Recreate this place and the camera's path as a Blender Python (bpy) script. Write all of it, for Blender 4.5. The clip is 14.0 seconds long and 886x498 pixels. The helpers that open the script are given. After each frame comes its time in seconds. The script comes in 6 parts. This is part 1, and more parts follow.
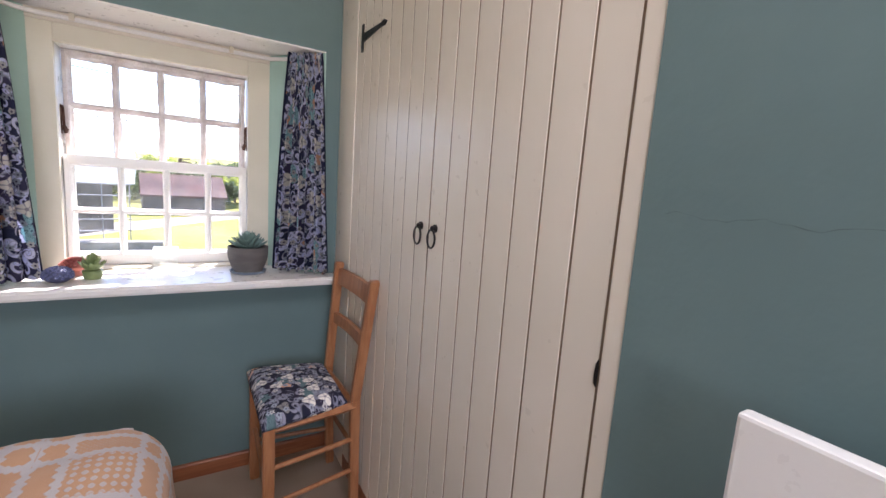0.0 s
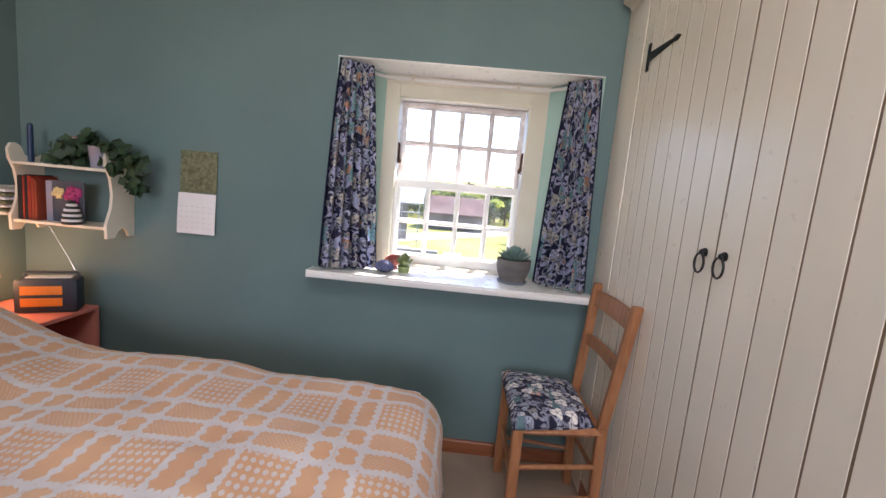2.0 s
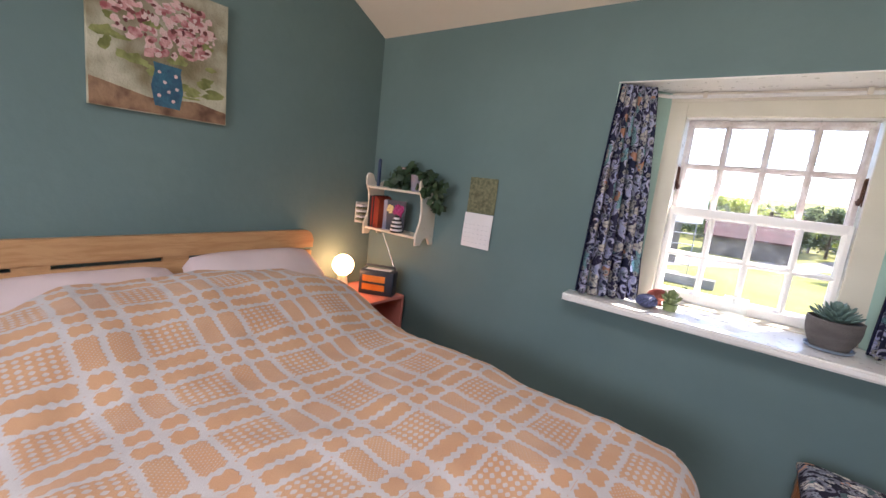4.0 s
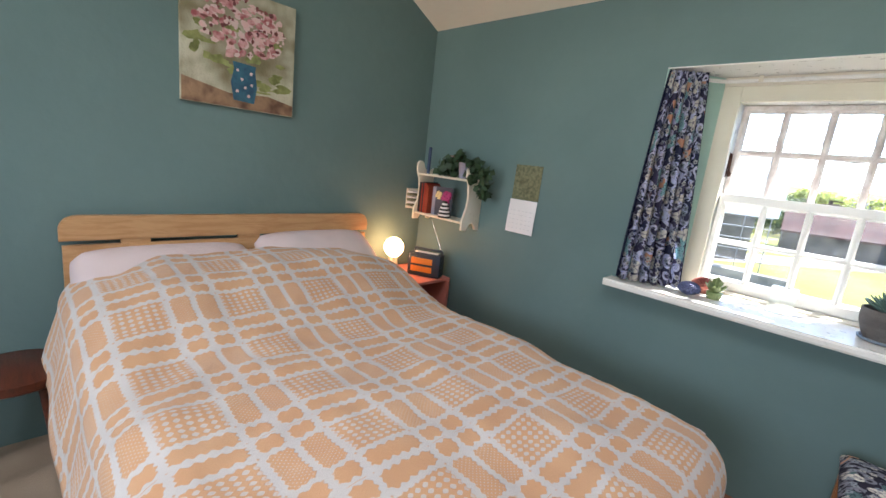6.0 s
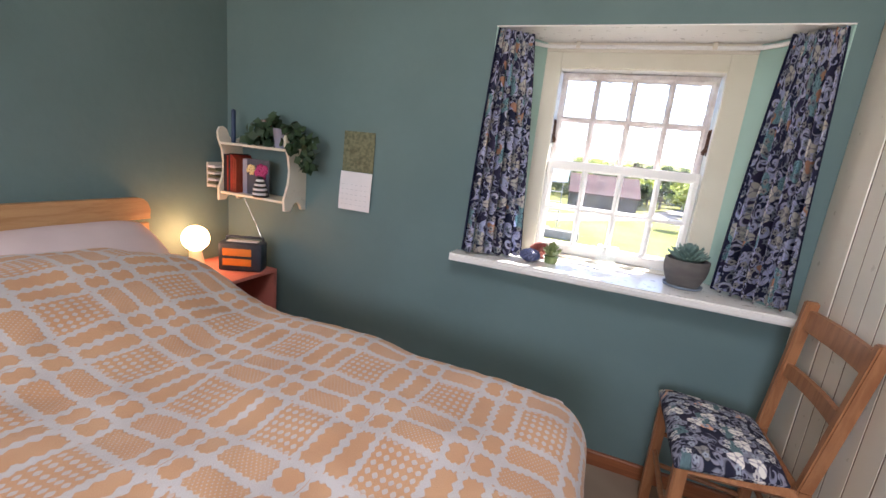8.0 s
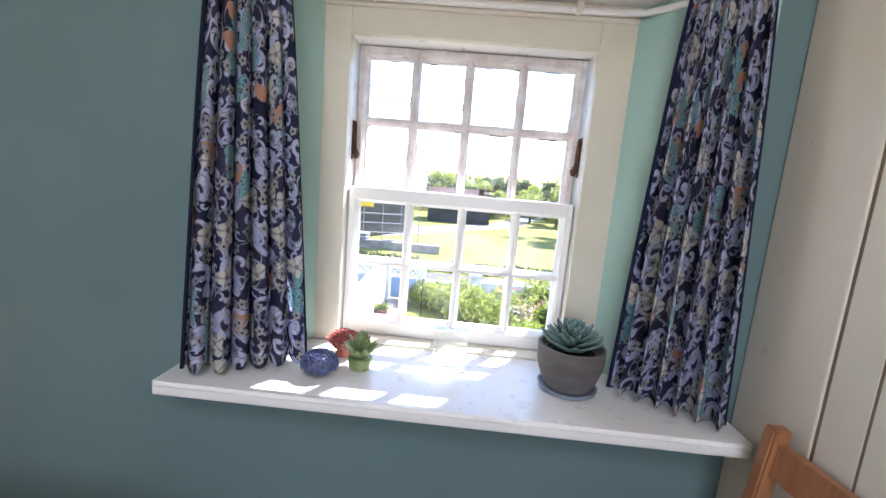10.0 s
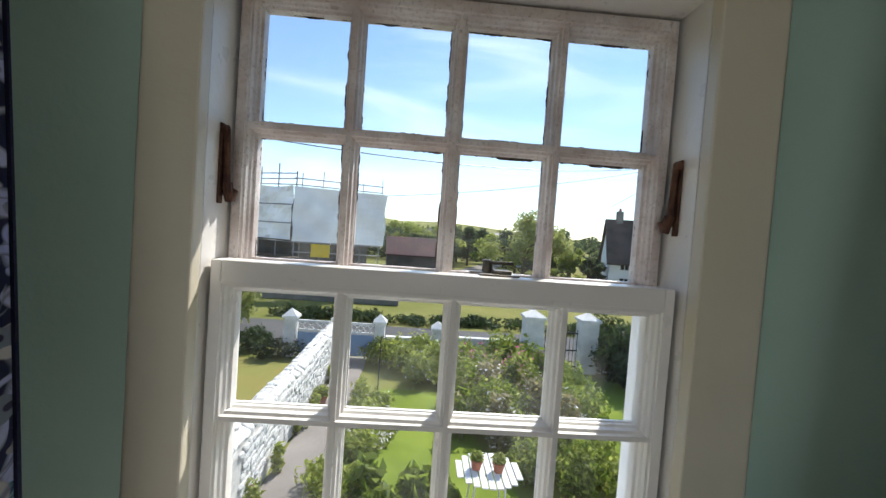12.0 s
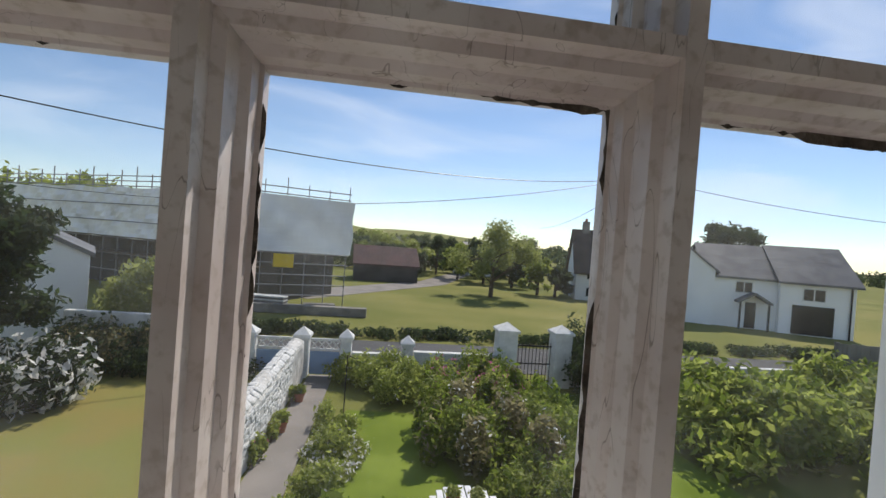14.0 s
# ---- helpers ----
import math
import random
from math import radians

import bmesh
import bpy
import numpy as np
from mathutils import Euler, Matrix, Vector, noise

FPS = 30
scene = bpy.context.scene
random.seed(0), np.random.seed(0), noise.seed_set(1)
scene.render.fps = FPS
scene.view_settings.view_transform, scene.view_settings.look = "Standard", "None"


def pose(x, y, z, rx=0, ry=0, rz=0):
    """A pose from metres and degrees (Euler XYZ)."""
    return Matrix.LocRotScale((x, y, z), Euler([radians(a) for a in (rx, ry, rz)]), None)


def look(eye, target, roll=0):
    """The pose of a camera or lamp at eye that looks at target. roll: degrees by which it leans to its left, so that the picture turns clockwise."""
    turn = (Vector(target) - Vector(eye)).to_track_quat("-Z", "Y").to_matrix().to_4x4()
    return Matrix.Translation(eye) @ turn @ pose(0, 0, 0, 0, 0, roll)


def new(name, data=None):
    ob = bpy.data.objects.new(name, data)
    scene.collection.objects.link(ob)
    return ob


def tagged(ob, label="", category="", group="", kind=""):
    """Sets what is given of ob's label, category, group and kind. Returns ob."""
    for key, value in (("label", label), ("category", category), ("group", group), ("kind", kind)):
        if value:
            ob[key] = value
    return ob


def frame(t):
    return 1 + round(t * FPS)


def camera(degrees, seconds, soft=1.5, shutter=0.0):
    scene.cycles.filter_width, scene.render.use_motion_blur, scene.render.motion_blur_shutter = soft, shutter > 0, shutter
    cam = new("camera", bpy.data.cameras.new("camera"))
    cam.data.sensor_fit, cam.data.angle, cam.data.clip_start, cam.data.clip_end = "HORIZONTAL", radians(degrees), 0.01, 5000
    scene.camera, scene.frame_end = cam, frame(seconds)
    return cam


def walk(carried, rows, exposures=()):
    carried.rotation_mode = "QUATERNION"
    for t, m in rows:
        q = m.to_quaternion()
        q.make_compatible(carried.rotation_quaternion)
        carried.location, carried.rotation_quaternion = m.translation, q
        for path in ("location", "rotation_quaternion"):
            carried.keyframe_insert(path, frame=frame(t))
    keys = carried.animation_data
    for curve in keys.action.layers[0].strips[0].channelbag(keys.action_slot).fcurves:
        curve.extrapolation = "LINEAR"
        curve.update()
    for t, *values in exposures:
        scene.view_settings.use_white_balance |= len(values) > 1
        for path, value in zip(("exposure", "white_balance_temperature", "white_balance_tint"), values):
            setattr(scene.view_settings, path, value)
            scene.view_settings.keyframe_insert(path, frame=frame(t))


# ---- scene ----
cam = camera(93.2, 14.0)
EXPOSURES = [(0.0, 2.35, 6300, 23), (2.5, 2.42, 6300, 20), (4.0, 2.45, 6350, 21), (6.5, 2.53, 6150, 9), (7.5, 2.48, 6300, 18), (8.7, 2.5, 6300, 19), (10.8, 2.15, 5750, 14), (11.3, 1.75, 5800, 13), (12.0, 0.6, 6350, 10), (12.5, 0.08, 6700, 10), (13.0, -0.03, 6700, 9), (14.0, -0.15, 6600, 12)]
PATH = [
    (0, (0.659, -1.827, 1.215), (1.68, -0.13, 0.933), 4.0),
    (0.5, (0.655, -1.858, 1.218), (1.457, -0.045, 0.953), 3.7),
    (1, (0.644, -1.872, 1.217), (1.191, 0.035, 0.961), 4.2),
    (1.5, (0.628, -1.871, 1.21), (0.88, 0.096, 0.948), 4.7),
    (2, (0.592, -1.861, 1.199), (0.518, 0.12, 0.932), 5.3),
    (2.5, (0.556, -1.847, 1.191), (0.144, 0.093, 0.928), 5.9),
    (3, (0.515, -1.848, 1.242), (-0.184, 0.0, 0.934), 6.0),
    (3.5, (0.527, -1.886, 1.253), (-0.435, -0.161, 0.934), 6.2),
    (4, (0.582, -1.905, 1.255), (-0.59, -0.318, 0.925), 6.4),
    (6.5, (0.687, -1.975, 1.23), (-0.661, -0.554, 0.828), 6.5),
    (7, (0.631, -1.927, 1.202), (-0.558, -0.369, 0.801), 6.3),
    (7.5, (0.568, -1.863, 1.207), (-0.387, -0.155, 0.794), 6.1),
    (8, (0.528, -1.749, 1.217), (-0.158, 0.079, 0.78), 6.1),
    (8.4, (0.532, -1.582, 1.176), (0.054, 0.32, 0.781), 6.5),
    (8.5, (0.534, -1.533, 1.186), (0.106, 0.379, 0.789), 6.6),
    (11, (0.578, -0.572, 1.284), (0.564, 1.416, 1.066), 4.0),
    (11.5, (0.57, -0.43, 1.286), (0.602, 1.563, 1.131), 4.0),
    (12, (0.516, -0.286, 1.301), (0.609, 1.71, 1.234), 4.1),
    (12.5, (0.481, -0.153, 1.33), (0.608, 1.843, 1.286), 4.2),
    (13, (0.468, -0.037, 1.353), (0.651, 1.955, 1.341), 4.4),
    (13.5, (0.464, 0.087, 1.364), (0.679, 2.075, 1.355), 4.5),
    (14, (0.459, 0.197, 1.368), (0.7, 2.182, 1.351), 4.4),
]
walk(cam, [(t, look(eye, target, roll)) for t, eye, target, roll in PATH], EXPOSURES)

# ---- light ----
SUN_AZ, SUN_EL = 33.0, 50.0
world = bpy.data.worlds.new("sky")
scene.world = world
world.use_nodes = True
wn = world.node_tree
wn.nodes.clear()
w_out, w_bg, w_sky = wn.nodes.new("ShaderNodeOutputWorld"), wn.nodes.new("ShaderNodeBackground"), wn.nodes.new("ShaderNodeTexSky")
w_sky.sky_type, w_sky.sun_disc = "NISHITA", False
w_sky.sun_elevation, w_sky.sun_rotation = radians(SUN_EL), radians(SUN_AZ)
w_sky.air_density, w_sky.dust_density, w_sky.ozone_density = 1.0, 0.0, 2.6
w_bg.inputs["Strength"].default_value = 0.14
# thin high cirrus, drawn out along one direction
w_tc, w_map, w_noise = wn.nodes.new("ShaderNodeTexCoord"), wn.nodes.new("ShaderNodeMapping"), wn.nodes.new("ShaderNodeTexNoise")
w_map.inputs["Scale"].default_value, w_map.inputs["Rotation"].default_value = (1.2, 3.0, 7.0), (0.25, 0.35, 0.5)
w_noise.inputs["Scale"].default_value, w_noise.inputs["Detail"].default_value, w_noise.inputs["Distortion"].default_value = 1.3, 6.0, 0.7
w_range, w_mix = wn.nodes.new("ShaderNodeMapRange"), wn.nodes.new("ShaderNodeMix")
w_range.interpolation_type = "SMOOTHSTEP"
w_range.inputs[1].default_value, w_range.inputs[2].default_value, w_range.inputs[4].default_value = 0.44, 0.78, 0.42
w_mix.data_type = "RGBA"
w_mix.inputs[7].default_value = (7.2, 7.9, 8.8, 1)
wn.links.new(w_tc.outputs["Generated"], w_map.inputs[0])
wn.links.new(w_map.outputs[0], w_noise.inputs["Vector"])
wn.links.new(w_noise.outputs["Fac"], w_range.inputs[0])
wn.links.new(w_range.outputs[0], w_mix.inputs[0])
wn.links.new(w_sky.outputs[0], w_mix.inputs[6])
wn.links.new(w_mix.outputs[2], w_bg.inputs[0])
wn.links.new(w_bg.outputs[0], w_out.inputs[0])
sun = new("sun", bpy.data.lights.new("sun", "SUN"))
sun.data.energy, sun.data.angle, sun.data.color = 4.6, radians(0.6), (1.0, 0.94, 0.85)
_az, _el = radians(SUN_AZ), radians(SUN_EL)
# added fill lamp in an unseen ceiling well behind the walker
roof_fill = new("ceiling_fill_lamp", bpy.data.lights.new("ceiling_fill_lamp", "AREA"))
roof_fill.data.shape, roof_fill.data.size, roof_fill.data.size_y = "RECTANGLE", 1.0, 1.25
roof_fill.data.energy, roof_fill.data.color = 9.5, (0.96, 0.96, 1.0)
roof_fill.matrix_world = look((0.62, -2.35, 3.17), (0.62, -2.35, 0.0))
# added fill lamp in an assumed window opening behind the walker
south_fill = new("back_fill_lamp", bpy.data.lights.new("back_fill_lamp", "AREA"))
south_fill.data.shape, south_fill.data.size, south_fill.data.size_y = "RECTANGLE", 1.76, 1.16
south_fill.data.energy, south_fill.data.color = 9.5, (1.0, 0.96, 0.92)
south_fill.matrix_world = look((0.1, -4.64, 1.6), (0.1, 0.0, 1.3))
sun.matrix_world = look((0, 0, 0), (-math.sin(_az) * math.cos(_el), -math.cos(_az) * math.cos(_el), -math.sin(_el)))


# ---- material helpers ----
def node_mat(name):
    m = bpy.data.materials.new(name)
    m.use_nodes = True
    nt = m.node_tree
    return m, nt, nt.nodes["Principled BSDF"]


def put(nt, socket, value):
    if isinstance(value, bpy.types.NodeSocket):
        nt.links.new(value, socket)
    elif isinstance(value, tuple) and len(value) == 3 and socket.type == "RGBA":
        socket.default_value = (*value, 1)
    else:
        socket.default_value = value


def calc(nt, op, a, b=0.0, c=None, clamp=False):
    n = nt.nodes.new("ShaderNodeMath")
    n.operation, n.use_clamp = op, clamp
    put(nt, n.inputs[0], a)
    put(nt, n.inputs[1], b)
    if c is not None:
        put(nt, n.inputs[2], c)
    return n.outputs[0]


def blend(nt, fac, a, b, mode="MIX"):
    n = nt.nodes.new("ShaderNodeMix")
    n.data_type, n.blend_type = "RGBA", mode
    put(nt, n.inputs[0], fac)
    put(nt, n.inputs[6], a)
    put(nt, n.inputs[7], b)
    return n.outputs[2]


def soft_step(nt, x, lo, hi):
    n = nt.nodes.new("ShaderNodeMapRange")
    n.interpolation_type = "SMOOTHSTEP"
    put(nt, n.inputs[0], x)
    n.inputs[1].default_value, n.inputs[2].default_value = lo, hi
    return n.outputs[0]


def noise_at(nt, vec, scale, detail=3.0, rough=0.55, distortion=0.0):
    n = nt.nodes.new("ShaderNodeTexNoise")
    put(nt, n.inputs["Vector"], vec)
    n.inputs["Scale"].default_value, n.inputs["Detail"].default_value = scale, detail
    n.inputs["Roughness"].default_value, n.inputs["Distortion"].default_value = rough, distortion
    return n.outputs["Fac"]


def coords(nt, which="Object", stretch=(1, 1, 1)):
    t = nt.nodes.new("ShaderNodeTexCoord")
    m = nt.nodes.new("ShaderNodeMapping")
    m.inputs["Scale"].default_value = stretch
    nt.links.new(t.outputs[which], m.inputs[0])
    return m.outputs[0]


def relief(nt, bsdf, height, strength, distance=0.01):
    b = nt.nodes.new("ShaderNodeBump")
    b.inputs["Strength"].default_value, b.inputs["Distance"].default_value = strength, distance
    put(nt, b.inputs["Height"], height)
    nt.links.new(b.outputs[0], bsdf.inputs["Normal"])


def shade(c, k):
    return tuple(min(1.0, v * k) for v in c)


def surface(name, col, rough=0.6, col2=None, large=2.0, small=40.0, var=0.12, bump=0.15, bump_scale=120.0, metal=0.0,
            stretch=(1, 1, 1), spec=0.5, per_object=0.0):
    """A plain material with broad and fine variation of colour, and fine relief."""
    m, nt, b = node_mat(name)
    v = coords(nt, "Object", stretch)
    broad, fine = noise_at(nt, v, large, 2.0), noise_at(nt, v, small, 4.0)
    c = blend(nt, soft_step(nt, broad, 0.3, 0.7), shade(col, 1 - var), col2 or shade(col, 1 + var))
    c = blend(nt, calc(nt, "MULTIPLY", fine, 0.35), c, shade(col, 1 - 1.6 * var))
    if per_object:
        info = nt.nodes.new("ShaderNodeObjectInfo")
        c = blend(nt, calc(nt, "MULTIPLY", info.outputs["Random"], per_object), c, shade(col, 0.55))
    put(nt, b.inputs["Base Color"], c)
    put(nt, b.inputs["Roughness"], calc(nt, "ADD", calc(nt, "MULTIPLY", fine, 0.2), rough - 0.1))
    b.inputs["Metallic"].default_value = metal
    b.inputs["Specular IOR Level"].default_value = spec
    if bump:
        relief(nt, b, noise_at(nt, v, bump_scale, 4.0), bump)
    return m


def wood(name, light, dark, along=(1, 14, 14), rough=0.45, scale=6.0):
    m, nt, b = node_mat(name)
    v = coords(nt, "Object", along)
    grain = noise_at(nt, v, scale, 5.0, 0.6, 0.6)
    fine = noise_at(nt, v, scale * 7, 3.0)
    c = blend(nt, soft_step(nt, grain, 0.35, 0.68), light, dark)
    c = blend(nt, calc(nt, "MULTIPLY", fine, 0.3), c, shade(dark, 0.7))
    put(nt, b.inputs["Base Color"], c)
    put(nt, b.inputs["Roughness"], calc(nt, "ADD", calc(nt, "MULTIPLY", fine, 0.2), rough - 0.1))
    relief(nt, b, grain, 0.08)
    return m


def lit(name, col, strength):
    m, nt, b = node_mat(name)
    put(nt, b.inputs["Base Color"], col)
    put(nt, b.inputs["Emission Color"], col)
    b.inputs["Emission Strength"].default_value = strength
    return m


def glass_mat(name, tint=(1, 1, 1)):
    m, nt, b = node_mat(name)
    nt.nodes.remove(b)
    out = nt.nodes["Material Output"]
    clear, gloss, mix = nt.nodes.new("ShaderNodeBsdfTransparent"), nt.nodes.new("ShaderNodeBsdfGlossy"), nt.nodes.new("ShaderNodeMixShader")
    clear.inputs[0].default_value = (*tint, 1)
    gloss.inputs["Roughness"].default_value = 0.02
    v = coords(nt, "Object")
    fr = nt.nodes.new("ShaderNodeFresnel")
    fr.inputs["IOR"].default_value = 1.22
    nt.links.new(fr.outputs[0], mix.inputs[0])
    nt.links.new(clear.outputs[0], mix.inputs[1])
    nt.links.new(gloss.outputs[0], mix.inputs[2])
    bump = nt.nodes.new("ShaderNodeBump")
    bump.inputs["Strength"].default_value, bump.inputs["Distance"].default_value = 0.02, 0.01
    nt.links.new(noise_at(nt, v, 9.0, 2.0), bump.inputs["Height"])
    nt.links.new(bump.outputs[0], gloss.inputs["Normal"])
    # a film of dust, thicker in blotches
    dust, film = nt.nodes.new("ShaderNodeBsdfTranslucent"), nt.nodes.new("ShaderNodeMixShader")
    dust.inputs[0].default_value = (0.8, 0.8, 0.78, 1)
    blotch = soft_step(nt, noise_at(nt, v, 7.0, 5.0, 0.65), 0.42, 0.8)
    put(nt, film.inputs[0], calc(nt, "ADD", calc(nt, "MULTIPLY", blotch, 0.07), 0.009))
    nt.links.new(mix.outputs[0], film.inputs[1])
    nt.links.new(dust.outputs[0], film.inputs[2])
    nt.links.new(film.outputs[0], out.inputs[0])
    return m


def print_mat(name, size=1.0, lift=0.0, pale=1.0):
    """Cotton printed with scrolling leaves, pale blossoms and peach tulips on navy; read from UV in metres."""
    m, nt, b = node_mat(name)
    uv = coords(nt, "UV", (size, size, size))
    warp = nt.nodes.new("ShaderNodeTexNoise")
    warp.inputs["Scale"].default_value, warp.inputs["Detail"].default_value = 11.0, 1.0
    nt.links.new(uv, warp.inputs["Vector"])
    off = nt.nodes.new("ShaderNodeVectorMath")
    off.operation = "MULTIPLY_ADD"
    nt.links.new(warp.outputs["Color"], off.inputs[0])
    off.inputs[1].default_value, off.inputs[2].default_value = (0.055, 0.055, 0.0), (0, 0, 0)
    bent = nt.nodes.new("ShaderNodeVectorMath")
    nt.links.new(uv, bent.inputs[0])
    nt.links.new(off.outputs[0], bent.inputs[1])
    wv = bent.outputs[0]

    def cells(scale, vec, rnd=1.0):
        n = nt.nodes.new("ShaderNodeTexVoronoi")
        n.voronoi_dimensions = "2D"
        n.inputs["Scale"].default_value, n.inputs["Randomness"].default_value = scale, rnd
        put(nt, n.inputs["Vector"], vec)
        sep = nt.nodes.new("ShaderNodeSeparateColor")
        nt.links.new(n.outputs["Color"], sep.inputs[0])
        # petals: the distance is modulated by the angle about the cell's centre
        d = nt.nodes.new("ShaderNodeVectorMath")
        d.operation = "SUBTRACT"
        put(nt, d.inputs[0], vec)
        nt.links.new(n.outputs["Position"], d.inputs[1])
        xyz = nt.nodes.new("ShaderNodeSeparateXYZ")
        nt.links.new(d.outputs[0], xyz.inputs[0])
        ang = calc(nt, "ARCTAN2", xyz.outputs[1], xyz.outputs[0])
        return n.outputs["Distance"], sep.outputs, ang

    # ground: near-black navy, with plum clouds
    col = shade((0.0085, 0.010, 0.021), pale)
    plum = noise_at(nt, uv, 7.0, 1.0)
    col = blend(nt, soft_step(nt, plum, 0.42, 0.62), col, shade((0.016, 0.014, 0.028), pale))
    s2 = noise_at(nt, wv, 30.0, 1.0, 0.4, 1.2)
    vein = calc(nt, "ABSOLUTE", calc(nt, "SINE", calc(nt, "MULTIPLY", s2, 26.0)))

    def curls(scale, vec, turns, width, share, tone):
        """Comma-shaped scrolls that wind round the cells' centres and taper outwards."""
        nonlocal col
        d, rnd, ang = cells(scale, vec)
        arm = calc(nt, "FRACT", calc(nt, "ADD", calc(nt, "ADD", calc(nt, "DIVIDE", ang, 2 * math.pi), calc(nt, "MULTIPLY", d, turns)), rnd[0]))
        off_ = calc(nt, "ABSOLUTE", calc(nt, "SUBTRACT", arm, 0.5))
        taper = calc(nt, "MULTIPLY", soft_step(nt, d, 0.62, 0.20), width)
        inside = calc(nt, "SUBTRACT", off_, taper)
        on = calc(nt, "MULTIPLY", soft_step(nt, inside, 0.03, -0.02), soft_step(nt, d, 0.60, 0.50))
        on = calc(nt, "MULTIPLY", on, soft_step(nt, rnd[1], 1 - share, 1.02 - share))
        col = blend(nt, on, col, blend(nt, soft_step(nt, inside, 0.0, -0.10), shade(tone, 0.45), tone))

    curls(11.0, wv, 2.2, 0.28, 1.1, shade((0.155, 0.16, 0.20), pale))
    curls(16.0, uv, 2.0, 0.23, 1.05, shade((0.17, 0.17, 0.215), pale))
    curls(26.0, wv, 1.6, 0.20, 0.95, shade((0.145, 0.15, 0.20), pale))
    d, rnd, ang = cells(13.0, wv)
    lobe = calc(nt, "ADD", d, calc(nt, "MULTIPLY", calc(nt, "COSINE", calc(nt, "MULTIPLY", ang, 2.0)), 0.16))
    leafy = calc(nt, "MULTIPLY", soft_step(nt, lobe, 0.40, 0.34), soft_step(nt, rnd[0], 0.72, 0.74))
    col = blend(nt, leafy, col, blend(nt, soft_step(nt, vein, 0.1, 0.5), shade((0.02, 0.035, 0.045), pale), shade((0.075, 0.125, 0.135), pale)))
    # cream blossoms with a darker eye and shaded petals
    d, rnd, ang = cells(13.0, uv)
    petal = calc(nt, "ADD", d, calc(nt, "MULTIPLY", calc(nt, "COSINE", calc(nt, "MULTIPLY", ang, 3.0)), 0.075))
    cream = calc(nt, "MULTIPLY", soft_step(nt, petal, 0.34, 0.31), soft_step(nt, rnd[1], 0.60, 0.62))
    petals = blend(nt, soft_step(nt, calc(nt, "ABSOLUTE", calc(nt, "COSINE", calc(nt, "MULTIPLY", ang, 2.5))), 0.05, 0.5), (0.42, 0.40, 0.46), (0.88, 0.84, 0.77))
    col = blend(nt, cream, col, blend(nt, soft_step(nt, d, 0.10, 0.06), petals, (0.36, 0.33, 0.36)))
    # peach tulips
    d, rnd, ang = cells(14.0, wv)
    tulip = calc(nt, "ADD", d, calc(nt, "MULTIPLY", calc(nt, "SINE", calc(nt, "MULTIPLY", ang, 3.0)), 0.07))
    peach = calc(nt, "MULTIPLY", soft_step(nt, tulip, 0.25, 0.22), soft_step(nt, rnd[2], 0.80, 0.82))
    col = blend(nt, peach, col, (0.74, 0.42, 0.29))
    # small five-petalled flowers
    d, rnd, ang = cells(30.0, uv)
    petal = calc(nt, "ADD", d, calc(nt, "MULTIPLY", calc(nt, "COSINE", calc(nt, "MULTIPLY", ang, 5.0)), 0.06))
    small = calc(nt, "MULTIPLY", soft_step(nt, petal, 0.32, 0.29), soft_step(nt, rnd[1], 0.45, 0.47))
    tone = blend(nt, soft_step(nt, rnd[0], 0.45, 0.55), (0.60, 0.58, 0.56), (0.36, 0.40, 0.47))
    col = blend(nt, small, col, blend(nt, soft_step(nt, d, 0.12, 0.08), tone, (0.10, 0.09, 0.14)))
    weave = noise_at(nt, uv, 900.0, 2.0)
    col = blend(nt, calc(nt, "MULTIPLY", weave, 0.15), col, (0.02, 0.02, 0.03))
    put(nt, b.inputs["Base Color"], col)
    b.inputs["Roughness"].default_value = 0.85
    b.inputs["Specular IOR Level"].default_value = 0.25
    relief(nt, b, weave, 0.12, 0.002)
    if lift:
        see_through(nt, b, col, lift)
    return m


def see_through(nt, b, col, amount):
    """Thin cloth and leaves let part of the light through."""
    tr, mix = nt.nodes.new("ShaderNodeBsdfTranslucent"), nt.nodes.new("ShaderNodeMixShader")
    put(nt, tr.inputs[0], col)
    mix.inputs[0].default_value = amount
    nt.links.new(b.outputs[0], mix.inputs[1])
    nt.links.new(tr.outputs[0], mix.inputs[2])
    nt.links.new(mix.outputs[0], nt.nodes["Material Output"].inputs[0])


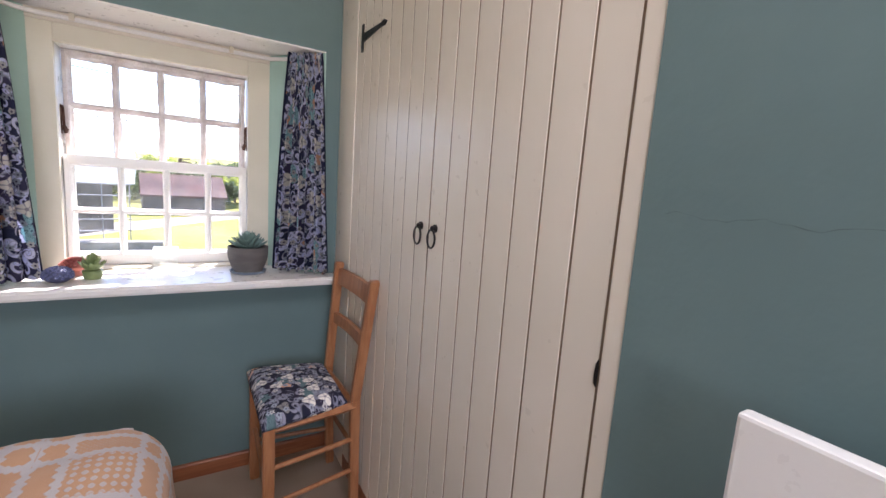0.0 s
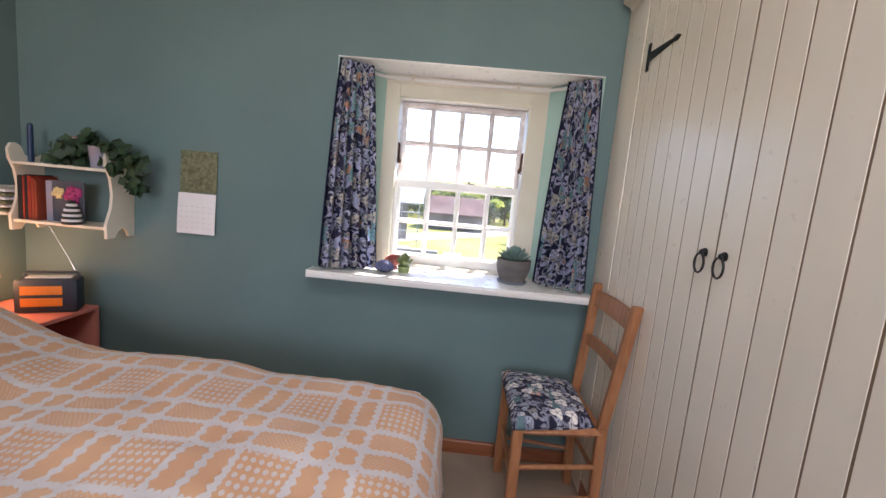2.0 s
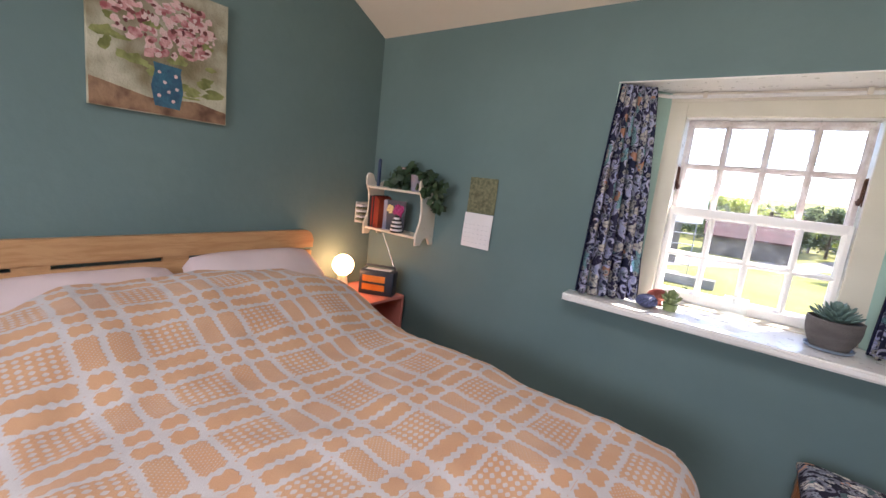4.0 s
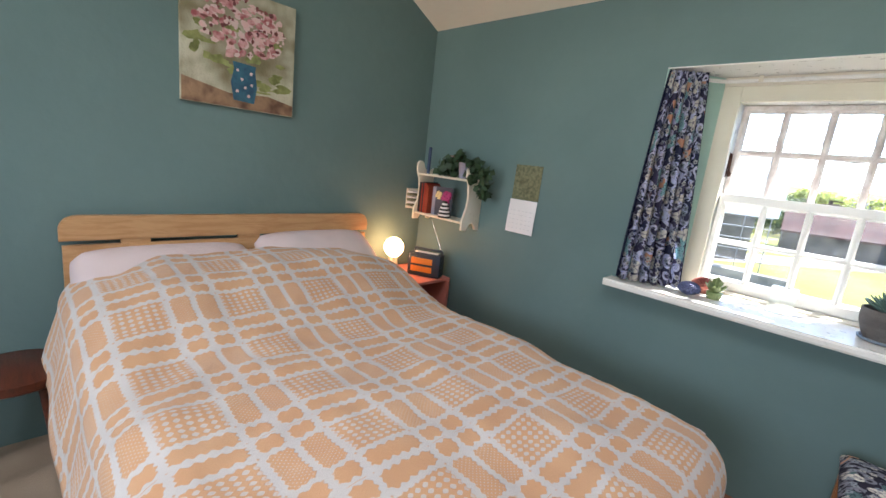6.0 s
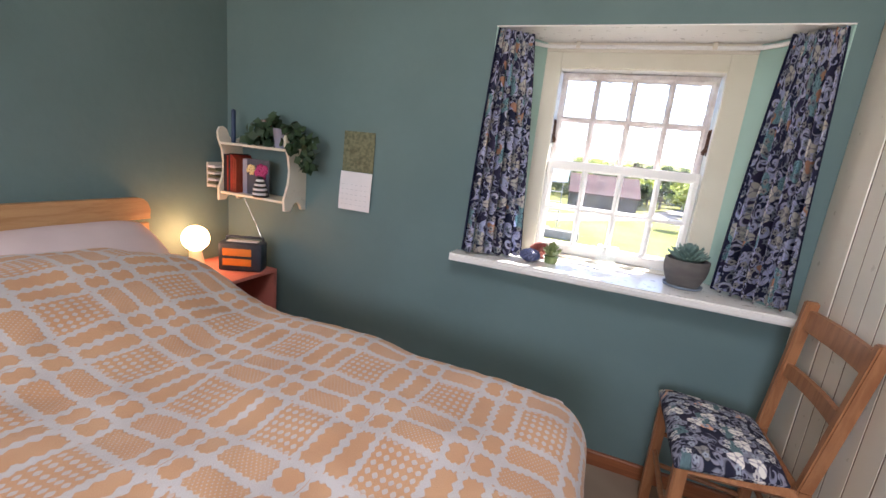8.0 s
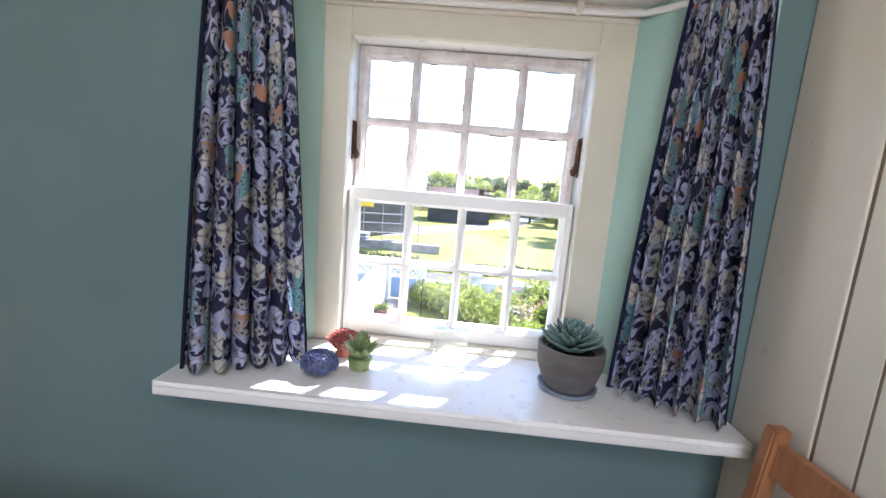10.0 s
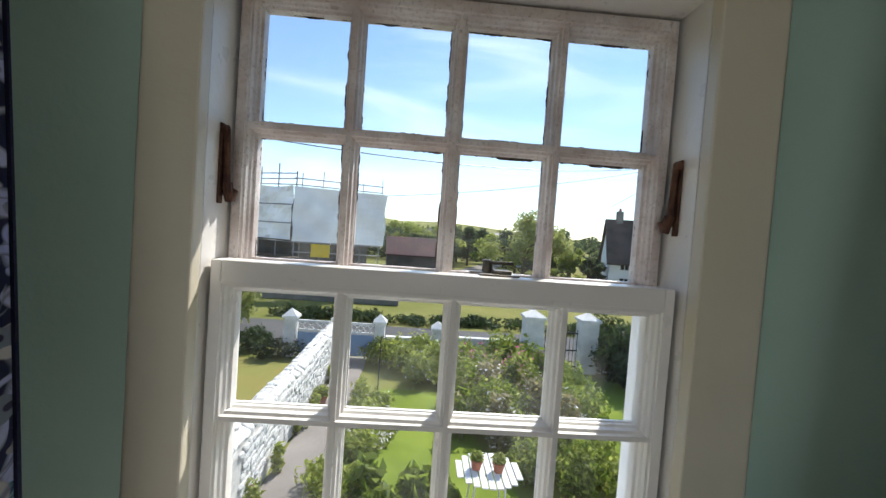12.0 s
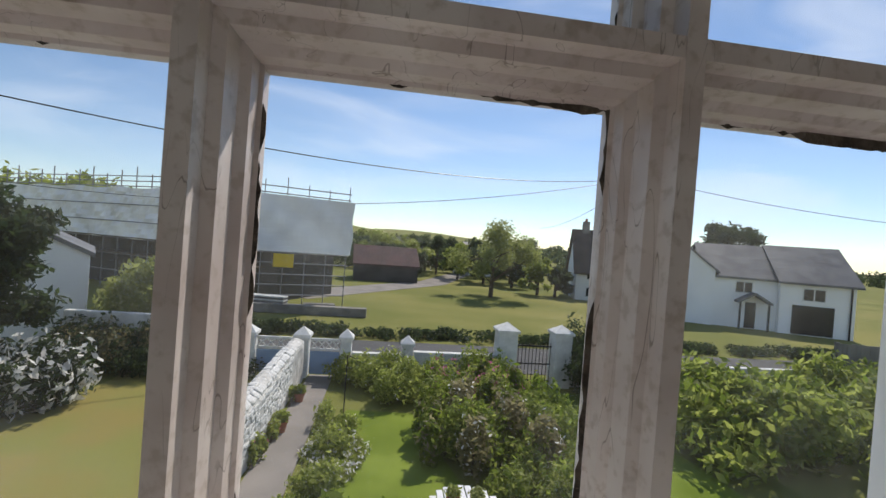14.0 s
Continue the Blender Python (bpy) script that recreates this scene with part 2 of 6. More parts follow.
def coverlet_mat():
    """Double-woven wool: peach lattice blocks, chains and paired blocks on pale lilac grey; UV in metres."""
    m, nt, b = node_mat("woven_coverlet")
    uv = coords(nt, "UV")
    jit = nt.nodes.new("ShaderNodeTexNoise")
    jit.inputs["Scale"].default_value = 9.0
    nt.links.new(uv, jit.inputs["Vector"])
    off = nt.nodes.new("ShaderNodeVectorMath")
    off.operation = "MULTIPLY_ADD"
    nt.links.new(jit.outputs["Color"], off.inputs[0])
    off.inputs[1].default_value = (0.016, 0.016, 0)
    nt.links.new(uv, off.inputs[2])
    xyz = nt.nodes.new("ShaderNodeSeparateXYZ")
    nt.links.new(off.outputs[0], xyz.inputs[0])
    PX, PY = 0.264, 0.320
    u = calc(nt, "FRACT", calc(nt, "DIVIDE", calc(nt, "ADD", xyz.outputs[0], 40.5 * PX + 0.042), PX))
    v = calc(nt, "FRACT", calc(nt, "DIVIDE", calc(nt, "ADD", xyz.outputs[1], 30.5 * PY + 1.382), PY))

    def band(x, c, half, wob):
        d = calc(nt, "ABSOLUTE", calc(nt, "SUBTRACT", x, c))
        return soft_step(nt, calc(nt, "SUBTRACT", d, calc(nt, "MULTIPLY", wob, 0.013)), half + 0.032, half - 0.032)

    def ripple(x, n):
        return calc(nt, "COSINE", calc(nt, "MULTIPLY", x, 2 * math.pi * n))

    def both(a, c):
        return calc(nt, "MULTIPLY", a, c)

    ru, rv = calc(nt, "MULTIPLY", ripple(u, 18), 0.6), calc(nt, "MULTIPLY", ripple(v, 18), 0.6)
    su, sv = calc(nt, "MULTIPLY", ripple(u, 16), 0.55), calc(nt, "MULTIPLY", ripple(v, 12), 1.0)
    au, av = band(u, 0.5, 0.227, rv), band(v, 0.5, 0.219, ru)
    bu = calc(nt, "MAXIMUM", band(u, 0.119, 0.076, sv), band(u, 0.881, 0.076, sv))
    bv = calc(nt, "MAXIMUM", band(v, 0.120, 0.084, su), band(v, 0.880, 0.084, su))
    block = calc(nt, "MAXIMUM", calc(nt, "MAXIMUM", both(au, av), both(au, bv)), calc(nt, "MAXIMUM", both(bu, av), both(bu, bv)))
    fuzz = noise_at(nt, uv, 160.0, 3.0)
    block = soft_step(nt, calc(nt, "ADD", block, calc(nt, "MULTIPLY", calc(nt, "SUBTRACT", fuzz, 0.5), 0.55)), 0.20, 0.50)
    # little ties between the blocks
    gap_u = calc(nt, "MAXIMUM", band(u, 0.0, 0.02, 0.0), calc(nt, "MAXIMUM", band(u, 0.25, 0.022, 0.0), band(u, 0.75, 0.022, 0.0)))
    gap_v = calc(nt, "MAXIMUM", band(v, 0.25, 0.018, 0.0), band(v, 0.75, 0.018, 0.0))
    ties = calc(nt, "MAXIMUM", both(gap_u, gap_v), both(band(u, 0.0, 0.012, 0.0), bv))
    # open lattice in the large blocks
    lat = calc(nt, "MULTIPLY", calc(nt, "SINE", calc(nt, "MULTIPLY", calc(nt, "ADD", u, v), 2 * math.pi * 7)),
               calc(nt, "SINE", calc(nt, "MULTIPLY", calc(nt, "SUBTRACT", u, v), 2 * math.pi * 7)))
    holes = both(soft_step(nt, lat, 0.12, 0.34), both(au, av))
    lat2 = calc(nt, "MULTIPLY", calc(nt, "SINE", calc(nt, "MULTIPLY", u, 2 * math.pi * 24)), calc(nt, "SINE", calc(nt, "MULTIPLY", v, 2 * math.pi * 24)))
    dots = both(soft_step(nt, lat2, 0.45, 0.75), both(au, bv))
    mask = calc(nt, "MAXIMUM", calc(nt, "SUBTRACT", block, calc(nt, "MAXIMUM", both(holes, 0.85), both(dots, 0.6)), clamp=True), both(soft_step(nt, ties, 0.45, 0.8), 0.85))
    nub = noise_at(nt, uv, 420.0, 3.0)
    worn = noise_at(nt, uv, 5.0, 2.0)
    pale = blend(nt, soft_step(nt, worn, 0.3, 0.7), (0.52, 0.50, 0.495), (0.62, 0.60, 0.595))
    peach = blend(nt, soft_step(nt, worn, 0.35, 0.7), (0.57, 0.285, 0.12), (0.64, 0.35, 0.165))
    c = blend(nt, mask, pale, peach)
    c = blend(nt, calc(nt, "MULTIPLY", nub, 0.42), c, (0.46, 0.36, 0.32))
    put(nt, b.inputs["Base Color"], c)
    b.inputs["Roughness"].default_value = 0.95
    b.inputs["Specular IOR Level"].default_value = 0.15
    b.inputs["Sheen Weight"].default_value = 0.25
    h = calc(nt, "ADD", calc(nt, "MULTIPLY", mask, 0.6), calc(nt, "MULTIPLY", nub, 0.7))
    relief(nt, b, h, 0.5, 0.004)
    return m


# ---- materials ----
M_WALL = surface("teal_wall_paint", (0.132, 0.200, 0.200), 0.75, (0.148, 0.220, 0.220), 1.3, 18.0, 0.07, 0.18, 16.0, spec=0.3)
M_MINT = surface("pale_mint_paint", (0.36, 0.53, 0.47), 0.7, (0.40, 0.57, 0.50), 2.0, 22.0, 0.05, 0.2, 30.0, spec=0.3)
M_CEIL = surface("ceiling_paint", (0.76, 0.71, 0.62), 0.8, None, 1.5, 20.0, 0.04, 0.2, 30.0, spec=0.3)
M_CREAM = surface("cream_gloss_paint", (0.73, 0.665, 0.555), 0.31, (0.77, 0.705, 0.60), 2.5, 25.0, 0.03, 0.0, 30.0)
# brown holds both the dirt and the painted shade of the plank grooves
M_GROOVE = surface("brown_groove_dirt_and_shade", (0.22, 0.155, 0.10), 0.8, None, 6.0, 60.0, 0.2, 0.1, 80.0)
M_SURROUND = surface("cream_surround_paint", (0.66, 0.61, 0.48), 0.42, (0.70, 0.65, 0.53), 3.0, 30.0, 0.06, 0.08, 50.0)
M_WHITE = surface("white_gloss_paint", (0.80, 0.78, 0.74), 0.30, (0.84, 0.82, 0.79), 3.0, 30.0, 0.05, 0.08, 50.0)
def worn_paint(name):
    m, nt, b = node_mat(name)
    v, tall = coords(nt, "Object"), coords(nt, "Object", (1, 1, 0.16))
    broad, fine = noise_at(nt, v, 16.0, 3.0), noise_at(nt, v, 190.0, 4.0)
    c = blend(nt, soft_step(nt, broad, 0.3, 0.7), (0.55, 0.47, 0.445), (0.76, 0.71, 0.685))
    c = blend(nt, calc(nt, "MULTIPLY", soft_step(nt, fine, 0.50, 0.70), 0.6), c, (0.45, 0.38, 0.33))
    line = calc(nt, "ABSOLUTE", calc(nt, "SUBTRACT", noise_at(nt, tall, 75.0, 2.0, 0.5, 0.8), 0.5))
    crack = calc(nt, "MULTIPLY", soft_step(nt, line, 0.006, 0.001), soft_step(nt, noise_at(nt, v, 22.0, 2.0), 0.42, 0.55))
    c = blend(nt, calc(nt, "MULTIPLY", crack, 0.6), c, (0.16, 0.12, 0.095))
    chips = calc(nt, "MULTIPLY", soft_step(nt, noise_at(nt, v, 60.0, 3.0), 0.65, 0.74), 0.45)
    c = blend(nt, chips, c, (0.30, 0.23, 0.17))
    put(nt, b.inputs["Base Color"], c)
    b.inputs["Roughness"].default_value = 0.42
    relief(nt, b, calc(nt, "SUBTRACT", calc(nt, "MULTIPLY", broad, 0.5), crack), 0.25, 0.002)
    return m


M_WORN = worn_paint("weathered_white_paint")
M_CARPET = surface("beige_carpet", (0.42, 0.32, 0.24), 0.95, (0.47, 0.37, 0.28), 3.0, 260.0, 0.14, 0.8, 420.0, spec=0.1)
M_SKIRT = wood("stained_skirting", (0.36, 0.13, 0.055), (0.24, 0.08, 0.035), (0.6, 12, 12), 0.35)
M_CHAIR = wood("varnished_beech", (0.42, 0.19, 0.085), (0.30, 0.12, 0.05), (9, 9, 1.2), 0.35)
M_OAK = wood("oiled_oak", (0.56, 0.33, 0.16), (0.44, 0.23, 0.10), (9, 1.0, 9), 0.45)
M_IRON = surface("black_iron", (0.015, 0.014, 0.014), 0.45, None, 20.0, 120.0, 0.2, 0.2, 150.0, metal=0.6)
M_PRINT = print_mat("printed_cotton_seat", 1.2, 0.0, 1.7)
M_CURTAIN = print_mat("printed_curtain_cotton", 1.0, 0.6, 4.9)
M_COVER = coverlet_mat()
M_PILLOW = surface("pale_pink_linen", (0.70, 0.58, 0.58), 0.9, None, 5.0, 300.0, 0.05, 0.4, 500.0, spec=0.2)
M_PINK = surface("salmon_paint", (0.62, 0.21, 0.17), 0.5, None, 4.0, 40.0, 0.08, 0.1, 60.0)
M_GLASS = glass_mat("window_glass")


# ---- mesh helpers ----
def box(bm, x0, x1, y0, y1, z0, z1, bevel=0.0):
    made = bmesh.ops.create_cube(bm, size=1.0, matrix=Matrix.LocRotScale(((x0 + x1) / 2, (y0 + y1) / 2, (z0 + z1) / 2), None, (abs(x1 - x0), abs(y1 - y0), abs(z1 - z0))))
    if bevel:
        edges = list({e for v in made["verts"] for e in v.link_edges})
        bmesh.ops.bevel(bm, geom=edges, offset=bevel, segments=2, affect="EDGES", profile=0.6)
    return bm


def prism(bm, pts, lo, hi, axis="z"):
    """A polygon given in the two axes that are left, in order, drawn out along axis."""
    def at(p, h):
        return {"z": (p[0], p[1], h), "y": (p[0], h, p[1]), "x": (h, p[0], p[1])}[axis]
    a, b = [bm.verts.new(at(p, lo)) for p in pts], [bm.verts.new(at(p, hi)) for p in pts]
    n = len(pts)
    bm.faces.new(a[::-1])
    bm.faces.new(b)
    for i in range(n):
        bm.faces.new((a[i], a[(i + 1) % n], b[(i + 1) % n], b[i]))
    return bm


def rod(bm, p, q, r0, r1=None, seg=10):
    p, q = Vector(p), Vector(q)
    d = q - p
    m = Matrix.Translation((p + q) / 2) @ d.to_track_quat("Z", "Y").to_matrix().to_4x4()
    bmesh.ops.create_cone(bm, cap_ends=True, segments=seg, radius1=r0, radius2=r0 if r1 is None else r1, depth=d.length, matrix=m)
    return bm


def ball(bm, c, r, squash=1.0, seg=20):
    bmesh.ops.create_uvsphere(bm, u_segments=seg, v_segments=seg // 2, radius=r, matrix=Matrix.Translation(c) @ Matrix.Diagonal((1, 1, squash, 1)))
    return bm


def lathe(bm, profile, c=(0, 0, 0), seg=28):
    """Turns (radius, height) pairs about the upright through c."""
    rings = []
    for r, h in profile:
        rings.append([bm.verts.new((c[0] + r * math.cos(2 * math.pi * k / seg), c[1] + r * math.sin(2 * math.pi * k / seg), c[2] + h)) for k in range(seg)])
    for a, b in zip(rings, rings[1:]):
        for k in range(seg):
            bm.faces.new((a[k], a[(k + 1) % seg], b[(k + 1) % seg], b[k]))
    for ring, flip in ((rings[0], True), (rings[-1], False)):
        if profile[0 if flip else -1][0] > 1e-5:
            bm.faces.new(ring[::-1] if flip else ring)
    return bm


def mesh_from(name, bm, material, smooth=False):
    bmesh.ops.recalc_face_normals(bm, faces=bm.faces[:])
    me = bpy.data.meshes.new(name)
    bm.to_mesh(me)
    bm.free()
    me.materials.append(material)
    if smooth:
        me.polygons.foreach_set("use_smooth", [True] * len(me.polygons))
        if smooth != "all":
            me.set_sharp_from_angle(angle=radians(smooth if isinstance(smooth, (int, float)) and smooth > 1 else 40))
    return me


def part(name, bm, material, parent=None, label="", smooth=False):
    ob = new(name, mesh_from(name, bm, material, smooth))
    if parent is not None:
        ob.parent = parent
    if label:
        ob["label"] = label
    return ob


def thing(name, label, category, where=(0, 0, 0), group="", kind="", turn=0.0):
    ob = new(name)
    ob.matrix_basis = pose(*where, 0, 0, turn)
    ob.empty_display_size = 0.1
    return tagged(ob, label, category, group, kind)


def setting(name, bm, material, label, category, smooth=False):
    return tagged(part(name, bm, material, smooth=smooth), label, category, kind="structure")


def mesh_part(name, verts, faces, material, parent=None, label="", smooth=False):
    me = bpy.data.meshes.new(name)
    me.from_pydata(verts, [], faces)
    me.materials.append(material)
    if smooth:
        me.polygons.foreach_set("use_smooth", [True] * len(me.polygons))
    ob = new(name, me)
    if parent is not None:
        ob.parent = parent
    if label:
        ob["label"] = label
    return ob


def B():
    return bmesh.new()


# ---- the room's shell ----
XL, XR, YB, FLOOR = -1.44, 1.20, -4.6, -0.015
EAVE, SLOPE = 2.055, 0.49
OUT = 0.55
bm = B()
prism(bm, [(XL - 0.3, 0), (0, 0), (0.168, 0.225), (0.168, 0.40), (0.06, 0.40), (0.06, OUT), (XL - 4.0, OUT), (XL - 4.0, 0.2), (XL - 0.3, 0.2)], -2.7, 3.0)
prism(bm, [(1.136, 0), (2.1, 0), (2.1, 0.2), (4.2, 0.2), (4.2, OUT), (0.965, OUT), (0.965, 0.40), (0.955, 0.40), (0.955, 0.225)], -2.7, 3.0)
prism(bm, [(0, 0), (1.136, 0), (0.955, 0.225), (0.955, OUT), (0.168, OUT), (0.168, 0.225)], 1.738, 3.0)
prism(bm, [(0, 0), (1.136, 0), (0.955, 0.225), (0.955, 0.312), (0.168, 0.312), (0.168, 0.225)], -2.7, 0.779)
prism(bm, [(0.955, 0.312), (0.955, OUT), (0.168, OUT), (0.168, 0.312)], -2.7, 0.50)
box(bm, 0.06, 0.168, 0.40, OUT, -2.7, 0.50)
box(bm, 0.06, 0.168, 0.40, OUT, 1.738, 3.0)
setting("wall_north", bm, M_WALL, "thick teal-painted wall with a splayed window recess", "wall")
bm = B()
prism(bm, [(YB - 0.2, -0.3), (0.0, -0.3), (0.0, 3.2), (YB - 0.2, 3.2)], XL - 0.25, XL, "x")
setting("wall_west", bm, M_WALL, "teal-painted gable wall behind the bed head", "wall")
bm = B()
box(bm, XL, -0.8, YB - 0.2, YB, -0.3, 3.2)
box(bm, 1.0, 2.1, YB - 0.2, YB, -0.3, 3.2)
box(bm, -0.8, 1.0, YB - 0.2, YB, -0.3, 1.0)
box(bm, -0.8, 1.0, YB - 0.2, YB, 2.2, 3.2)
setting("wall_south", bm, M_WALL, "plain teal-painted wall at the back of the room", "wall")
bm = B()
box(bm, XR - 0.006, XR + 0.9, YB, -1.462, -0.3, 3.2)
setting("wall_east", bm, M_WALL, "teal-painted wall with a hairline crack beside the cupboard", "wall")
M_CRACK = surface("plaster_crack", (0.085, 0.125, 0.125), 0.9, None, 30.0, 90.0, 0.2, 0.2, 120.0)
bm = B()
rg = random.Random(44)
last = None
for k in range(33):
    y_, z_, w = -1.50 - 0.0125 * k, 1.203 + 0.004 * math.sin(k * 0.9) + rg.uniform(-0.002, 0.002), rg.uniform(0.0001, 0.0005)
    cur = (bm.verts.new((XR - 0.0072, y_, z_ - w)), bm.verts.new((XR - 0.0072, y_, z_ + w)))
    if last:
        bm.faces.new((last[0], last[1], cur[1], cur[0]))
    last = cur
setting("plaster_crack", bm, M_CRACK, "hairline crack in the painted plaster", "crack")
bm = B()
box(bm, 2.1, 2.3, YB - 0.2, 0.2, -0.3, 3.2)
setting("wall_east_outer", bm, M_WALL, "plain wall behind the built-in cupboard", "wall")
bm = B()
box(bm, XL - 0.25, 2.3, YB - 0.2, 0.0, FLOOR - 0.2, FLOOR)
setting("floor", bm, M_CARPET, "beige carpeted bedroom floor", "floor")
bm = B()
top = EAVE + SLOPE * 1.4
prism(bm, [(0.0, EAVE), (-1.4, top), (-1.7, top), (-1.7, top + 0.15), (-1.4, top + 0.15), (0.0, EAVE + 0.15)], XL, 2.1, "x")
box(bm, XL, 2.1, YB, -3.0, top, top + 0.15)
box(bm, XL, 0.1, -3.0, -1.7, top, top + 0.15)
box(bm, 1.15, 2.1, -3.0, -1.7, top, top + 0.15)
# added well that holds the ceiling fill lamp, never in view
box(bm, 0.05, 0.1, -3.05, -1.65, top + 0.15, top + 0.5)
box(bm, 1.15, 1.2, -3.05, -1.65, top + 0.15, top + 0.5)
box(bm, 0.1, 1.15, -3.05, -3.0, top + 0.15, top + 0.5)
box(bm, 0.1, 1.15, -1.7, -1.65, top + 0.15, top + 0.5)
setting("ceiling", bm, M_CEIL, "white sloping cottage ceiling", "ceiling")
bm = B()
prism(bm, [(-0.015, FLOOR), (0.0, FLOOR), (0.0, 0.048), (-0.011, 0.048), (-0.015, 0.042)], XL, 1.22, "x")
setting("baseboard", bm, M_SKIRT, "low reddish stained wooden skirting along the window wall", "baseboard")

# ---- the window ----
for nm, pts in (("reveal_west", [(0.0005, 0.0), (0.168, 0.2245), (0.172, 0.2245), (0.0055, 0.0)]), ("reveal_east", [(1.1355, 0.0), (0.955, 0.2245), (0.951, 0.2245), (1.1305, 0.0)])):
    bm = B()
    prism(bm, pts, 0.8115, 1.733)
    setting(nm, bm, M_MINT, "splayed side of the window recess painted pale mint", "wall")
bm = B()
prism(bm, [(0.001, -0.001), (1.135, -0.001), (0.955, 0.224), (0.168, 0.224)], 1.7335, 1.7378)
setting("window_soffit", bm, M_WHITE, "cream painted underside of the window recess", "soffit")
sill = B()
prism(sill, [(-0.063, -0.1), (1.188, -0.1), (1.188, -0.002), (1.132, -0.002), (0.953, 0.222), (0.17, 0.222), (0.004, -0.002), (-0.063, -0.002)], 0.78, 0.811)
bmesh.ops.bevel(sill, geom=[e for e in sill.edges if all(v.co.y < -0.09 for v in e.verts)], offset=0.008, segments=3, affect="EDGES")
setting("window_sill", sill, M_WHITE, "deep white painted window board with a rounded front edge", "window sill", smooth=35)
win = thing("window_1", "white painted vertical sliding sash window with small panes, closed", "window", (0, 0, 0), kind="structure")
# box frame: cream face boards, white linings
bm = B()
for x0, x1, z0, z1 in ((0.150, 0.240, 0.811, 1.738), (0.866, 0.972, 0.811, 1.738), (0.240, 0.866, 1.636, 1.738)):
    box(bm, x0, x1, 0.226, 0.2485, z0, z1, 0.003)
part("face_board", bm, M_SURROUND, win, "cream painted face boards")
bm = B()
box(bm, 0.172, 0.2385, 0.250, 0.358, 0.80, 1.73, 0.002)
box(bm, 0.8675, 0.951, 0.250, 0.358, 0.80, 1.73, 0.002)
box(bm, 0.2385, 0.8675, 0.250, 0.358, 1.6365, 1.73, 0.002)
part("lining", bm, M_WHITE, win, "white painted frame linings")
part("outer_sill", box(B(), 0.2385, 0.8675, 0.2625, 0.36, 0.775, 0.8235, 0.002), M_WHITE, win)
bm = B()
prism(bm, [(0.222, 0.8115), (0.262, 0.8115), (0.262, 0.824), (0.250, 0.826), (0.222, 0.818)], 0.24, 0.866, "x")
part("inner_stop", bm, M_SURROUND, win, "cream stop along the foot of the sash")


def glazing_bar(bm, p, q, across, y, depth=0.036):
    """A moulded bar from p to q in the plane of the sash; across is its sideways direction as (x, z)."""
    half = [(0.0034, 0.0), (0.0038, 0.007), (0.0074, 0.009), (0.0080, 0.018), (0.0108, 0.021), (0.0112, 0.027), (0.0125, 0.028), (0.0125, depth)]
    prof = half + [(-s_, d) for s_, d in half[::-1]]
    ends = []
    for c in (p, q):
        ends.append([bm.verts.new((c[0] + s * across[0], y + d, c[1] + s * across[1])) for s, d in prof])
    a, b = ends
    n = len(prof)
    bm.faces.new(a[::-1])
    bm.faces.new(b)
    for i in range(n):
        bm.faces.new((a[i], a[(i + 1) % n], b[(i + 1) % n], b[i]))


def sash(name, x0, x1, z0, z1, y, depth, stile, top, bottom, xs, zs, material, label):
    """A sash with four by two panes."""
    s = part(name, box(B(), x0, x0 + stile, y, y + depth, z0, z1, 0.002), material, win, label)
    rest = B()
    box(rest, x1 - stile, x1, y, y + depth, z0, z1, 0.002)
    part("stile", rest, material, s)
    part("top_rail", box(B(), x0 + stile, x1 - stile, y + 0.0005, y + depth, z1 - top, z1, 0.002), material, s)
    part("bottom_rail", box(B(), x0 + stile, x1 - stile, y + 0.0005, y + depth, z0, z0 + bottom, 0.002), material, s)
    ix0, ix1, iz0, iz1 = x0 + stile, x1 - stile, z0 + bottom, z1 - top
    # moulding round the opening
    m = B()
    lip = [(-0.002, -0.0012), (0.0015, -0.0012), (0.002, 0.003), (0.0045, 0.004), (0.006, 0.010), (0.0085, 0.013), (0.009, 0.019), (0.0125, 0.021), (0.0125, depth - 0.002), (-0.002, depth - 0.002)]
    prism(m, [(ix0 + s_, y + d) for s_, d in lip], iz0, iz1, "z")
    prism(m, [(ix1 - s_, y + d) for s_, d in lip], iz0, iz1, "z")
    prism(m, [(y + d, iz1 - s_) for s_, d in lip], ix0, ix1, "x")
    prism(m, [(y + d, iz0 + s_) for s_, d in lip], ix0, ix1, "x")
    part("moulding", m, material, s)
    for x in xs:
        m = B()
        glazing_bar(m, (x, iz0 - 0.001), (x, iz1 + 0.001), (1, 0), y + 0.004, depth - 0.006)
        part("glazing_bar", m, material, s)
    for z in zs:
        m = B()
        glazing_bar(m, (ix0 - 0.001, z), (ix1 + 0.001, z), (0, 1), y + 0.0045, depth - 0.0065)
        part("glazing_bar", m, material, s)
    cols, rows = [ix0, *xs, ix1], [iz0, *zs, iz1]
    for a, c in zip(cols, cols[1:]):
        for d, e in zip(rows, rows[1:]):
            bm_y = y + depth - 0.006
            pane = mesh_part("pane", [(a, bm_y, d), (c, bm_y, d), (c, bm_y, e), (a, bm_y, e)], [(0, 1, 2, 3)], M_GLASS, s, "old window glass, dusty at the edges")
            pane.visible_shadow = False
    return s


lower = sash("lower_sash", 0.2425, 0.863, 0.8255, 1.2485, 0.268, 0.040, 0.0135, 0.030, 0.036, (0.410, 0.562, 0.714), (1.037,), M_WHITE, "white lower sash")
upper = sash("upper_sash", 0.2425, 0.863, 1.2165, 1.634, 0.3150, 0.040, 0.0120, 0.016, 0.020, (0.399, 0.549, 0.699), (1.436,), M_WORN, "upper sash with flaking white paint")

